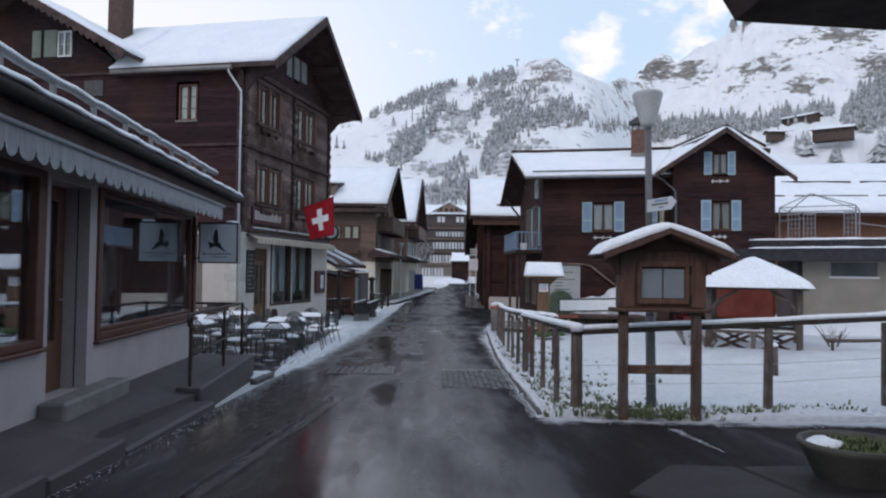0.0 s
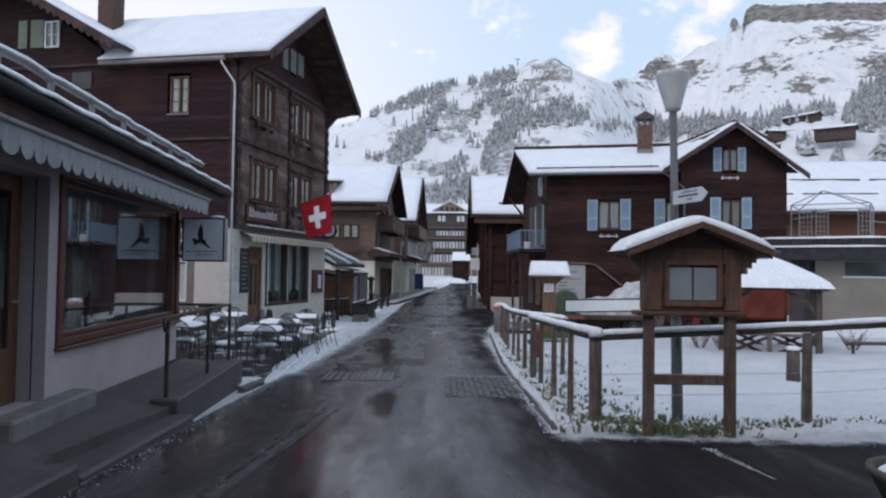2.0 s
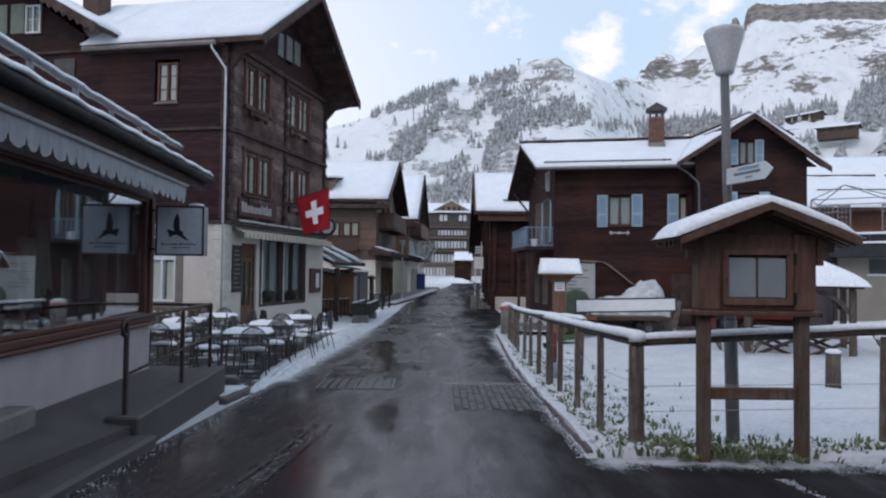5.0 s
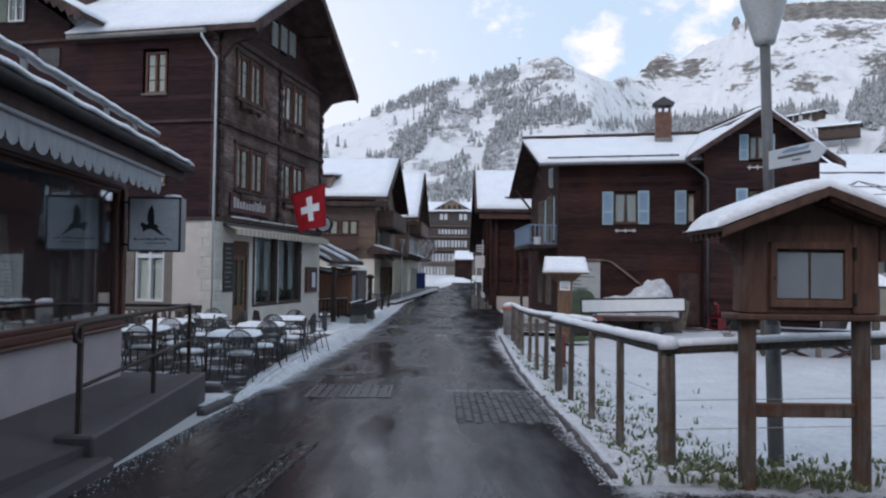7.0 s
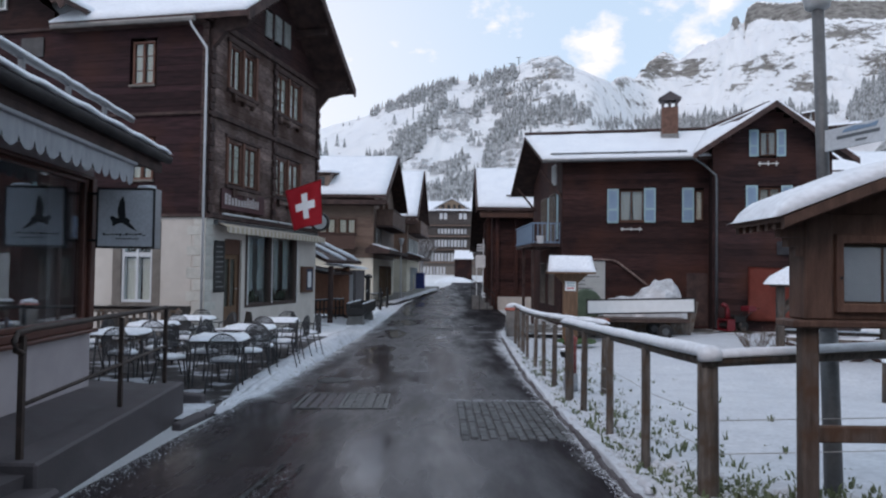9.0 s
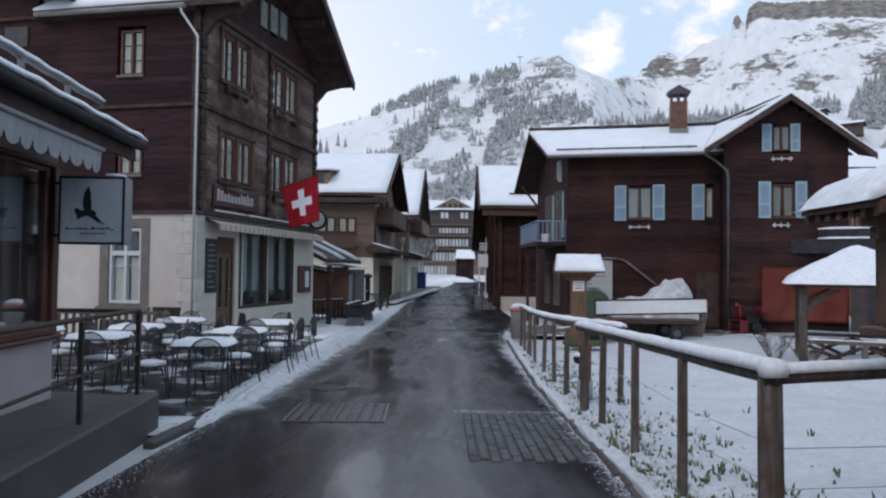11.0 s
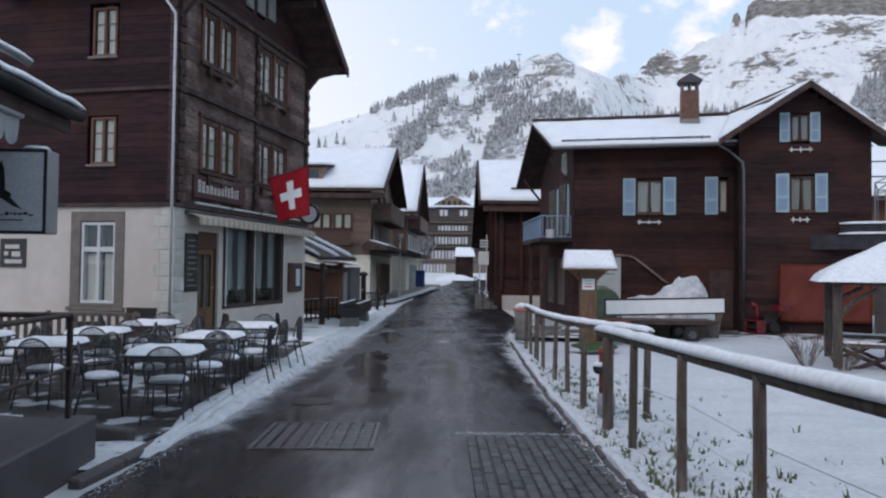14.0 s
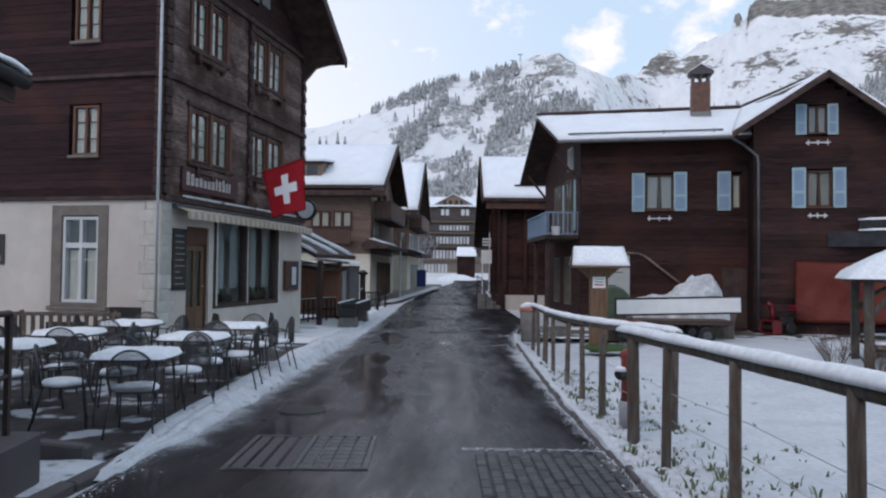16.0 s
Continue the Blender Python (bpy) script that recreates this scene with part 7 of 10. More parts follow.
rail_boards = surf("faded_redbrown", (0.10, 0.055, 0.042), (0.17, 0.10, 0.078), 3, 0.75, piece=0.2)
balcony(h2, 1.2, 8.8, 4.35, 1.05, rail_boards)
balcony(h3, 1.0, 9.0, 4.6, 1.0, rail_boards)
for x in (-3.45, -2.18, -5.6, -7.6):
    window_unit(h2, pose(x, -0.14, 3.72), 1.08, 0.93, FRAME_BR, cols=2, rows=1, depth=0.1, sill=0.06, bar=0.08)
bm = bmesh.new()
box(bm, -16, -1.0, -0.9, -0.85, 2.75, 3.62)
box(bm, -16, -1.0, -0.849, -0.02, 2.75, 2.83)
bf = part("balcony_front", bm, surf("redbrown_boards", (0.060, 0.030, 0.022), (0.095, 0.050, 0.038), 2.0, 0.7, stretch=(1, 1, 7), bump=0.3), h2, "red-brown boarded balcony front")
bm = bmesh.new()
box(bm, -16, -0.9, -0.95, -0.80, 3.624, 3.70)
part("handrail", bm, BEAM, bf)
for hh, L_, D_ in ((h2, 16, 10.5), (h3, 14, 11)):
    ez_ = 5.72 if hh is h2 else 5.48
    bm = bmesh.new()
    box(bm, -L_ - 0.4, 0.93, -0.90, -0.80, ez_ - 0.22, ez_ + 0.06)
    box(bm, -L_, 0.6, -0.78, 0.0, ez_ - 0.24, ez_ - 0.16)
    part("eave_board", bm, BEAM, hh, "dark eave board and soffit")
for y in (2.4, 5.0):
    window_unit(h2, pose(0.14, y, 4.5, 0, 0, 90), 1.0, 1.7, FRAME_BR, cols=2, rows=1, depth=0.1)
    window_unit(h3, pose(0.14, y, 4.8, 0, 0, 90), 1.0, 1.7, FRAME_BR, cols=2, rows=1, depth=0.1)
for y in (1.0, 3.2, 5.6, 7.8):
    window_unit(h3, pose(0.14, y, 2.95, 0, 0, 90), 0.9, 1.2, WHITE, cols=2, rows=1, depth=0.1)
for y in (0.6, 2.0):
    window_unit(h2, pose(0.14, y, 2.95, 0, 0, 90), 0.8, 1.2, FRAME_GREY, cols=1, rows=1, depth=0.1)
# shop fronts and canopies under the gables
for hh, y0, y1, zc in ((h2, -0.7, 10.0, 2.72), (h3, -0.3, 10.5, 2.6)):
    bm = bmesh.new()
    prism(bm, [(0.0, y0, zc + 0.32), (1.15, y0, zc), (1.15, y0, zc - 0.22), (-0.4, y0, zc - 0.22), (-0.4, y0, zc + 0.05)], (0, y1 - y0, 0))
    cn = part("canopy", bm, BEAM, hh, "dark canopy over the shop front with patchy snow")
    bm = bmesh.new()
    snow_slab(bm, [(0.02, y0, zc + 0.33), (1.16, y0, zc + 0.015), (1.16, y0 + 4.5, zc + 0.015), (0.02, y0 + 4.5, zc + 0.33)], 0.08, 8, 14)
    part("canopy_snow", bm, SNOW_THIN, cn, smooth=True)
    for y in (2.6, 4.6, 6.8):
        window_unit(hh, pose(0.14, y, -0.35, 0, 0, 90), 1.5, 2.1, OAK if hh is h2 else OFFWHITE, cols=2, rows=1, depth=0.1, drop=0.8)
bm = bmesh.new()
box(bm, -2.2, -1.8, -0.03, -0.005, 1.5, 1.85)
part("shop_sign", bm, WHITE, h2, "small white shop sign")
# dormer in the roof
dm = part("dormer", prism(bmesh.new(), [(-6.2, -0.05, 6.3), (-2.95, -0.05, 6.3), (-2.82, -0.05, 7.42), (-6.2, -0.05, 7.42)], (0, 2.6, 0.35)), BROWN, h2, "low boarded dormer in the roof")
bm = bmesh.new()
prism(bm, [(-6.4, -0.25, 7.44), (-2.7, -0.25, 7.44), (-2.5, 3.4, 7.86), (-6.4, 3.4, 7.86)], (0, 0, 0.1))
part("dormer_roof", bm, BEAM, dm)
bm = bmesh.new()
prism(bm, [(-6.4, -0.27, 7.545), (-2.7, -0.27, 7.545), (-2.5, 3.4, 7.965), (-6.4, 3.4, 7.965)], (0, 0, 0.12))
part("dormer_snow", bm, SNOW, dm)
dusky = surf("dusky_pane", (0.04, 0.045, 0.05), (0.07, 0.075, 0.08), 2, 0.1)
for x in (-5.4, -4.55, -3.75):
    bm = bmesh.new()
    box(bm, x, x + 0.62, -0.075, -0.055, 6.75, 7.28)
    part("dormer_pane", bm, dusky, dm)

# barn: posts, plinth, snow guard
for y in (0.4, 2.6, 4.9, 7.2):
    bm = bmesh.new()
    box(bm, 0.004, 0.20, y, y + 0.2, 0.0, 4.9)
    part("post", bm, LOG_RED, barn)
for x in (-0.2, -1.3, -2.5, -4.0):
    bm = bmesh.new()
    box(bm, x - 0.2, x, 9.004, 9.2, 0.3, 4.9)
    part("post", bm, LOG_RED, barn)
bm = bmesh.new()
box(bm, -3.5, -0.35, 9.004, 9.30, -1.0, 0.0)
part("plinth", bm, PLASTER, barn, "whitewashed stone plinth")
bm = bmesh.new()
box(bm, -9, 0.75, 9.35, 9.75, 4.62, 4.98)
part("eave_beam", bm, surf("russet_beam", (0.070, 0.032, 0.022), (0.120, 0.056, 0.040), 3, 0.7), barn)
bm = bmesh.new()
rod(bm, (-8.5, 9.05, 5.95), (-0.8, 9.05, 5.95), 0.05)
part("snow_guard", bm, BEAM, barn)

st_ = thing("stair_rail", pose(1.45, 45.9, -0.75), "grey iron rail and stone steps before the barn", "railing")
for k in range(4):
    bm = bmesh.new()
    box(bm, 0.05, 1.25 - 0.22 * k, 0.0 + 0.25 * k, 0.9, 0.2 * k, 0.2 * (k + 1) - 0.004)
    part("step", bm, CONCRETE, st_, bevel=0.02)
for x in (0.0, 0.45, 0.9, 1.3):
    bm = bmesh.new()
    rod(bm, (x, -0.05, 0.0), (x, -0.05, 1.75 - 0.62 * x), 0.025, n=6)
    part("upright", bm, IRON, st_)
for d in (0.0, 0.45):
    bm = bmesh.new()
    tube(bm, [(-0.05, -0.05, 1.78 - d), (1.35, -0.05, 0.93 - d)], 0.028, 6)
    part("rail", bm, IRON, st_)

# hotel at the street's end
HT = pose(-2.5, 120, 0, 0, 0, -4)
hot_win = surf("grey_white_sash", (0.42, 0.43, 0.44), (0.54, 0.55, 0.56), 2, 0.5, bump=0)
hot_dark = surf("soot_brown_boards", (0.045, 0.037, 0.034), (0.085, 0.070, 0.064), 1.0, 0.8, stretch=(1, 1, 4), bump=0.2, fine=12)
hotel = thing("hotel", HT, "large old hotel with dark upper floors and rows of white windows", "hotel")
bm = bmesh.new()
box(bm, -6, 10, 0, 10, -1, 3.4)
part("wall", bm, FRAME_GREY, hotel)
for z0, z1, mt in ((3.404, 6.0, hot_dark), (6.004, 8.6, hot_dark), (8.604, 11.2, hot_dark)):
    bm = bmesh.new()
    box(bm, -6, 10, 0.02, 10, z0, z1)
    part("wall", bm, mt, hotel)
for z, h, x0, n in ((3.1, 1.25, 0.3, 9), (5.4, 1.1, 0.8, 10), (7.5, 0.78, 1.3, 9), (0.9, 1.3, -1.5, 8)):
    for k in range(n):
        x = x0 + k * 0.53
        bm = bmesh.new()
        box(bm, x, x + 0.37, -0.02, 0.017, z, z + h)
        part("window", bm, hot_win if k % 4 else ZINC, hotel)
for x in (1.55, 2.25, 4.7, 5.4):
    bm = bmesh.new()
    box(bm, x, x + 0.5, 0.0, 0.017, 9.85, 10.8)
    part("window", bm, OFFWHITE, hotel)
for z in (2.75, 4.85, 7.0, 8.75):
    bm = bmesh.new()
    box(bm, -6.1, 10.1, -0.5, -0.03, z, z + 0.13)
    part("gallery", bm, BROWN, hotel)
bm = bmesh.new()
prism(bm, [(-7, -0.6, 11.2), (11, -0.6, 11.2), (11, 4.5, 13.0), (-7, 4.5, 13.0)], (0, 0, 0.2))
part("roof", bm, SNOW, hotel, "snow-covered roof")
bm = bmesh.new()
prism(bm, [(1.0, -0.4, 11.2), (6.0, -0.4, 11.2), (4.9, -0.4, 12.4), (3.5, -0.4, 13.0), (2.1, -0.4, 12.4)], (0, 4.5, 0))
dg = part("dormer_gable", bm, surf("ochre_boards", (0.15, 0.105, 0.075), (0.22, 0.155, 0.11), 2, 0.7), hotel, "ochre boarded dormer gable")
for x in (1.9, 2.8, 3.7, 4.5):
    bm = bmesh.new()
    box(bm, x, x + 0.45, -0.42, -0.404, 11.5, 12.15)
    part("window", bm, DARK, dg)
bm = bmesh.new()
prism(bm, [(0.6, -0.6, 11.5), (3.5, -0.6, 13.1), (6.4, -0.6, 11.5), (6.4, -0.6, 11.65), (3.5, -0.6, 13.3), (0.6, -0.6, 11.65)], (0, 5, 0))
part("dormer_snow", bm, SNOW_THIN, dg)

# small hut, parcel signs and snow heap at the bend
hut = thing("hut", pose(1.30, 100, 0.75) @ Matrix.Diagonal((0.95, 1, 0.95, 1)), "small dark hut with a white snowy roof", "hut")
bm = bmesh.new()
box(bm, 0, 2.4, 0, 3, -0.5, 2.5)
part("wall", bm, LOG_RED, hut)
bm = bmesh.new()
prism(bm, [(-0.2, -0.6, 2.45), (2.6, -0.6, 2.45), (2.4, 1.2, 3.6), (0.0, 1.2, 3.6)], (0, 0, 0.16))
part("roof", bm, SNOW, hut, "snow-covered roof")
bm = bmesh.new()
turned(bm, [(3.2, -0.6), (2.8, 0.25), (2.0, 0.8), (1.0, 1.15), (0.1, 1.2)], 24)
for v in bm.verts:
    v.co.y *= 0.6
lumpy(bm, 0.3, 0.5)
whole("snow_heap", bm, SNOW, "ploughed heap of snow at the bend", "snow heap", m=pose(1.25, 91, -0.05) @ Matrix.Diagonal((0.88, 0.82, 0.72, 1)), smooth=True)
bm = bmesh.new()
box(bm, 0, 0.68, 0, 0.05, 0, 0.87)
box(bm, 0.06, 0.12, 0.01, 0.04, -2.4, -0.003)
box(bm, 0.50, 0.56, 0.01, 0.04, -2.4, 2.0)
whole("white_sign", bm, WHITE, "white notice panel on a post by the steps", "sign", m=pose(1.75, 48, 1.70) @ Matrix.Scale(0.873, 4))
for k in range(3):
    bm = bmesh.new()
    box(bm, 0, 0.55, 0, 0.04, 0, 0.13)
    whole("signpost_panel", bm, OFFWHITE, "pale direction panel on the signpost", "sign", m=pose(1.82, 48.0, 2.69 + 0.166 * k) @ Matrix.Scale(0.873, 4), group="panels of the signpost")

# low paved step before the shop fronts
bm = bmesh.new()
prism(bm, [(-6.5, 47.5, -0.62), (-3.55, 47.5, -0.62), (-3.2, 54.0, -0.54), (-2.45, 62.0, -0.38), (-1.35, 70.0, -0.18), (-0.6, 75.0, -0.05), (-6.5, 75.0, -0.05)], (0, 0, -0.4))
whole("shop_step", bm, CONCRETE, "grey stone step with wet snow before the shop fronts", "pavement", kind="structure", bevel=0.03)
bm = bmesh.new()
sheet(bm, 6, 40, lambda u, v: (-3.9 + 2.6 * v + 0.75 * u, 48.0 + 22 * v, road_z(48 + 22 * v) + 0.19 + 0.04 * noise.noise(Vector((u * 3, v * 20, 0)))))
whole("step_snow", bm, SNOW_THIN, "wet snow lying on the shop step", "snow", kind="structure", smooth=True)

# second street lamp
lamp2 = thing("street_lamp", pose(-3.2, 54.8, -0.62), "slender grey street lamp with a conical pale shade", "street lamp")
bm = bmesh.new()
rod(bm, (0, 0, -0.1), (0, 0, 3.86), 0.075, 0.05, 8)
part("pole", bm, WHITE, lamp2)
bm = bmesh.new()
turned(bm, [(0.05, 3.84), (0.10, 3.90), (0.21, 4.28), (0.20, 4.335), (0.02, 4.365)], 12)
part("shade", bm, bpy.data.materials["frosted_shade"], lamp2, smooth=True)
# blue and yellow bins by the shop
for nm, x, y, c, h in (("blue_box", -2.35, 70.5, (0.02, 0.035, 0.15), 1.75), ("yellow_box", -3.22, 68.0, (0.30, 0.20, 0.03), 1.5)):
    bm = bmesh.new()
    box(bm, -0.42, 0.42, -0.4, 0.4, 0, h)
    whole("street_box", bm, surf(nm + "_paint", c, tuple(v * 1.3 for v in c), 3, 0.5), "%s street box beside the shop front" % nm.split("_")[0], "box", m=pose(x, y, -0.45), bevel=0.05)

# wooden trough fountain
WET_LOG = surf("wet_log", (0.0180, 0.0162, 0.0163), (0.0383, 0.0342, 0.0336), 4, 0.6, stretch=(6, 1, 6), bump=0.4, fine=40)
tr = thing("trough", pose(-3.60, 34.25, -0.76, 0, 0, -1.5), "dark hollowed-log water trough on stone blocks, snow on its rim", "trough")
bm = bmesh.new()
outline = [(-0.30, 0.42), (-0.36, 0.52), (-0.37, 0.88), (-0.25, 0.89), (-0.23, 0.70), (0.23, 0.70), (0.25, 0.89), (0.37, 0.88), (0.36, 0.52), (0.30, 0.42)]
prism(bm, [(x, -1.80, z) for x, z in outline], (0, 3.6, 0))
part("trough_body", bm, WET_LOG, tr, bevel=0.03)
for y in (-1.70, 1.60):
    bm = bmesh.new()
    box(bm, -0.235, 0.235, y, y + 0.10, 0.705, 0.87)
    part("end_board", bm, WET_LOG, tr, bevel=0.01)
bm = bmesh.new()
box(bm, -0.226, 0.226, -1.595, 1.595, 0.704, 0.80)
part("water", bm, surf("dark_water", (0.01, 0.012, 0.014), (0.02, 0.022, 0.024), 1, 0.05, bump=0), tr)
for y in (-1.45, 1.30):
    bm = bmesh.new()
    prism(bm, [(-0.37, y - 0.25, -0.02), (0.33, y - 0.25, -0.02), (0.28, y - 0.25, 0.416), (-0.30, y - 0.25, 0.416)], (0, 0.5, 0))
    part("support", bm, CONCRETE, tr, bevel=0.04)
for x in (-0.31, 0.31):
    part("rim_snow", snow_on([Vector((x, -1.74, 0.885)), Vector((x, 0, 0.885)), Vector((x, 1.74, 0.885))], 0.05, 0.035, x), SNOW, tr, smooth=True)
bm = bmesh.new()
box(bm, -0.10, 0.10, 1.85, 2.05, -0.02, 1.85)
spout = part("spout_post", bm, WET_LOG, tr, "dark fountain post with a capped top", bevel=0.02)
bm = bmesh.new()
turned(bm, [(0.15, 1.85), (0.19, 1.88), (0.19, 1.95), (0.08, 2.03), (0.0, 2.04)], 10, 0.0, 1.95)
part("cap", bm, IRON, spout)
bm = bmesh.new()
tube(bm, [(0, 1.86, 1.30), (0, 1.55, 1.32), (0, 1.40, 1.24)], 0.022, 6)
part("spout", bm, ZINC, spout)
# iron fence and posts between trough and shop
for x, y in ((-3.62, 43.4), (-3.42, 45.6)):
    bm = bmesh.new()
    rod(bm, (0, 0, 0), (0, 0, 1.15), 0.075, 0.06, 8)
    turned(bm, [(0.07, 1.15), (0.09, 1.19), (0.05, 1.26), (0.0, 1.28)], 8)
    whole("bollard", bm, IRON, "dark iron bollard at the pavement edge", "bollard", m=pose(x, y, -0.78), group="bollards")
for x, y, turn, n in ((-5.95, 33.7, 65, 12), (-4.25, 43.6, 72, 7)):
    L = (n - 1) * 0.30
    gr = thing("iron_fence", pose(x, y, -0.74, 0, 0, turn), "low dark iron garden fence with snow on it", "fence", group="iron garden fences")
    for k in range(n):
        bm = bmesh.new()
        box(bm, k * 0.30, k * 0.30 + 0.05, -0.02, 0.02, 0.02 if k % 4 == 0 else 0.1, 0.93)
        part("bar", bm, IRON, gr)
    for z in (0.16, 0.50, 0.88):
        bm = bmesh.new()
        box(bm, -0.05, L + 0.1, -0.024, 0.024, z - 0.03, z + 0.03)
        part("rail", bm, IRON, gr)
    bm = bmesh.new()
    snow_slab(bm, [(-0.05, -0.04, 0.912), (L + 0.1, -0.04, 0.912), (L + 0.1, 0.04, 0.912), (-0.05, 0.04, 0.912)], 0.03, 30, 2)
    part("rail_snow", bm, SNOW_THIN, gr, smooth=True)

# little timber pavilion past the inn
pv = thing("garden_pavilion", pose(-5.2, 33.6, -0.75, 0, 0, -13), "small timber garden pavilion with a mono-pitch snowy roof", "pavilion")
for x, y in ((-3.2, 0.0), (0.42, 0.0), (-3.2, 3.0), (0.0, 3.0)):
    bm = bmesh.new()
    box(bm, x - 0.08, x + 0.08, y - 0.08, y + 0.08, 0, 2.35)
    part("post", bm, BEAM, pv)
bm = bmesh.new()
prism(bm, [(-3.6, -0.5, 4.35), (0.45, -0.5, 2.45), (0.45, -0.5, 2.58), (-3.6, -0.5, 4.48)], (0, 4.1, 0))
rf = part("roof", bm, BEAM, pv)
for y0, w_ in ((-0.45, 0.22), (1.3, 0.5), (2.9, 0.5)):
    bm = bmesh.new()
    snow_slab(bm, [(-3.5, y0, 4.46), (0.40, y0, 2.62), (0.40, y0 + w_, 2.62), (-3.5, y0 + w_, 4.46)], 0.09, 14, 6)
    part("roof_snow", bm, SNOW_THIN, rf, smooth=True)
bm = bmesh.new()
prism(bm, [(-3.3, 0.3, 2.6), (0.25, 0.3, 1.98), (0.25, 0.3, 2.08), (-3.3, 0.3, 2.7)], (0, 2.6, 0))
lr = part("lower_roof", bm, BEAM, pv)
bm = bmesh.new()
snow_slab(bm, [(-3.2, 0.32, 2.705), (0.1, 0.32, 2.13), (0.1, 1.2, 2.13), (-3.2, 1.2, 2.705)], 0.08, 10, 5)
part("roof_snow", bm, SNOW_THIN, lr, smooth=True)
bm = bmesh.new()
box(bm, -3.1, 0.1, 2.9, 2.98, 0.2, 2.3)
part("back_panel", bm, surf("russet_boards", (0.22, 0.095, 0.058), (0.31, 0.14, 0.09), 2, 0.7, stretch=(6, 6, 1)), pv)
bm = bmesh.new()
box(bm, -1.1, 0.2, 3.6, 4.8, 0.0, 2.2)
kb = part("kiosk_wall", bm, surf("grey_brown_boards", (0.13, 0.115, 0.115), (0.20, 0.18, 0.18), 2.0, 0.8, stretch=(5, 5, 1), bump=0.3), pv, "grey-brown boarded kiosk wall")
bm = bmesh.new()
snow_slab(bm, [(-1.2, 3.1, 2.42), (0.35, 3.1, 2.24), (0.35, 4.9, 2.24), (-1.2, 4.9, 2.42)], 0.1, 8, 8)
part("kiosk_snow", bm, SNOW, kb, smooth=True)
for x in (-0.85, -0.3):
    bm = bmesh.new()
    box(bm, x, x + 0.36, 3.57, 3.596, 0.7, 2.0)
    part("kiosk_window", bm, OFFWHITE, kb)

# bare tree before the hotel
tree = thing("bare_tree", pose(-2.7, 85, road_z(85) - 0.1), "bare grey snow-dusted tree at the street's end", "tree")
rng = random.Random(17)
bark = surf("snowy_bark", (0.12, 0.115, 0.11), (0.34, 0.34, 0.35), 3, 0.9)
bm = bmesh.new()
tube(bm, [(0, 0, 0), (0.05, 0, 1.6), (0.0, 0.05, 3.2)], 0.14, 8)
part("trunk", bm, bark, tree)
for k in range(16):
    a = k * 2.4
    z0 = 1.6 + 0.12 * k
    l = 2.3 - 0.07 * k
    p0, p1 = Vector((0, 0, z0)), Vector((math.cos(a) * l * 0.45, math.sin(a) * l * 0.45, z0 + l * 0.7))
    p2 = p1 + Vector((math.cos(a) * l * 0.3, math.sin(a) * l * 0.3, l * 0.5))
    bm = bmesh.new()
    tube(bm, [p0, p1, p2], 0.045, 5)
    for _ in range(14):
        q = p0.lerp(p1, rng.uniform(0.4, 1.0)) if rng.random() < 0.5 else p1.lerp(p2, rng.random())
        tube(bm, [q, q + Vector((rng.uniform(-0.6, 0.6), rng.uniform(-0.6, 0.6), rng.uniform(0.2, 0.8)))], 0.018, 3)
    part("limb", bm, bark, tree)

# ---- the chalet's street side: balcony, stair, low wall, tarpaulin ----
ANG = math.degrees(math.atan2(-SK, 1))
LEFT = pose(0, 0.15, 0, 0, 0, ANG)
bal = part("balcony", box(bmesh.new(), -1.25, -0.01, 0.4, 5.2, 2.55, 2.68), BEAM, house, "pale blue railed balcony", m=LEFT)
for k in range(26):
    bm = bmesh.new()
    y = 0.42 + k * 0.185
    box(bm, -1.24, -1.215, y, y + 0.045, 2.684, 3.52)
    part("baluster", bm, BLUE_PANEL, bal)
for k in range(7):
    bm = bmesh.new()
    x = -1.18 + k * 0.185
    box(bm, x, x + 0.035, 0.405, 0.43, 2.684, 3.52)
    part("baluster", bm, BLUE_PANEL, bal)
for z in (3.52, 2.72):
    bm = bmesh.new()
    box(bm, -1.26, -1.20, 0.38, 5.2, z, z + 0.05)
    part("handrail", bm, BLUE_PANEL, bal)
    bm = bmesh.new()
    box(bm, -1.198, 0.0, 0.38, 0.43, z, z + 0.05)
    part("handrail", bm, BLUE_PANEL, bal)
bm = bmesh.new()
turned(bm, [(0.14, 2.684), (0.17, 2.95), (0.18, 3.0)], 12, -0.9, 0.25)
part("flower_pot", bm, OFFWHITE, bal)
for y in (0.9, 3.6):
    bm = bmesh.new()
    box(bm, -1.15, -1.03, y, y + 0.12, -0.8, 2.55)
    part("post", bm, BEAM, house, m=LEFT)
for y in (0.8, 3.0):
    bm = bmesh.new()
    box(bm, -0.05, 0.0, y, y + 0.36, 2.9, 4.9)
    part("shutter", bm, BLUE, house, m=LEFT, bevel=0.006)
for y in (1.3, 3.5):
    window_unit(house, LEFT @ pose(-0.13, y + 1.3, 2.75, 0, 0, -90), 1.2, 2.2, FRAME_GREY, cols=2, rows=1, depth=0.1)
    window_unit(house, LEFT @ pose(-0.13, y + 1.3, 0.0, 0, 0, -90), 1.0, 1.9, FRAME_GREY, cols=2, rows=1, depth=0.1)
window_unit(house, LEFT @ pose(-0.13, 2.0, 5.3, 0, 0, -90), 0.8, 0.9, WHITE, cols=2, rows=1, depth=0.1)
# struts under the overhanging eave
for y in (0.1, 6.9):
    bm = bmesh.new()
    tube(bm, [(-0.02, y, 4.6), (-0.95, y, 5.75)], 0.06, 6)
    part("strut", bm, BEAM, house, m=LEFT)
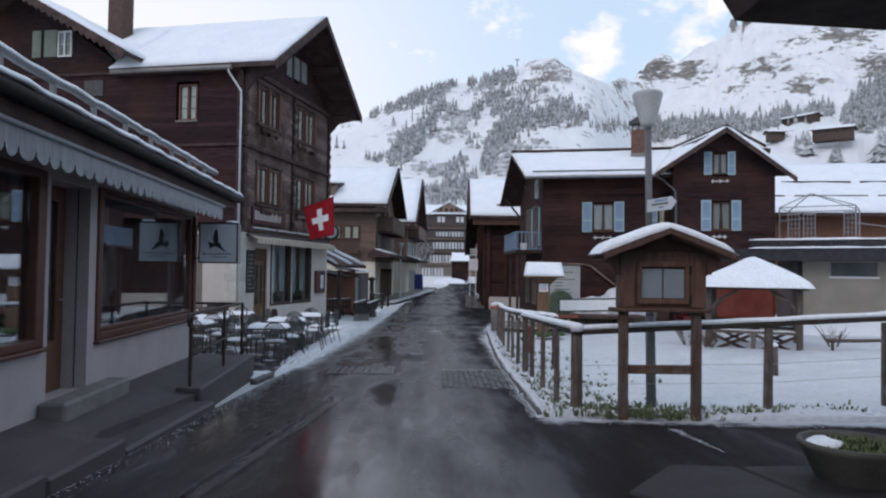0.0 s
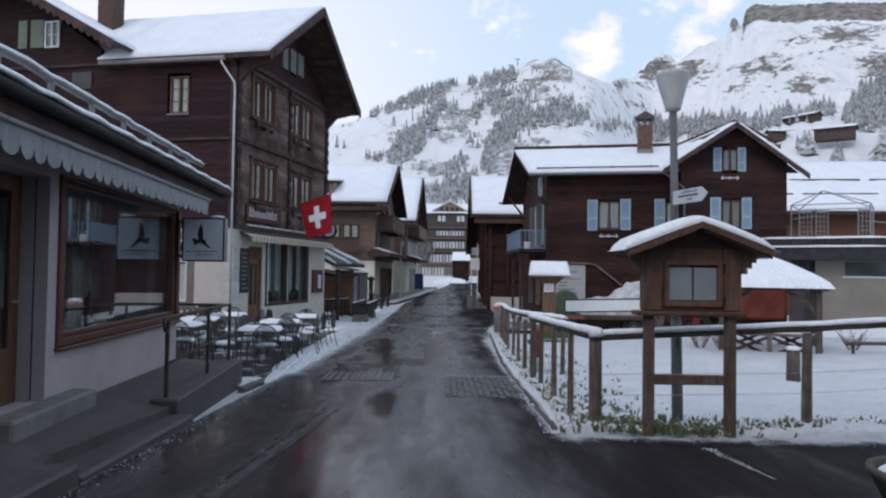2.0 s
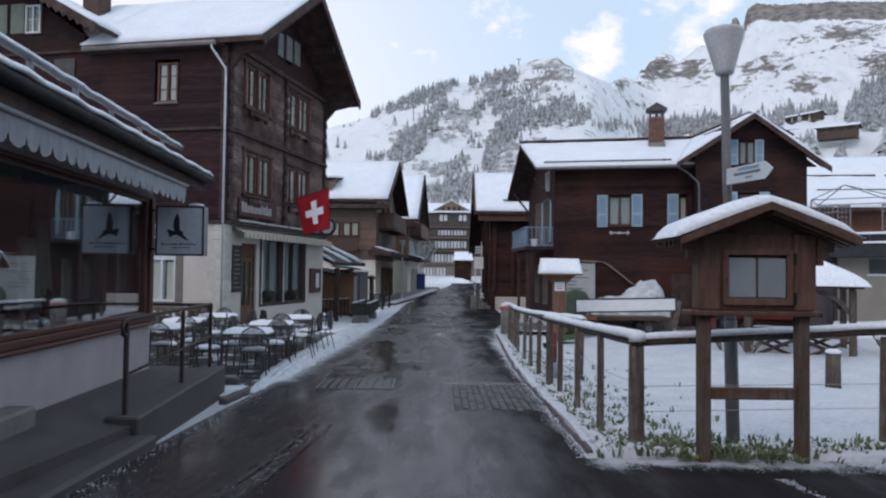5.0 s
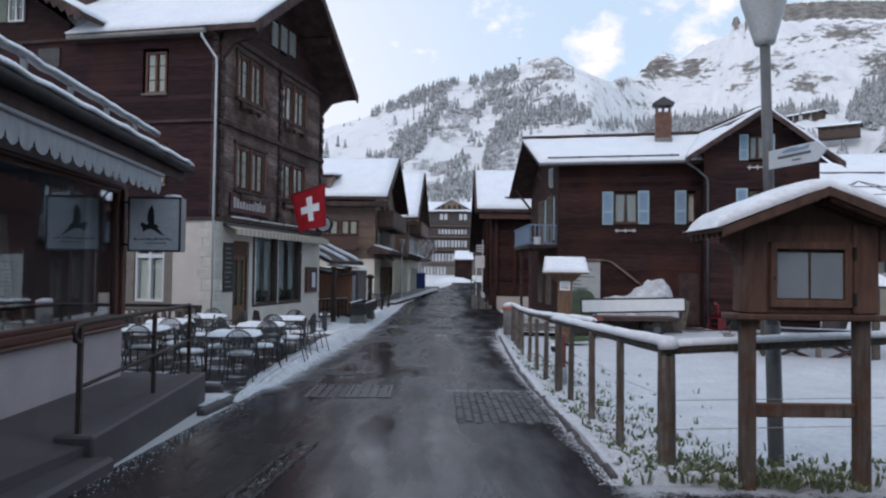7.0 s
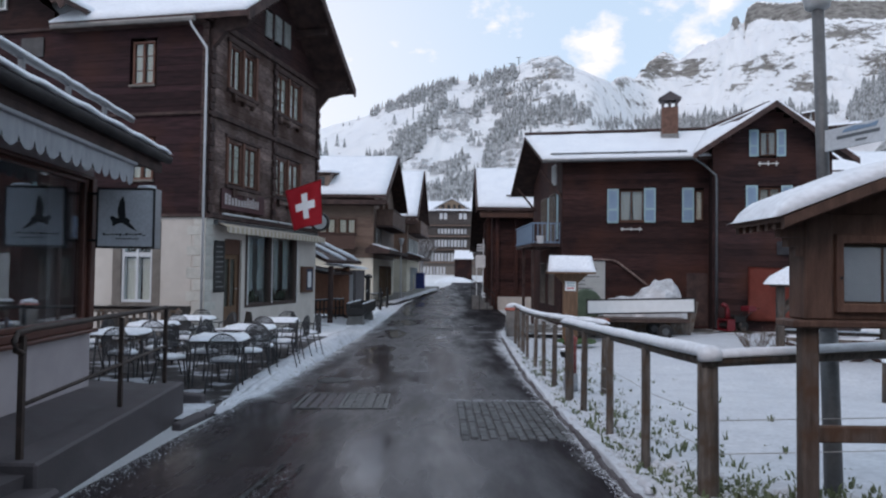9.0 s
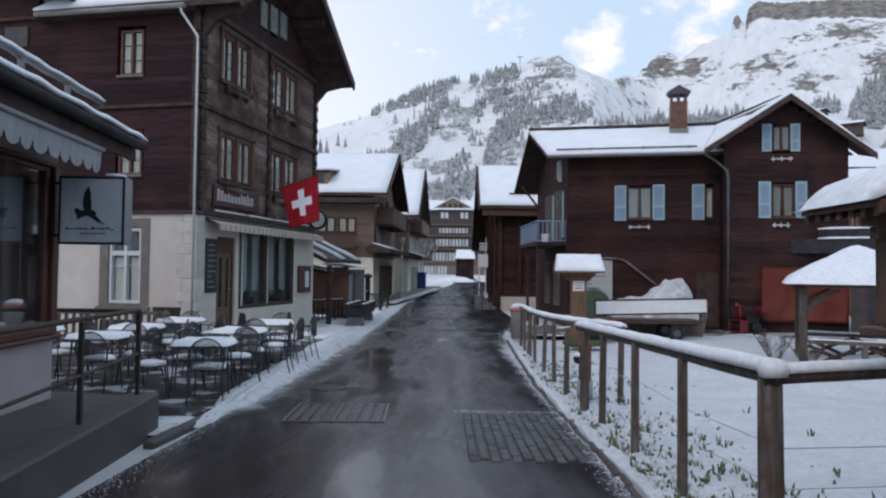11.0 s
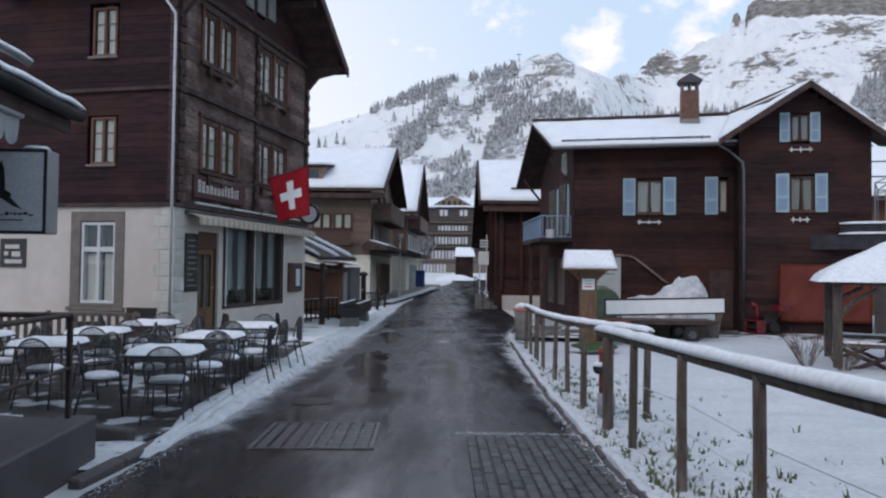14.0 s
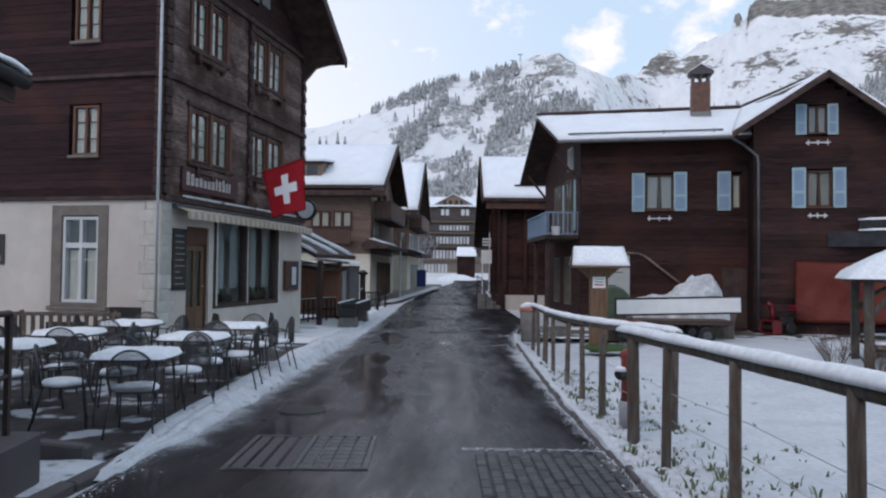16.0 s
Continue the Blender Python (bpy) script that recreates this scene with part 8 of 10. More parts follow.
# dark lower door, pale notice wall, stair rail on the front
bm = bmesh.new()
box(bm, 0.35, 1.75, -0.05, -0.006, -0.3, 1.95)
part("pale_panel", bm, surf("grey_white_panel", (0.34, 0.35, 0.34), (0.42, 0.43, 0.42), 2, 0.7), house, "grey-white notice panel with faint lines")
for k in range(7):
    bm = bmesh.new()
    box(bm, 0.55, 0.75 + 0.8 * random.Random(k).random(), -0.056, -0.052, 1.6 - 0.16 * k, 1.64 - 0.16 * k)
    part("text_bar", bm, TIN, house)
bm = bmesh.new()
tube(bm, [(0.3, -0.12, 2.05), (2.0, -0.12, 2.0), (2.25, -0.12, 1.92), (3.6, -0.12, 0.85)], 0.045, 6)
part("stair_rail", bm, LOG_GREY, house)
bm = bmesh.new()
box(bm, 4.95, 5.75, -0.012, -0.004, -0.6, 1.5)
part("cellar_door", bm, BEAM, house, "dark plank cellar door")
bm = bmesh.new()


def tarp(u, v):
    return (7.05 + 2.95 * u, GY - 0.15 - 0.05 * math.sin(u * 9 + v * 3) * (1 - 0.6 * v) - 0.035 * math.sin(v * 8 + u * 4) - 0.02 * math.sin(u * 23 - v * 9), -0.28 + 2.05 * v - 0.05 * math.sin(math.pi * u) * v)


sheet(bm, 26, 16, tarp)
bmesh.ops.solidify(bm, geom=bm.faces[:], thickness=0.006)
part("tarpaulin", bm, surf("orange_tarp", (0.25, 0.050, 0.033), (0.33, 0.072, 0.048), 2, 0.55, bump=0.3, fine=12), house, "orange tarpaulin hung on the wall", smooth=True)

# ---- flat-roofed wing with a roof terrace ----
wing = thing("flat_wing", pose(13.2, 30.95, 0, 0, 0, -33), "beige low building with a dark grey flat roof and roof terrace", "building")
bm = bmesh.new()
holed(bm, 1.97, 16.0, -0.8, 2.226, 0.3, [(3.03, 4.7, 1.60, 2.18), (6.2, 7.9, 1.60, 2.18)], pose(0, 0.7, 0))
part("wall", bm, PLASTER_YEL, wing, "beige plastered wall with damp stains")
bm = bmesh.new()
box(bm, 1.97, 2.2, 1.003, 7.0, -0.8, 2.226)
box(bm, 2.203, 16.0, 6.8, 7.0, -0.8, 2.226)
part("wall", bm, PLASTER_YEL, wing)
for x0, x1 in ((3.03, 4.7), (6.2, 7.9)):
    bm = bmesh.new()
    box(bm, x0, x1, 0.84, 0.86, 1.60, 2.18)
    wn_ = part("window", bm, bpy.data.materials.get("dim_window") or surf("dim_window", (0.05, 0.058, 0.062), (0.10, 0.11, 0.115), 1, 0.08, bump=0), wing, "long grey window")
    bm = bmesh.new()
    box(bm, x0 - 0.06, x1 + 0.06, 0.64, 0.697, 1.52, 1.596)
    part("sill", bm, OFFWHITE, wn_)
slate = surf("slate_fascia", (0.030, 0.030, 0.034), (0.055, 0.055, 0.060), 4, 0.85, spec=0.15, bump=0.1, fine=60, piece=0.15)
bm = bmesh.new()
box(bm, -0.9, 16.0, -0.02, 0.55, 2.23, 2.74)
part("fascia", bm, slate, wing, "dark grey metal fascia")
bm = bmesh.new()
box(bm, 1.0, 16.0, 0.553, 7.0, 2.23, 2.74)
part("roof_slab", bm, slate, wing)
for k in range(20):
    bm = bmesh.new()
    x = 0.02 + k * 0.62
    box(bm, x, x + 0.58, 0.03, 0.10, 2.79, 3.07)
    part("parapet_panel", bm, slate, wing)
bm = bmesh.new()
box(bm, 0.0, 16.0, 0.11, 0.45, 2.744, 3.09)
part("parapet", bm, CONCRETE_DK, wing)
for z, y0 in ((2.744, -0.09), (3.094, -0.02)):
    bm = bmesh.new()
    snow_slab(bm, [(-0.02, y0, z), (16.0, y0, z), (16.0, y0 + 0.12, z), (-0.02, y0 + 0.12, z)], 0.07, 40, 2)
    part("fascia_snow", bm, SNOW, wing, smooth=True)
bm = bmesh.new()
snow_slab(bm, [(1.0, 0.46, 2.744), (16, 0.46, 2.744), (16, 7.0, 2.744), (1.0, 7.0, 2.744)], 0.38, 24, 10)
part("roof_snow", bm, SNOW, wing, smooth=True)
bm = bmesh.new()
box(bm, 1.60, 1.82, 0.5, 0.72, -0.8, 2.226)
part("pillar", bm, slate, wing)
# dark panel stands in for the shade inside the open garage
bm = bmesh.new()
box(bm, 0.96, 1.96, 0.9, 0.98, -0.8, 2.226)
part("garage_door", bm, CONCRETE_DK, wing)
perg = thing("pergola_frame", wing.matrix_basis @ pose(0.78, 1.5, 3.05), "white metal pergola frame on the roof terrace", "pergola")
pg = surf("pale_metal", (0.20, 0.205, 0.215), (0.28, 0.285, 0.295), 4, 0.5, bump=0.02)
for x in (0.2, 3.12):
    for y in (0.0, 2.6):
        bm = bmesh.new()
        box(bm, x - 0.028, x + 0.028, y - 0.028, y + 0.028, 0, 1.55)
        part("upright", bm, pg, perg)
for a, b in (((0.2, 0, 1.55), (3.12, 0, 1.55)), ((0.2, 2.6, 1.55), (3.12, 2.6, 1.55)), ((0.2, 0, 1.55), (0.2, 2.6, 1.55)), ((3.12, 0, 1.55), (3.12, 2.6, 1.55)), ((0.2, 0, 1.55), (1.3, 1.3, 2.25)), ((3.12, 0, 1.55), (1.3, 1.3, 2.25)), ((0.2, 2.6, 1.55), (1.3, 1.3, 2.25)), ((3.12, 2.6, 1.55), (1.3, 1.3, 2.25)), ((0.2, 0, 0.95), (1.2, 0, 1.05)), ((3.12, 0, 0.8), (6.2, 0, 0.3)), ((0.2, 0, 1.2), (1.2, 0, 1.3))):
    bm = bmesh.new()
    rod(bm, a, b, 0.022, n=6)
    part("bar", bm, pg, perg)
for x in (0.5, 1.12, 2.66):
    bm = bmesh.new()
    holes = [(x + 0.035 + 0.145 * i, x + 0.160 + 0.145 * i, 0.03 + 0.2 * j, 0.21 + 0.2 * j) for i in range(3) for j in range(6)]
    holed(bm, x, x + 0.48, 0.0, 1.3, 0.04, holes, pose(0, 0.1, 0))
    part("trellis", bm, pg, perg)
# snow thrown up along the beige wall
bm = bmesh.new()


def bank(u, v):
    x, y = 1.9 + 13.5 * u, 0.66 - 3.6 * v
    h = (0.35 + 0.5 * smooth(2, 7, x)) * (1 - smooth(0.05, 1.0, v)) * (1 + 0.3 * noise.noise(Vector((x * 0.7, y * 0.7, 4))))
    return (x, y, -0.72 + h + 0.10 * (1 - v))


sheet(bm, 44, 12, bank)
whole("snow_bank", bm, SNOW, "bank of cleared snow along the beige wall", "snow bank", m=wing.matrix_basis.copy(), smooth=True)
# snowy roof of the big barn behind
bb = thing("long_barn", pose(16.5, 46, 0, 0, 0, -8), "long barn with russet boards under a wide snowy roof", "barn")
bm = bmesh.new()
box(bm, -4.0, 30, 0, 8, -1, 5.75)
part("wall", bm, surf("russet_wall", (0.14, 0.055, 0.032), (0.20, 0.085, 0.05), 2, 0.75, stretch=(5, 5, 1)), bb)
q = [Vector((-5, -1.2, 5.5)), Vector((31, -1.2, 5.5)), Vector((31, 8, 9.8)), Vector((-5, 8, 9.8))]
bm = bmesh.new()
prism(bm, [p - Vector((0, 0, 0.2)) for p in q], (0, 0, 0.19))
part("roof", bm, BEAM, bb)
bm = bmesh.new()
snow_slab(bm, q, 0.2, 30, 12)
part("roof_snow", bm, SNOW, bb, smooth=True)
for y, z in ((1.0, 6.75), (3.6, 7.97)):
    for k in range(7):
        bm = bmesh.new()
        rod(bm, (-4 + k * 5.0, y, z), (-4 + k * 5 + 4.4, y, z), 0.07, n=6)
        part("snow_guard", bm, BEAM, bb)

# ---- things on the meadow ----
post = thing("info_stand", pose(3.62, 25.8, road_z(25.8) + 0.05, 0, 0, -6), "wooden information stand with a snowy pitched roof", "stand")
bm = bmesh.new()
box(bm, -0.22, 0.22, -0.14, 0.14, -0.1, 2.2)
part("body", bm, OAK, post, bevel=0.015)
for s in (-1, 1):
    bm = bmesh.new()
    prism(bm, [(s * 0.22, -0.1, 1.75), (s * 0.62, -0.1, 2.12), (s * 0.22, -0.1, 2.12)], (0, 0.2, 0))
    part("bracket", bm, OAK, post)
for s in (-1, 1):
    a, b = Vector((-0.62, 0.0, 2.55)), Vector((-0.70, s * 0.55, 2.08))
    c, d = Vector((0.70, s * 0.55, 2.08)), Vector((0.62, 0.0, 2.55))
    bm = bmesh.new()
    prism(bm, [a, b, c, d], (0, 0, -0.05))
    part("roof", bm, OAK, post)
    bm = bmesh.new()
    snow_slab(bm, [p + Vector((0, 0, 0.003)) for p in (a, b, c, d)], 0.07, 8, 10)
    part("roof_snow", bm, SNOW, post, smooth=True)
bm = bmesh.new()
box(bm, -0.16, 0.16, -0.156, -0.143, 1.52, 1.80)
lab = part("label", bm, WHITE, post, "white label with blue and red lines")
for k, c in enumerate((BLUE, BLUE, RED)):
    bm = bmesh.new()
    box(bm, -0.11, 0.11, -0.162, -0.158, 1.735 - 0.075 * k, 1.765 - 0.075 * k)
    part("line", bm, c, lab)
bm = bmesh.new()
turned(bm, [(0.62, 0.0), (0.60, 0.05), (0.4, 0.08), (0.05, 0.09)], 16)
lumpy(bm, 0.05, 6)
whole("grass_patch", bm, surf("wet_grass", (0.020, 0.050, 0.012), (0.05, 0.10, 0.03), 9, 0.8, bump=0.8, fine=60), "patch of green grass round the stand", "grass", m=pose(3.75, 25.6, road_z(25.6) + 0.06), kind="stuff")

# trailer with a long white board
tl = thing("trailer", pose(4.5, 27.6, -0.70), "small flat trailer with a long white side board", "trailer")
bm = bmesh.new()
holed(bm, 0.0, 3.5, 0, 0.44, 0.03, [], pose(0, 0, 0.82, 0, -1.6))
tb = part("side_board", bm, WHITE, tl, "long white board with a dark rim")
bm = bmesh.new()
holed(bm, -0.03, 3.53, -0.03, 0.47, 0.02, [(0.02, 3.48, 0.02, 0.42)], pose(0, -0.008, 0.82, 0, -1.6))
part("rim", bm, IRON, tb)
bm = bmesh.new()
box(bm, 0.0, 3.4, 0.2, 1.5, 0.55, 0.66)
part("bed", bm, surf("rusty_frame", (0.05, 0.030, 0.024), (0.10, 0.058, 0.045), 3, 0.7), tl)
bm = bmesh.new()
box(bm, -0.02, 0.75, 0.12, 0.195, 0.55, 0.68)
part("tail_board", bm, surf("orange_paint", (0.26, 0.075, 0.045), (0.34, 0.11, 0.065), 3, 0.6), tl)
for y in (0.15, 1.4):
    bm = bmesh.new()
    rod(bm, (2.6, y, 0.25), (2.6, y + 0.16, 0.25), 0.25, n=18)
    wh = part("wheel", bm, IRON, tl, smooth=False, bevel=0.03)
    bm = bmesh.new()
    rod(bm, (2.6, y - 0.01, 0.25), (2.6, y + 0.17, 0.25), 0.12, n=14)
    part("rim", bm, TIN, wh)
bm = bmesh.new()
rod(bm, (-0.6, 0.8, 0.5), (0.2, 0.8, 0.6), 0.05)
part("drawbar", bm, IRON, tl)
bm = bmesh.new()
box(bm, 0.3, 0.42, 0.7, 0.8, 0.0, 0.55)
part("prop", bm, IRON, tl)

# covered machine and the green drum behind the trailer
bm = bmesh.new()
N, M = 26, 12
rows_ = []
for i in range(N + 1):
    u = i / N
    h = 0.70 + 0.35 * u if u < 0.42 else (0.85 + 2.2 * (u - 0.42) if u < 0.70 else (1.46 + 0.2 * (u - 0.70) if u < 0.86 else max(0.3, 1.49 - 5.0 * (u - 0.86))))
    w = 0.55 + 0.15 * math.sin(u * 3.1)
    row = []
    for j in range(M + 1):
        a = math.pi * j / M
        q = 1 + 0.16 * noise.noise(Vector((u * 9, a * 3.0, 2)))
        row.append(bm.verts.new((2.9 * u, -w * math.cos(a) * q, h * math.sin(a) ** 0.7 * q * (1 if 0 < i < N else 0.6))))
    rows_.append(row)
for a, b in zip(rows_, rows_[1:]):
    for j in range(M):
        bm.faces.new((a[j], a[j + 1], b[j + 1], b[j]))
bm.faces.new(rows_[0])
bm.faces.new(rows_[-1][::-1])
whole("covered_machine", bm, surf("grey_sheet", (0.36, 0.37, 0.385), (0.66, 0.67, 0.69), 2.2, 0.35, bump=0.6, fine=9, dist=0.05), "machine wrapped in a pale grey plastic sheet", "machine", m=pose(5.35, 29.6, -0.2))
bm = bmesh.new()
box(bm, 0, 3.2, -0.5, 0.6, 0, 0.55)
whole("machine_bed", bm, POST, "weathered timber bed under the machine", "bed", m=pose(5.2, 29.6, -0.73), bevel=0.02)
bm = bmesh.new()
rod(bm, (0, 0, 0), (0, 0.35, 0), 0.55, n=24)
whole("green_drum", bm, surf("olive_paint", (0.045, 0.07, 0.045), (0.075, 0.105, 0.07), 4, 0.5), "olive green drum lying against the pallets", "drum", m=pose(4.75, 29.0, 0.35), bevel=0.05)
bm = bmesh.new()
box(bm, -0.3, 0.3, 0.0, 0.35, 0, 0.56)
whole("drum_block", bm, POST, "rough timber block under the drum", "block", m=pose(4.75, 29.0, -0.74))
# planks leaning on the wall
for k, (x, a) in enumerate(((8.7, 12), (8.95, 16))):
    bm = bmesh.new()
    box(bm, 0, 0.22, -0.02, 0.02, 0, 1.25)
    whole("loose_plank", bm, POST, "grey plank leaning by the wall", "plank", m=pose(x, 31.2, -0.72, -14, a), group="loose planks")
# strip of bare earth and boards along the house
bm = bmesh.new()
sheet(bm, 40, 8, lambda u, v: (2.3 + 13 * u, 29.2 + (5.0 - 2.2 * u) * v - 0.6 * u, -0.69 + 0.03 * noise.noise(Vector((u * 20, v * 6, 0)))))
whole("bare_ground", bm, surf("muddy_ground", (0.05, 0.045, 0.04), (0.12, 0.11, 0.10), 1.5, 0.6, bump=0.5, fine=20, spots=(1.2, 0.52, 0.6, (0.75, 0.77, 0.8))), "muddy ground with snow patches before the chalet", "ground", kind="structure", smooth=True)

# red snow blower
sb = thing("snow_blower", pose(10.75, 31.3, -0.68, 0, 0, -75), "red walk-behind snow blower by the house wall", "snow blower")
redp = surf("machine_red", (0.11, 0.008, 0.013), (0.165, 0.014, 0.019), 4, 0.35, bump=0.03)
bm = bmesh.new()
holed(bm, -0.32, 0.32, 0.0, 0.45, 0.35, [(-0.27, 0.27, 0.06, 0.40)], pose(0, -0.5, 0.02))
part("auger_housing", bm, redp, sb, bevel=0.02)
bm = bmesh.new()
rod(bm, (-0.27, -0.35, 0.22), (0.27, -0.35, 0.22), 0.10, n=10)
part("auger", bm, IRON, sb)
bm = bmesh.new()
tube(bm, [(0, -0.25, 0.45), (0, -0.25, 0.75), (0, -0.33, 0.95), (0, -0.48, 1.02)], 0.09, 10)
part("chute", bm, redp, sb, smooth=True)
bm = bmesh.new()
box(bm, -0.22, 0.22, -0.1, 0.4, 0.28, 0.62)
part("engine", bm, IRON, sb, bevel=0.05)
for x in (-0.3, 0.3):
    bm = bmesh.new()
    rod(bm, (x - 0.06, 0.2, 0.2), (x + 0.06, 0.2, 0.2), 0.2, n=16)
    part("wheel", bm, IRON, sb, bevel=0.02)
    bm = bmesh.new()
    tube(bm, [(x * 0.8, 0.3, 0.5), (x * 0.85, 0.75, 0.85), (x * 0.9, 0.95, 0.9)], 0.018, 6)
    part("handle", bm, IRON, sb)
bm = bmesh.new()
box(bm, 0.25, 0.72, 0.1, 0.45, 0.78, 0.98)
part("control_panel", bm, redp, sb, bevel=0.03)

# round-roofed shelter with snow
sh = thing("shelter", pose(9.55, 22.1, road_z(22.1) + 0.04, 0, 0, -24) @ Matrix.Diagonal((1.22, 1.22, 1.08, 1)), "open timber shelter with a hipped roof deep in snow", "shelter")
for x in (-1.0, 1.0):
    for y in (-1.0, 1.0):
        bm = bmesh.new()
        box(bm, x - 0.07, x + 0.07, y - 0.07, y + 0.07, -0.1, 1.58)
        part("post", bm, POST, sh, bevel=0.02)
        bm = bmesh.new()
        sx = 1 if x < 0 else -1
        tube(bm, [(x, y, 0.95), (x + sx * 0.25, y, 1.3), (x + sx * 0.6, y, 1.52)], 0.05, 6)
        part("brace", bm, POST, sh)
for y in (-1.0, 1.0):
    bm = bmesh.new()
    box(bm, -1.2, 1.2, y - 0.09, y + 0.09, 1.583, 1.70)
    part("beam", bm, POST, sh)
    bm = bmesh.new()
    box(bm, -0.92, 0.92, y - 0.035, y + 0.035, 0.40, 0.48)
    rl = part("rail", bm, POST, sh)
    bm = bmesh.new()
    snow_slab(bm, [(-0.92, y - 0.04, 0.482), (0.92, y - 0.04, 0.482), (0.92, y + 0.04, 0.482), (-0.92, y + 0.04, 0.482)], 0.035, 16, 2)
    part("rail_snow", bm, SNOW, rl, smooth=True)
    bm = bmesh.new()
    box(bm, -0.05, 0.05, y - 0.05, y + 0.05, -0.1, 0.396)
    part("short_post", bm, POST, sh)
    for x0, x1 in ((-0.92, -0.06), (0.06, 0.92)):
        bm = bmesh.new()
        tube(bm, [(x0, y - 0.06, -0.08), (x1, y - 0.06, 0.36)], 0.045, 6)
        part("cross_rail", bm, BEAM, sh)
        bm = bmesh.new()
        tube(bm, [(x0, y + 0.03, 0.36), (x1, y + 0.03, -0.08)], 0.045, 6)
        part("cross_rail", bm, BEAM, sh)
bm = bmesh.new()
apex = [(-0.2, 0, 2.28), (0.2, 0, 2.28)]
base = [(-1.28, -1.28, 1.64), (1.28, -1.28, 1.64), (1.28, 1.28, 1.64), (-1.28, 1.28, 1.64)]
vb = [bm.verts.new(p) for p in base]
va = [bm.verts.new(p) for p in apex]
bm.faces.new((vb[0], vb[1], va[1], va[0]))
bm.faces.new((vb[1], vb[2], va[1]))
bm.faces.new((vb[2], vb[3], va[0], va[1]))
bm.faces.new((vb[3], vb[0], va[0]))
bm.faces.new(vb[::-1])
part("roof", bm, POST, sh)
bm = bmesh.new()
N = 24
grid = {}
for i in range(N + 1):
    for j in range(N + 1):
        u, v = i / N * 2 - 1, j / N * 2 - 1
        r = max(abs(u), abs(v))
        e = math.sqrt(max(0, 1 - r ** 14))
        grid[i, j] = bm.verts.new((u * 1.32, v * 1.32, 1.65 + 0.80 * (1 - math.sqrt(r * r + 0.006)) + 0.12 * e * (1 + 0.25 * noise.noise(Vector((u * 2.5, v * 2.5, 9))))))
for i in range(N):
    for j in range(N):
        bm.faces.new((grid[i, j], grid[i + 1, j], grid[i + 1, j + 1], grid[i, j + 1]))
part("roof_snow", bm, SNOW, sh, "deep rounded snow on the roof", smooth=True)

# stump, hydrant, bin at the fence's end, bare shrub
st = thing("tree_stump", pose(7.70, 16.85, -0.80) @ Matrix.Scale(1.18, 4), "grey wooden stump with snow on top", "stump")
bm = bmesh.new()
turned(bm, [(0.125, -0.1), (0.12, 0.3), (0.115, 0.62)], 12)
part("trunk", bm, POST, st, smooth=True)
bm = bmesh.new()
turned(bm, [(0.12, 0.622), (0.125, 0.66), (0.09, 0.69), (0.01, 0.70)], 12)
part("snow_cap", bm, SNOW, st, smooth=True)
hy = thing("hydrant", pose(1.95, 16.2, road_z(16.2) - 0.01) @ Matrix.Diagonal((1.45, 1.45, 1.0, 1)), "red fire hydrant with snow on its outlet, behind the fence", "hydrant")
bm = bmesh.new()
turned(bm, [(0.085, -0.05), (0.085, 0.22), (0.075, 0.24)], 12)
part("base", bm, surf("pale_grey_paint", (0.24, 0.25, 0.265), (0.34, 0.35, 0.365), 4, 0.6), hy, "pale grey base", smooth=True)
bm = bmesh.new()
turned(bm, [(0.068, 0.243), (0.068, 0.74), (0.076, 0.76), (0.076, 0.82), (0.045, 0.86), (0.0, 0.87)], 12)
part("barrel", bm, surf("hydrant_red", (0.20, 0.032, 0.024), (0.28, 0.050, 0.038), 4, 0.5), hy, smooth=True)
bm = bmesh.new()
rod(bm, (-0.05, -0.03, 0.56), (-0.105, -0.05, 0.55), 0.055, n=10)
part("outlet", bm, IRON, hy)
bm = bmesh.new()
turned(bm, [(0.05, 0.605), (0.045, 0.645), (0.01, 0.66)], 10, -0.085, -0.045)
part("outlet_snow", bm, SNOW, hy, smooth=True)
bn = thing("litter_bin", pose(2.18, 28.4, road_z(28.4)), "pale grey concrete bin with a red rim and snow on top", "bin")
bm = bmesh.new()
turned(bm, [(0.24, 0.0), (0.25, 0.4), (0.27, 0.88)], 18)
part("bin_body", bm, CONCRETE, bn, smooth=True)
bm = bmesh.new()
turned(bm, [(0.29, 0.883), (0.30, 0.90), (0.30, 0.96), (0.28, 0.97)], 18)
part("rim", bm, surf("faded_red", (0.42, 0.12, 0.09), (0.52, 0.17, 0.13), 4, 0.6), bn, smooth=True)
bm = bmesh.new()
turned(bm, [(0.27, 0.973), (0.25, 1.06), (0.12, 1.12), (0.01, 1.13)], 14)
lumpy(bm, 0.04, 6)
part("snow_cap", bm, SNOW, bn, smooth=True)
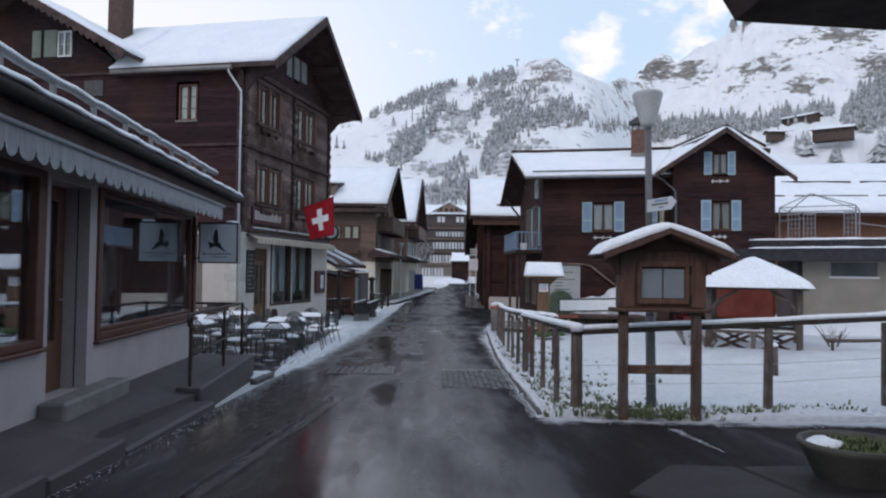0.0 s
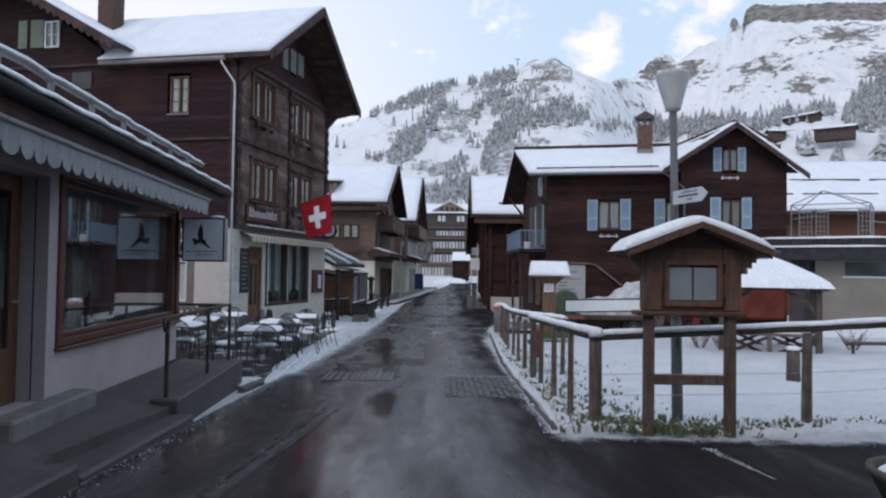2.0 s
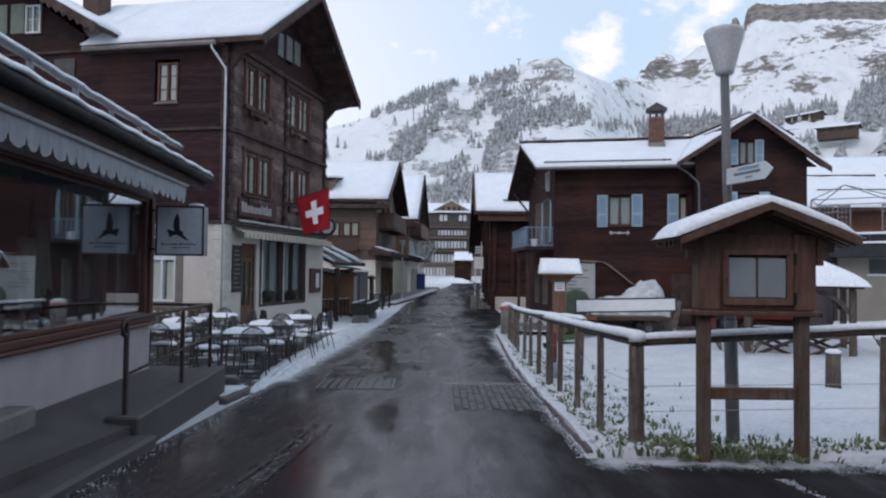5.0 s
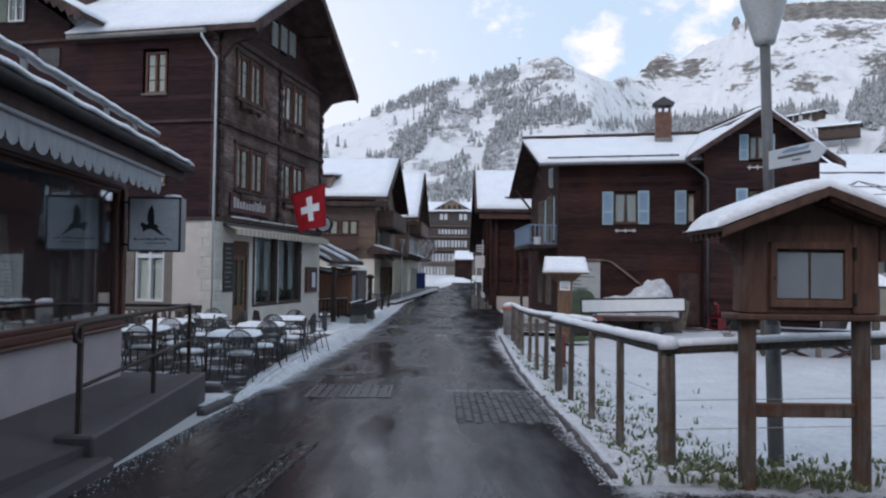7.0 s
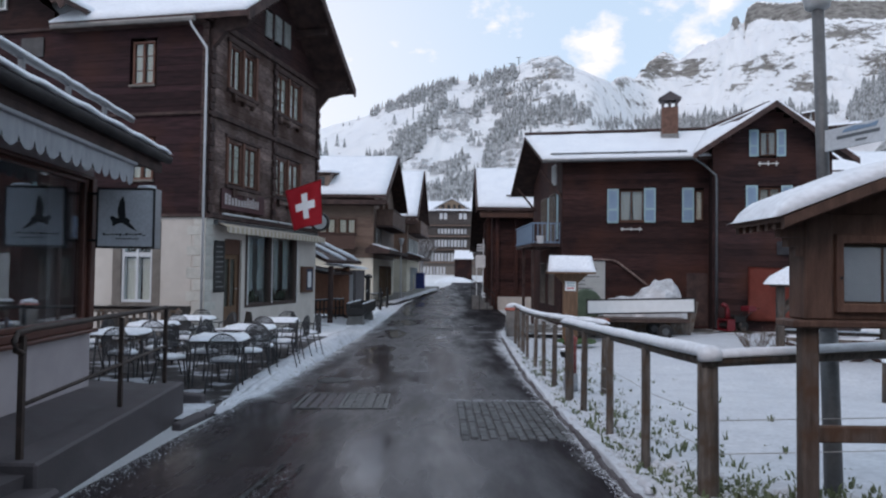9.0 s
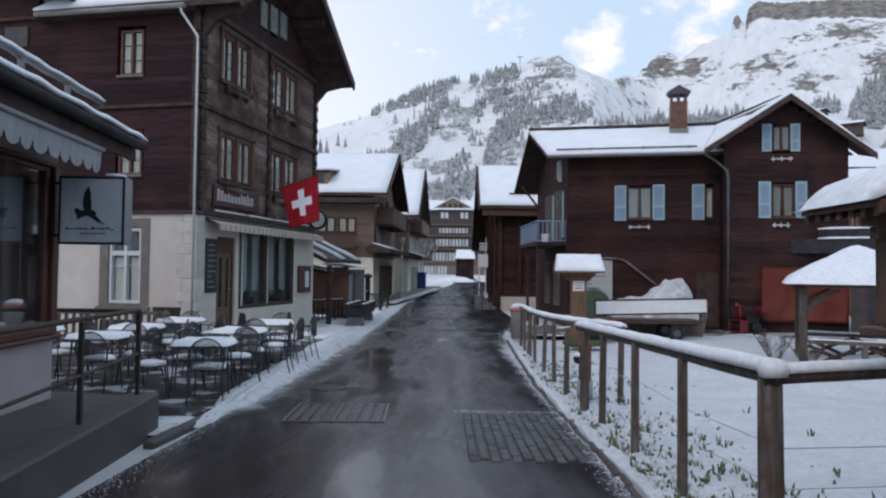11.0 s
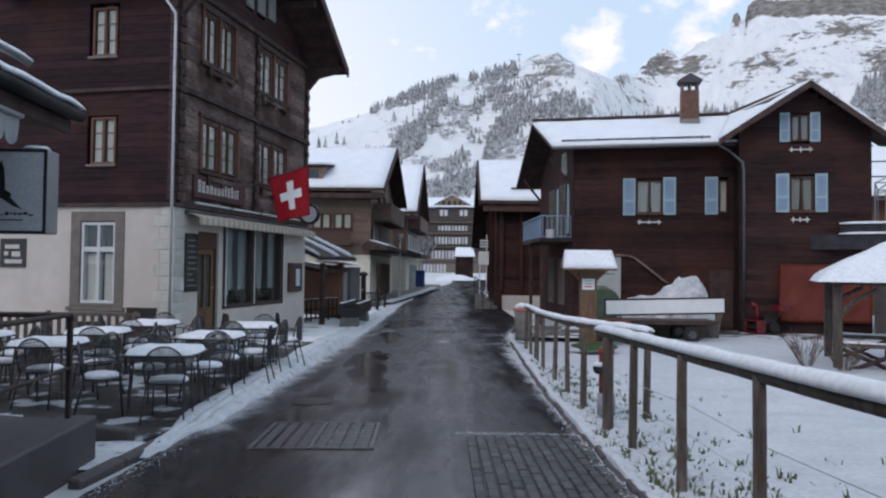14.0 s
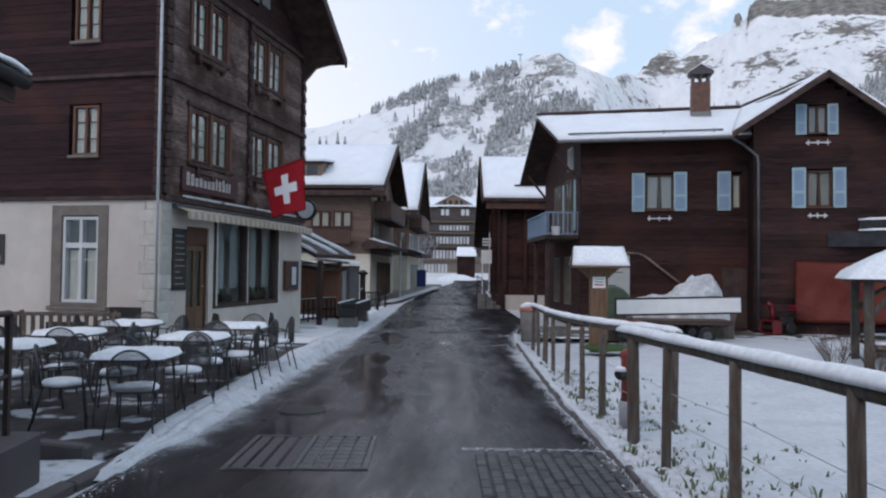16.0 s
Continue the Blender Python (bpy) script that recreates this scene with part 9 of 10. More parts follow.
for k, (x, y, s_) in enumerate(((7.35, 21.6, 1.0), (11.6, 21.4, 0.8), (7.7, 20.8, 0.7))):
    rng = random.Random(60 + k)
    bm = bmesh.new()
    for i in range(46):
        a = rng.uniform(0, 6.28)
        l = rng.uniform(0.45, 1.0) * s_
        lean = rng.uniform(0.15, 0.6)
        p0 = Vector((0.10 * math.cos(a), 0.10 * math.sin(a), 0))
        p1 = p0 + Vector((math.cos(a) * l * lean * 0.6, math.sin(a) * l * lean * 0.6, l * 0.5))
        p2 = p1 + Vector((math.cos(a + 0.5) * l * lean * 0.5, math.sin(a + 0.5) * l * lean * 0.5, l * 0.32))
        tube(bm, [p0, p1, p2], 0.004, 4)
        for _ in range(2):
            b = a + rng.uniform(-1.5, 1.5)
            q = p0.lerp(p1, rng.uniform(0.5, 1.0))
            tube(bm, [q, q + Vector((math.cos(b) * 0.12, math.sin(b) * 0.12, rng.uniform(0.10, 0.25))) * s_], 0.003, 3)
    whole("bare_shrub", bm, surf("twig", (0.09, 0.065, 0.05), (0.16, 0.12, 0.095), 5, 0.9) if k == 0 else bpy.data.materials["twig"], "bare brown twigs of a shrub in the snow", "shrub", m=pose(x, y, road_z(y) + 0.05), group="bare shrubs")

# direction sign on the lamp post
ds = thing("arrow_sign", pose(2.82, 9.66, 2.40, 0, 0, -74), "white arrow-shaped direction sign on the lamp post", "sign")
bm = bmesh.new()
prism(bm, [(-0.03, -0.075, 0.0), (0.53, -0.075, 0.0), (0.64, -0.075, 0.085), (0.53, -0.075, 0.165), (-0.03, -0.075, 0.165)], (0, 0.015, 0))
pl = part("plate", bm, surf("white_plate", (0.46, 0.48, 0.50), (0.54, 0.56, 0.58), 3, 0.4, bump=0.02), ds, bevel=0.004)
bm = bmesh.new()
prism(bm, [(0.14, -0.0785, 0.118), (0.44, -0.0785, 0.118), (0.46, -0.0785, 0.150), (0.36, -0.0785, 0.140), (0.25, -0.0785, 0.155), (0.16, -0.0785, 0.140)], (0, 0.003, 0))
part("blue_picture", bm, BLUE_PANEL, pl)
for x0, x1, z0, z1 in ((0.09, 0.47, 0.075, 0.098), (0.26, 0.36, 0.035, 0.050)):
    bm = bmesh.new()
    box(bm, x0, x1, -0.0785, -0.0755, z0, z1)
    part("text_bar", bm, TIN, pl)
bm = bmesh.new()
rod(bm, (0.0, 0.0, 0.04), (0.0, 0.0, 0.125), 0.058, n=12)
part("clamp", bm, ZINC, ds)

# flower tub on stone slabs in the foreground
slab_m = surf("grey_slab", (0.019, 0.017, 0.0185), (0.034, 0.031, 0.0335), 2, 0.6, bump=0.3, fine=40, rough2=0.85, piece=0.15, spec=0.25)
pav = thing("stone_slabs", pose(0, 0, 0), "wet grey stone slabs at the corner", "paving", kind="structure")
for pts in ([(1.45, 5.6), (2.05, 6.5), (2.62, 6.45), (2.85, 5.2), (2.2, 4.4)], [(2.65, 6.45), (3.9, 6.6), (4.3, 5.4), (2.88, 5.2)], [(3.93, 6.62), (5.6, 6.9), (5.9, 5.4), (4.33, 5.4)]):
    bm = bmesh.new()
    prism(bm, [(x, y, road_z(y) - 0.05) for x, y in pts], (0, 0, 0.085))
    part("slab", bm, slab_m, pav, bevel=0.02)
tub = thing("flower_tub", pose(3.45, 6.02, road_z(6.0) - 0.02) @ Matrix.Diagonal((1.16, 1.16, 1.0, 1)), "round concrete flower tub with green shoots and snow", "planter")
bm = bmesh.new()
turned(bm, [(0.22, 0.0), (0.26, 0.05), (0.36, 0.30), (0.385, 0.33), (0.385, 0.37), (0.35, 0.37), (0.33, 0.32), (0.02, 0.31)], 24)
part("bowl", bm, surf("mossy_concrete", (0.055, 0.052, 0.044), (0.105, 0.10, 0.085), 3, 0.8, bump=0.3), tub, smooth=True)
rng = random.Random(77)
bm = bmesh.new()
for k in range(800):
    a, r = rng.uniform(0, 6.28), 0.31 * math.sqrt(rng.random())
    p = Vector((r * math.cos(a), r * math.sin(a), 0.30))
    d = Vector((rng.uniform(-1, 1), rng.uniform(-1, 1), 0)) * 0.07
    w = Vector((-d.y, d.x, 0)).normalized() * 0.008
    h = rng.uniform(0.03, 0.085)
    v = [bm.verts.new(q) for q in (p - w, p + w, p + d * 0.6 + w + Vector((0, 0, h * 0.7)), p + d + Vector((0, 0, h)))]
    bm.faces.new(v)
GREEN = surf("young_leaves", (0.055, 0.078, 0.028), (0.12, 0.15, 0.06), 12, 0.7, bump=0)
tagged(part("greenery", bm, GREEN, tub, "green shoots"), kind="stuff")
bm = bmesh.new()
turned(bm, [(0.13, 0.33), (0.12, 0.37), (0.06, 0.40), (0.01, 0.40)], 12, -0.22, 0.02)
lumpy(bm, 0.05, 8)
part("snow_patch", bm, SNOW, tub, smooth=True)
# eave of the house behind the camera, over the corner
ev = thing("near_eave", pose(0, 0, 0), "dark timber eave of the corner house overhead", "roof")
bm = bmesh.new()
prism(bm, [(1.93, 5.0, 3.52), (2.03, 5.0, 3.355), (2.10, 5.0, 3.345), (9.0, 5.2, 3.10), (9.0, 5.2, 5.2), (2.6, 5.0, 3.9)], (0.25, -9.0, 0.0))
part("soffit", bm, BEAM, ev)
# unseen mass under the eave; its upper block is added to shade the corner
cw_ = thing("corner_house", pose(4.7, 2.5, 0), "unseen wall of the corner house, raised to shade the near ground", "house")
bm = bmesh.new()
box(bm, 0, 10, -11, 0, -0.3, 2.9)
box(bm, 0.3, 10, -11, -0.3, 2.9, 8.5)
part("wall", bm, LOG, cw_)

# ---- small relief of the street ----
# paved panel and grating let into the asphalt
PV = surf("paving_block", (0.030, 0.030, 0.032), (0.062, 0.061, 0.062), 5, 0.35, bump=0.2, fine=60, rough2=0.7, piece=0.3)
panel = thing("paved_panel", pose(0, 0, 0), "panel of dark paving blocks set into the street", "paving", kind="structure")
blk = bmesh.new()
box(blk, -0.046, 0.046, -0.105, 0.105, -0.05, 0.0)
blk_me = finish("paving_block", blk, PV, 0.012)
for i in range(12):
    for j in range(11):
        ob = new("paving_block", blk_me)
        x, y = 0.06 + i * 0.102, 11.80 + j * 0.235 + 0.1 * (i % 2)
        ob.matrix_basis = pose(x, y, road_z(y) + 0.014 + 0.003 * ((i * 7 + j * 3) % 4 - 1.5), 0.8 * math.sin(i * 5 + j), 0.8 * math.cos(i + j * 3), 0)
        ob.parent = panel
bm = bmesh.new()
holed(bm, -0.10, 1.30, 11.60, 14.46, 0.05, [(0.0, 1.24, 11.66, 14.40)], pose(0, 0, 0, 90) @ pose(0, 0, 0))
for v in bm.verts:
    v.co = Vector((v.co.x, v.co.z, 0)) + Vector((0, 0, road_z(v.co.z) + 0.014 + (0.0 if v.co.y > -0.02 else -0.05)))
part("panel_rim", bm, CONCRETE_DK, panel)
grate = thing("drain_cover", pose(-1.56, 14.32, road_z(14.32) + 0.005, -1.6, 0, 2), "drain cover of worn blocks and slats in an iron rim", "drain cover", kind="structure")
BAR = surf("worn_bar", (0.048, 0.047, 0.047), (0.10, 0.098, 0.096), 5, 0.5, bump=0.3, fine=60, piece=0.25, spots=(9, 0.58, 0.68, (0.15, 0.15, 0.155)))
bm = bmesh.new()
holed(bm, -0.62, 0.62, -0.70, 0.70, 0.03, [(-0.575, -0.03, -0.66, 0.66), (0.01, 0.58, -0.66, 0.66)], pose(0, 0, 0.008, -90))
part("rim", bm, BAR, grate)
bm = bmesh.new()
box(bm, -0.060, 0.060, -0.075, 0.075, -0.03, 0.0)
blk2 = finish("block", bm, BAR, 0.010)
bm = bmesh.new()
box(bm, -0.055, 0.055, -0.64, 0.64, -0.03, 0.0)
slat2 = finish("slat", bm, CONCRETE_DK, 0.012)
for i in range(4):
    for j in range(8):
        ob = new("block", blk2)
        ob.matrix_basis = pose(0.085 + 0.14 * i, -0.575 + 0.164 * j, 0.006 + 0.002 * ((i + 3 * j) % 3))
        ob.parent = grate
    ob = new("slat", slat2)
    ob.matrix_basis = pose(-0.505 + 0.137 * i, 0, 0.004)
    ob.parent = grate
bm = bmesh.new()
rod(bm, (0, 0, -0.03), (0, 0, 0.012), 0.3, n=24)
whole("manhole", bm, IRON, "round dark iron manhole cover in the street", "manhole cover", m=pose(-2.05, 16.6, road_z(16.6) + 0.002))
for x, y in ((-0.35, 38.0), (-0.3, 31.5)):
    bm = bmesh.new()
    box(bm, -0.5, 0.5, -0.35, 0.35, -0.03, 0.012)
    whole("manhole", bm, IRON, "square dark iron cover in the street", "manhole cover", m=pose(x, y, road_z(y) + 0.004), group="square covers")
# cracked seam along the shop side: two thin tarred lines
for off, wide in ((0.0, 0.022), (0.17, 0.013)):
    bm = bmesh.new()
    n = 110
    line = lambda y: -2.07 + off + 0.065 * (y - 3) + 0.035 * noise.noise(Vector((off, y * 1.5, 0))) + 0.012 * noise.noise(Vector((off, y * 7.0, 0)))
    half = lambda y: wide * max(0.15, 0.8 + 1.1 * noise.noise(Vector((4 + off, y * 2.6, 0))))
    rows_ = []
    for k in range(n + 1):
        y = 1.5 + 9.0 * k / n
        rows_.append([bm.verts.new((line(y) + q * half(y), y, road_z(y) + 0.0165)) for q in (-1, 1)])
    for p, q in zip(rows_, rows_[1:]):
        bm.faces.new((p[0], p[1], q[1], q[0]))
    whole("asphalt_seam", bm, bpy.data.materials.get("tar_seam") or surf("tar_seam", (0.010, 0.010, 0.011), (0.024, 0.023, 0.025), 9, 0.7, stretch=(3, 1, 1), spots=(14, 0.55, 0.66, (0.10, 0.10, 0.105))), "dark tarred seam along the street", "road", kind="structure")
# edging stones of the meadow
edge = thing("meadow_edging", pose(0, 0, 0), "broken dark edging stones along the meadow", "edging", kind="structure")
rng = random.Random(19)
y = 9.2
while y < 27:
    l = rng.uniform(0.25, 0.5)
    bm = bmesh.new()
    box(bm, -0.035, 0.03, 0, l - 0.03, -0.08, 0.032 + rng.uniform(-0.015, 0.02))
    part("edging_stone", bm, CONCRETE_DK, edge, m=pose(right_edge(y) - 0.01 + rng.uniform(-0.012, 0.012), y, road_z(y), 0, rng.uniform(-4, 4), rng.uniform(-4, 3)), bevel=0.015)
    y += l
# crumbs of snow along the edges of the asphalt, stuff too many to count
rng = random.Random(23)
cv, cf = [], []


def crumb(x, y, z, r):
    b = len(cv)
    n = 6
    for k in range(n):
        a = 6.283 * k / n
        q = r * rng.uniform(0.6, 1.2)
        cv.append((x + q * math.cos(a), y + q * math.sin(a), z))
    cv.append((x, y, z + r * rng.uniform(0.3, 0.6)))
    for k in range(n):
        cf.append((b + k, b + (k + 1) % n, b + n))


for k in range(4200):
    y = 9.0 + 24 * rng.random() ** 1.3
    x = right_edge(y) - abs(rng.gauss(0, 0.07))
    crumb(x, y, road_z(y) + 0.010, rng.uniform(0.004, 0.013))
for k in range(4200):
    y = 4.0 + 34 * rng.random()
    x = left_edge(y) + abs(rng.gauss(0, 0.11)) - 0.02
    crumb(x, y, road_z(y) + 0.010, rng.uniform(0.004, 0.011))
for k in range(1800):
    x = 1.3 + 9 * rng.random()
    y = 8.95 + 0.16 * max(0, x - 3) - abs(rng.gauss(0, 0.16))
    crumb(x, y, road_z(y) + 0.010, rng.uniform(0.002, 0.008))
for k in range(480):
    t = rng.random() ** 1.7
    crumb(2.675 + 0.125 * t + rng.gauss(0, 0.030 * (1 - t) + 0.004), 8.31 - 1.2 * t, road_z(8.31 - 1.2 * t) + 0.010, rng.uniform(0.002, 0.007))
for k in range(1300):
    t = rng.random()
    y = 8.58 + 0.48 * t ** 0.8 + rng.gauss(0, 0.07 + 0.16 * t)
    crumb(3.25 + 2.9 * t, y, road_z(y) + 0.010, rng.uniform(0.002, 0.007))
for x0, x1, y0 in ((-2.4, -1.9, 31.4), (1.1, 2.2, 30.2), (0.9, 1.8, 26.7), (-0.4, -0.1, 27.3), (0.8, 1.4, 33.0), (-0.1, 0.2, 38.0)):
    for k in range(170):
        y = rng.gauss(y0, 0.22)
        crumb(rng.gauss((x0 + x1) / 2, (x1 - x0) * 0.32), y, road_z(y) + 0.012, rng.uniform(0.003, 0.016))
for k in range(1500):
    y = 1.8 + 8.5 * rng.random()
    crumb(-2.07 + 0.085 + 0.065 * (y - 3) + rng.gauss(0, 0.075), y, road_z(y) + 0.014, rng.uniform(0.002, 0.006))
for k in range(700):
    y = 2.5 + 10.5 * rng.random()
    crumb(left_edge(y) + 0.02 + abs(rng.gauss(0, 0.30)), y, road_z(y) + 0.012, rng.uniform(0.0015, 0.005))
for k in range(330):
    y = 14.45 + rng.gauss(0, 0.035)
    crumb(rng.uniform(-0.1, 1.3), y, road_z(y) + 0.012, rng.uniform(0.003, 0.010))


def clod(x, y, z, r):
    """A rounded lump of snow, half sunk."""
    b = len(cv)
    n = 8
    top = r * rng.uniform(0.45, 0.8)
    for ring, (k, h) in enumerate(((1.0, -0.3), (0.85, 0.45), (0.45, 0.88))):
        for i in range(n):
            a = 6.283 * i / n + ring * 0.3
            q = r * k * rng.uniform(0.82, 1.15)
            cv.append((x + q * math.cos(a), y + q * math.sin(a), z + top * h * rng.uniform(0.9, 1.1)))
    cv.append((x, y, z + top))
    for ring in range(2):
        for i in range(n):
            j = (i + 1) % n
            cf.append((b + ring * n + i, b + ring * n + j, b + ring * n + n + j, b + ring * n + n + i))
    for i in range(n):
        cf.append((b + 2 * n + i, b + 2 * n + (i + 1) % n, b + 3 * n))


for k in range(620):
    x = 1.35 + 8.5 * rng.random()
    y = 9.12 + 0.03 * max(0, x - 3) + abs(rng.gauss(0, 0.22))
    clod(x, y, road_z(y) + 0.035, rng.uniform(0.02, 0.075))
for k in range(1300):
    y = 9.1 + 15 * rng.random() ** 1.4
    x = right_edge(y) + 0.08 + abs(rng.gauss(0, 0.4))
    clod(x, y, field_z(x, y), rng.uniform(0.02, 0.065))
me = bpy.data.meshes.new("snow_crumbs")
me.from_pydata(cv, [], cf)
me.materials.append(SNOW_MEADOW)
for p in me.polygons:
    p.use_smooth = True
tagged(new("snow_crumbs", me), "scattered crumbs of snow along the asphalt edges", "snow", kind="stuff")

# green blades poking through the snow beside the fence
gv, gf = [], []


def tuft(x, y, z, n, h):
    for k in range(n):
        a = rng.uniform(0, 6.283)
        d = Vector((math.cos(a), math.sin(a), 0))
        s = Vector((-d.y, d.x, 0)) * rng.uniform(0.005, 0.016)
        hh = h * rng.uniform(0.5, 1.1)
        p = Vector((x, y, z)) + d * rng.uniform(0, 0.05)
        b = len(gv)
        bend = rng.uniform(0.2, 0.9)
        gv.extend([p - s, p + s, p + s * 0.9 + d * hh * bend * 0.4 + Vector((0, 0, hh * 0.6)), p - s * 0.9 + d * hh * bend * 0.4 + Vector((0, 0, hh * 0.6)), p + d * hh * bend + Vector((0, 0, hh * (1.0 - 0.4 * bend)))])
        gf.extend([(b, b + 1, b + 2, b + 3), (b + 3, b + 2, b + 4)])


for k in range(950):
    y = 9.15 + 13 * rng.random() ** 1.5
    x = right_edge(y) + 0.12 + abs(rng.gauss(0, 0.85))
    if noise.noise(Vector((x * 0.8, y * 0.8, 0))) > -0.25:
        tuft(x, y, field_z(x, y) - 0.01, rng.randint(2, 4), rng.uniform(0.045, 0.135))
for k in range(150):
    x = 1.5 + 4.2 * rng.random()
    y = 9.15 + 0.16 * max(0, x - 3.4) + abs(rng.gauss(0, 0.38))
    tuft(x, y, field_z(x, y) - 0.01, rng.randint(2, 5), rng.uniform(0.05, 0.12))
for k in range(170):
    x, y = rng.gauss(2.55, 0.45), rng.gauss(9.10, 0.13)
    tuft(x, y, road_z(9) + 0.03, rng.randint(4, 8), rng.uniform(0.06, 0.15))
me = bpy.data.meshes.new("grass_blades")
me.from_pydata([tuple(v) for v in gv], [], gf)
me.materials.append(surf("dull_blades", (0.058, 0.078, 0.038), (0.175, 0.210, 0.115), 9, 0.8, bump=0))
tagged(new("grass_blades", me), "young green blades poking through the snow", "grass", kind="stuff")

# ---- snow-dusted conifers on the slopes, haze put into their colour ----
def tree_material():
    m = bpy.data.materials.new("snowy_hazy_conifer")
    m.use_nodes = True
    n, l = m.node_tree.nodes, m.node_tree.links
    b = n["Principled BSDF"]
    geo = n.new("ShaderNodeNewGeometry")
    sep = n.new("ShaderNodeSeparateXYZ")
    l.new(geo.outputs["Normal"], sep.inputs[0])
    noi = n.new("ShaderNodeTexNoise")
    noi.inputs["Scale"].default_value, noi.inputs["Detail"].default_value = 0.55, 4
    l.new(geo.outputs["Position"], noi.inputs["Vector"])
    rnd = n.new("ShaderNodeMath")
    rnd.operation = "MULTIPLY_ADD"
    rnd.inputs[1].default_value = 0.25
    l.new(geo.outputs["Random Per Island"], rnd.inputs[0])
    l.new(noi.outputs["Fac"], rnd.inputs[2])
    sm = n.new("ShaderNodeMath")
    sm.operation = "MULTIPLY_ADD"
    sm.inputs[1].default_value = 0.3
    l.new(sep.outputs["Z"], sm.inputs[0])
    l.new(rnd.outputs[0], sm.inputs[2])
    # greys hold the snow dust and also aerial haze, lightened into the colour
    rp = n.new("ShaderNodeValToRGB")
    rp.color_ramp.elements[0].position, rp.color_ramp.elements[1].position = 0.48, 1.0
    rp.color_ramp.elements[0].color, rp.color_ramp.elements[1].color = (0.135, 0.142, 0.137, 1), (0.62, 0.635, 0.65, 1)
    l.new(sm.outputs[0], rp.inputs["Fac"])
    l.new(rp.outputs["Color"], b.inputs["Base Color"])
    b.inputs["Roughness"].default_value = 0.9
    b.inputs["Specular IOR Level"].default_value = 0.1
    return m


SEEN = {}


def slope_spot(az, el):
    """The first place at that bearing where the slope comes up to that height over the eye."""
    key = round(az * 4)
    if key not in SEEN:
        SEEN[key] = [(r, math.degrees(math.atan2(land(key / 4, r) - 1.45, r))) for r in range(140, int(far_range(az)), 5)]
    for r, e in SEEN[key]:
        if e >= el:
            return float(r)
    return float(SEEN[key][-1][0])


tv, tf = [], []
rng = random.Random(5)


def conifer(x, y, z, h, w):
    """Four ragged tiers of hanging boughs."""
    n = 8
    turn = rng.uniform(0, 6.28)
    for lo, hi, r in ((0.0, 0.45, 1.0), (0.2, 0.64, 0.82), (0.40, 0.84, 0.6), (0.62, 1.0, 0.36)):
        b = len(tv)
        tv.append((x, y, z + h * hi))
        for k in range(n):
            a = turn + 6.283 * k / n
            rr = w * r * (1.15 if k % 2 else 0.7) * rng.uniform(0.8, 1.15)
            tv.append((x + rr * math.cos(a), y + rr * math.sin(a), z + h * (lo + (0.0 if k % 2 else 0.09))))
        for k in range(n):
            tf.append((b, b + 1 + k, b + 1 + (k + 1) % n))


def plant(az, el, size, wide=1.0):
    """A conifer at that bearing and height, its own height given in degrees."""
    r = slope_spot(az, el)
    h = r * math.tan(radians(size)) * rng.uniform(0.55, 1.15)
    conifer(r * math.sin(radians(az)), r * math.cos(radians(az)), land(az, r) - 0.06 * h, h, h * rng.uniform(0.15, 0.23) * wide)


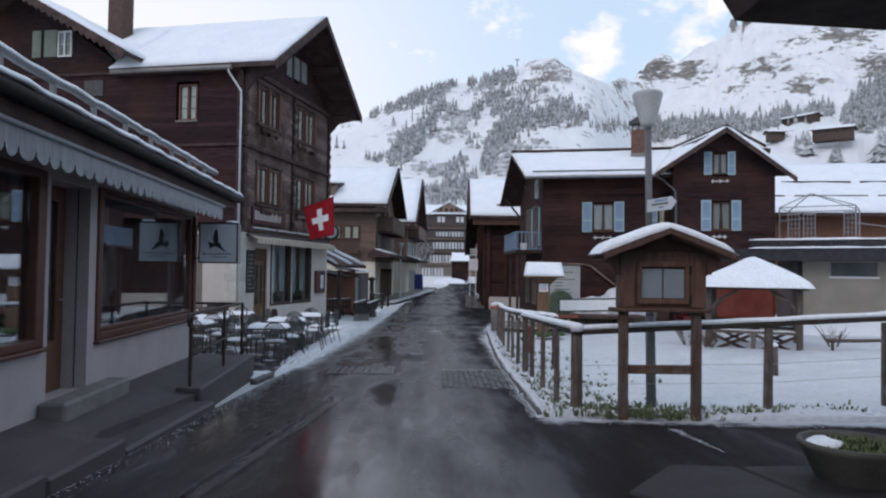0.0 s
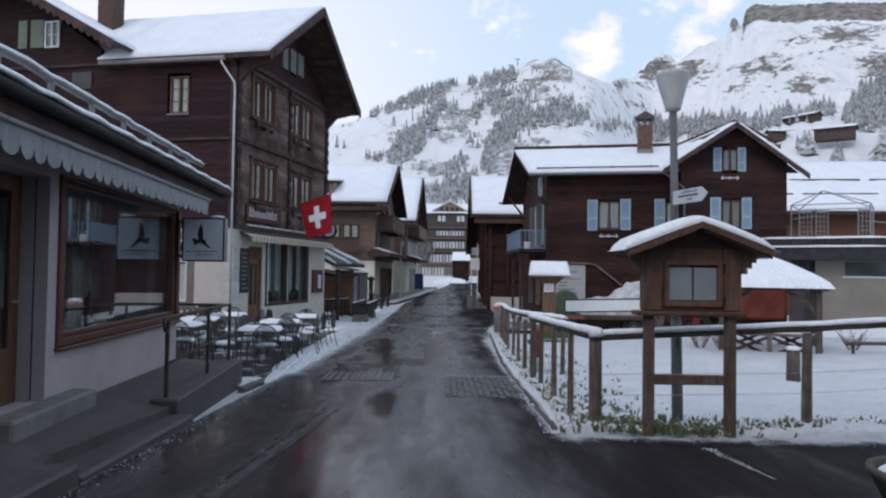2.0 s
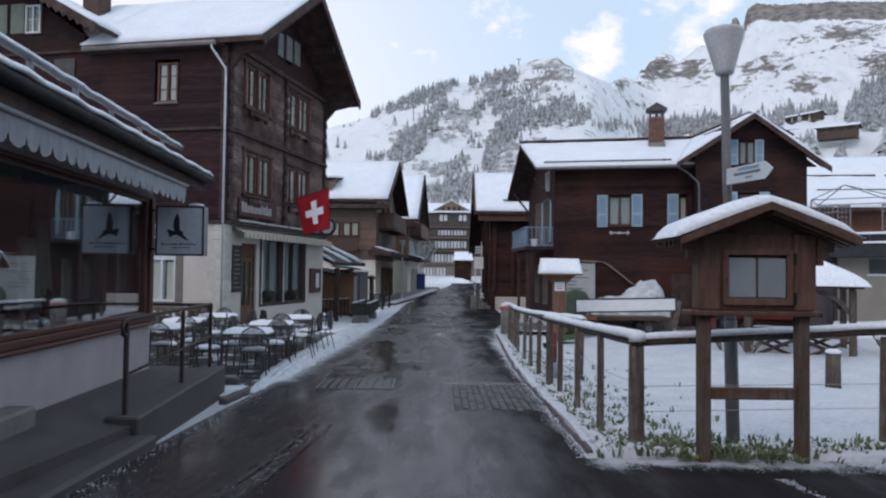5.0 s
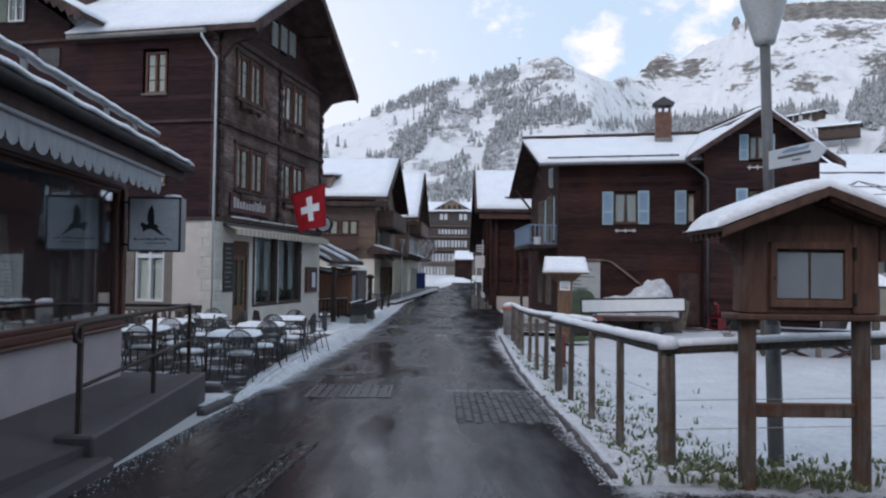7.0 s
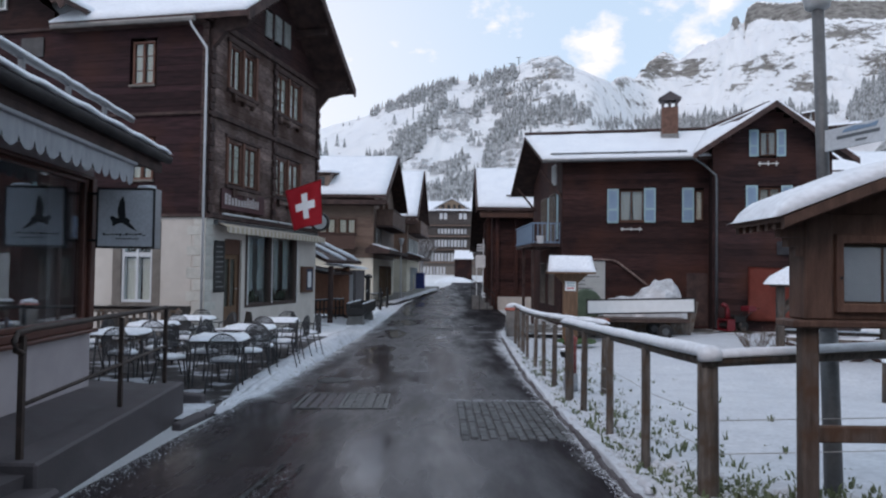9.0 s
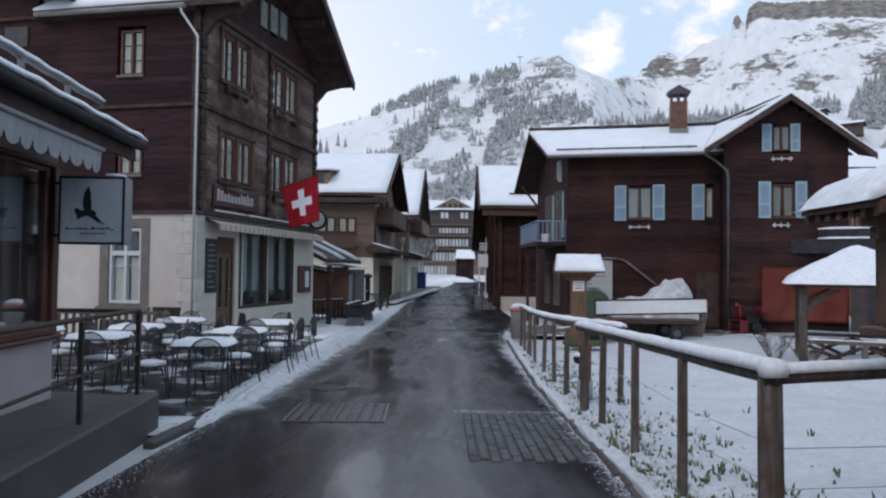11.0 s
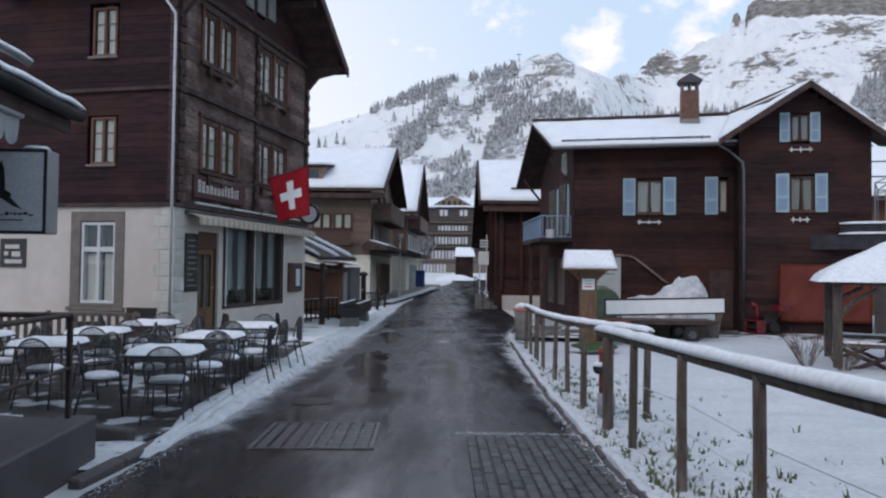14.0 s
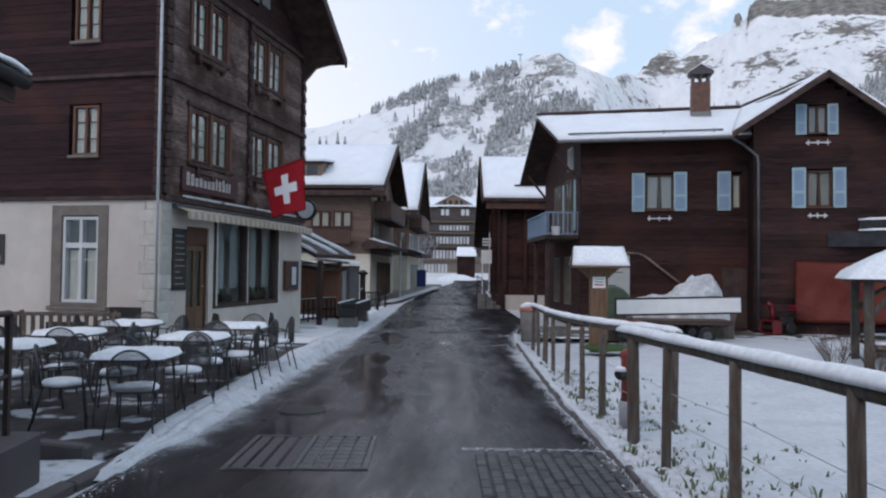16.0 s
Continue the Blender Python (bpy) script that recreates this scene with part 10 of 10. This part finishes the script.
# stands of trees: a line from bearing and height to bearing and height, its half-width at both ends, how many, tree height
stands = [(-5.8, 12.05, -3.2, 13.0, 0.06, 0.32, 210, 0.72), (-3.2, 13.0, -0.6, 13.85, 0.32, 0.42, 330, 0.80), (-0.6, 13.9, 0.6, 14.6, 0.40, 0.10, 120, 0.75),
          (2.0, 14.6, 3.6, 14.75, 0.12, 0.30, 150, 0.80), (3.6, 14.8, 5.5, 15.2, 0.32, 0.35, 190, 0.85),
          (-4.1, 8.6, -3.5, 9.6, 0.45, 0.7, 120, 0.95), (-3.4, 9.3, -1.9, 10.4, 0.75, 0.8, 280, 1.05), (-1.9, 10.4, -0.9, 11.9, 0.7, 0.5, 170, 1.0), (-0.9, 12.0, 0.0, 13.0, 0.4, 0.16, 80, 0.85),
          (-5.8, 8.6, -5.2, 8.7, 0.15, 0.15, 22, 0.9), (0.5, 12.3, 0.9, 12.9, 0.2, 0.2, 14, 0.9), (2.3, 12.0, 2.7, 12.8, 0.3, 0.2, 40, 1.0), (3.2, 13.0, 4.4, 13.6, 0.35, 0.3, 90, 0.95), (3.9, 12.3, 4.9, 12.6, 0.25, 0.3, 60, 1.0),
          (3.2, 8.2, 4.6, 10.6, 0.55, 1.0, 330, 1.05), (4.6, 10.6, 6.0, 11.7, 0.9, 0.7, 260, 1.05), (6.0, 11.6, 9.9, 12.2, 0.55, 0.45, 360, 1.0), (8.4, 12.4, 9.8, 12.9, 0.3, 0.25, 80, 0.95), (5.2, 12.6, 6.9, 13.6, 0.3, 0.35, 60, 0.8),
          (-1.4, 5.4, 2.4, 6.6, 0.6, 0.9, 420, 1.0), (0.2, 7.2, 1.4, 8.6, 0.5, 0.5, 70, 1.0), (2.0, 9.9, 2.3, 10.3, 0.15, 0.15, 9, 0.95), (5.0, 14.1, 8.2, 14.6, 0.4, 0.6, 60, 0.6),
          (10.2, 11.6, 11.2, 12.1, 0.35, 0.25, 60, 0.85), (11.9, 11.2, 14.5, 11.0, 0.25, 0.3, 110, 0.7),
          (15.2, 10.6, 19.0, 10.75, 0.55, 0.5, 420, 0.95), (19.0, 10.6, 23.0, 10.7, 0.5, 0.4, 430, 0.95), (23.0, 10.8, 28.5, 11.5, 0.35, 0.35, 260, 0.85),
          (29.5, 10.7, 30.6, 11.8, 0.4, 0.9, 280, 1.15), (30.4, 11.0, 33.5, 12.4, 1.0, 1.7, 800, 1.2), (31.5, 8.3, 33.5, 9.0, 0.5, 0.8, 60, 1.6), (26.1, 8.9, 26.9, 9.2, 0.2, 0.2, 12, 0.9), (25.0, 9.0, 25.2, 9.1, 0.1, 0.1, 2, 0.7)]
for a0, e0, a1, e1, w0, w1, count, size in stands:
    for k in range(int(count * (0.72 if a0 < 10 else 0.85))):
        t = rng.random()
        w = w0 + (w1 - w0) * t
        az, el = a0 + (a1 - a0) * t + rng.gauss(0, 0.22), e0 + (e1 - e0) * t + rng.gauss(0, 0.62) * w
        if noise.noise(Vector((az * 1.1, el * 1.6, 2.0))) > -0.42 and el < skyline(az) - 0.05:
            plant(az, el, size)
for az, el, size in ((-8.54, 9.4, 0.95), (-7.97, 9.5, 1.05), (-4.1, 11.4, 0.95), (-9.4, 8.6, 1.3), (-9.9, 8.4, 1.5), (-6.9, 11.6, 0.35), (-7.6, 11.3, 0.35), (-8.1, 11.2, 0.3)):
    plant(az, el, size / 0.85, 1.2)
for az, el, size in ((28.55, 8.0, 1.35), (28.95, 7.95, 1.3), (28.75, 7.9, 1.6), (26.65, 8.45, 1.7), (26.95, 8.45, 1.5), (26.4, 8.55, 1.2), (31.4, 7.85, 2.0), (31.75, 7.85, 2.1)):
    plant(az, el, size / 0.85, 1.8)
for k in range(34):
    plant(rng.uniform(4.0, 11.5), rng.uniform(12.8, 16.0), 0.35, 1.4)
me = bpy.data.meshes.new("conifer_forest")
me.from_pydata(tv, [], tf)
me.materials.append(tree_material())
tagged(new("conifer_forest", me), "snow-dusted grey-green conifers, paled by haze in their colour", "trees", kind="stuff")

# bare shrubs between the trees: clumps of crossed sprays, dusted with snow
tv, tf = [], []
for k in range(4200):
    az, el = rng.uniform(-4.5, 11.5), rng.uniform(7.5, 15.9)
    d = noise.noise(Vector((az * 0.5, el * 0.7, 5.0))) + 0.6 * noise.noise(Vector((az * 1.5, el * 2.0, 9.0)))
    if d < 0.12 or el > skyline(az) - 0.3 or (az < -2.0 and el > 10.6 + 0.5 * (az + 4)) or (az > 10 and el > 13):
        continue
    r = slope_spot(az, el)
    x, y, z = r * math.sin(radians(az)), r * math.cos(radians(az)), land(az, r)
    w = r * math.tan(radians(rng.uniform(0.10, 0.26)))
    for q in range(7):
        a = rng.uniform(0, 6.283)
        c = Vector((x + rng.gauss(0, 0.6) * w, y + rng.gauss(0, 0.6) * w, z))
        d1 = Vector((math.cos(a), math.sin(a), 0)) * w * 0.35
        b = len(tv)
        tv.extend([tuple(c - d1), tuple(c + d1 * 0.6), tuple(c + d1 * 1.2 + Vector((0, 0, w * rng.uniform(0.5, 1.1)))), tuple(c - d1 * 0.5 + Vector((0, 0, w * rng.uniform(0.7, 1.3))))])
        tf.append((b, b + 1, b + 2, b + 3))
me = bpy.data.meshes.new("hillside_shrubs")
me.from_pydata(tv, [], tf)
me.materials.append(surf("dusted_shrub", (0.34, 0.34, 0.34), (0.66, 0.67, 0.68), 0.3, 0.9, bump=0, fine=2.0, spec=0.1))
tagged(new("hillside_shrubs", me), "bare grey shrubs dusted with snow on the hillside", "shrubs", kind="stuff")

# ---- huts on the slope above the village ----
HUT_WOOD = surf("weathered_hut_boards", (0.050, 0.034, 0.028), (0.11, 0.074, 0.058), 0.6, 0.85, stretch=(4, 4, 1), bump=0.2, fine=6)


def hill_chalet(az, el, wide, d, turn, label, rise=0.32):
    """A gabled hut far up the slope; wide: its width in degrees."""
    r = slope_spot(az, el) * 0.96
    w = r * radians(wide)
    h = 0.30 * d + 0.7
    hill = thing("hill_chalet", pose(r * math.sin(radians(az)), r * math.cos(radians(az)), r * math.tan(radians(el)) + 1.45, 0, 0, -az + turn), label, "chalet", group="huts on the slope")
    bm = bmesh.new()
    prism(bm, [(-w / 2, 0, -2.5), (-w / 2, d, -2.5), (-w / 2, d, h), (-w / 2, d / 2, h + rise * d / 2), (-w / 2, 0, h)], (w, 0, 0))
    part("wall", bm, HUT_WOOD, hill)
    for k in range(4):
        bm = bmesh.new()
        box(bm, -w * 0.40 + k * w * 0.22, -w * 0.40 + k * w * 0.22 + w * 0.12, -0.12, -0.01, h * 0.45, h * 0.75)
        part("window", bm, DARK, hill)
    for s in (-1, 1):
        y0, y1 = d / 2 + s * (d / 2 + 1.3), d / 2
        z0 = h - 1.3 * rise
        q = [Vector((-w / 2 - 1.2, y0, z0)), Vector((w / 2 + 1.2, y0, z0)), Vector((w / 2 + 1.2, y1, h + rise * d / 2)), Vector((-w / 2 - 1.2, y1, h + rise * d / 2))]
        bm = bmesh.new()
        prism(bm, q, (0, 0, 0.35))
        part("roof", bm, BEAM, hill)
        bm = bmesh.new()
        snow_slab(bm, [p + Vector((0, 0, 0.36)) for p in q], 0.5, 10, 6)
        part("roof_snow", bm, SNOW, hill, smooth=True)


hill_chalet(25.72, 10.92, 3.5, 8.0, -32, "long brown barn high on the snowy slope")
hill_chalet(28.45, 9.95, 2.5, 8.0, -8, "dark wooden chalet high on the snowy slope")
hill_chalet(24.95, 10.1, 1.1, 5.5, 20, "small dark hut on the snowy slope")
# lift masts on the crest
for az, h in ((5.15, 5), (5.75, 6), (-2.6, 9)):
    el = skyline(az) - (0.1 if h != 9 or az > 0 else 2.0)
    r = slope_spot(az, el)
    bm = bmesh.new()
    rod(bm, (0, 0, -2), (0, 0, h), 0.45, 0.35, 6)
    box(bm, -2.2, 2.2, -0.2, 0.2, h, h + 0.6)
    whole("lift_mast", bm, TIN, "grey ski-lift mast on the slope", "mast", m=pose(r * math.sin(radians(az)), r * math.cos(radians(az)), land(az, r)), group="lift masts")
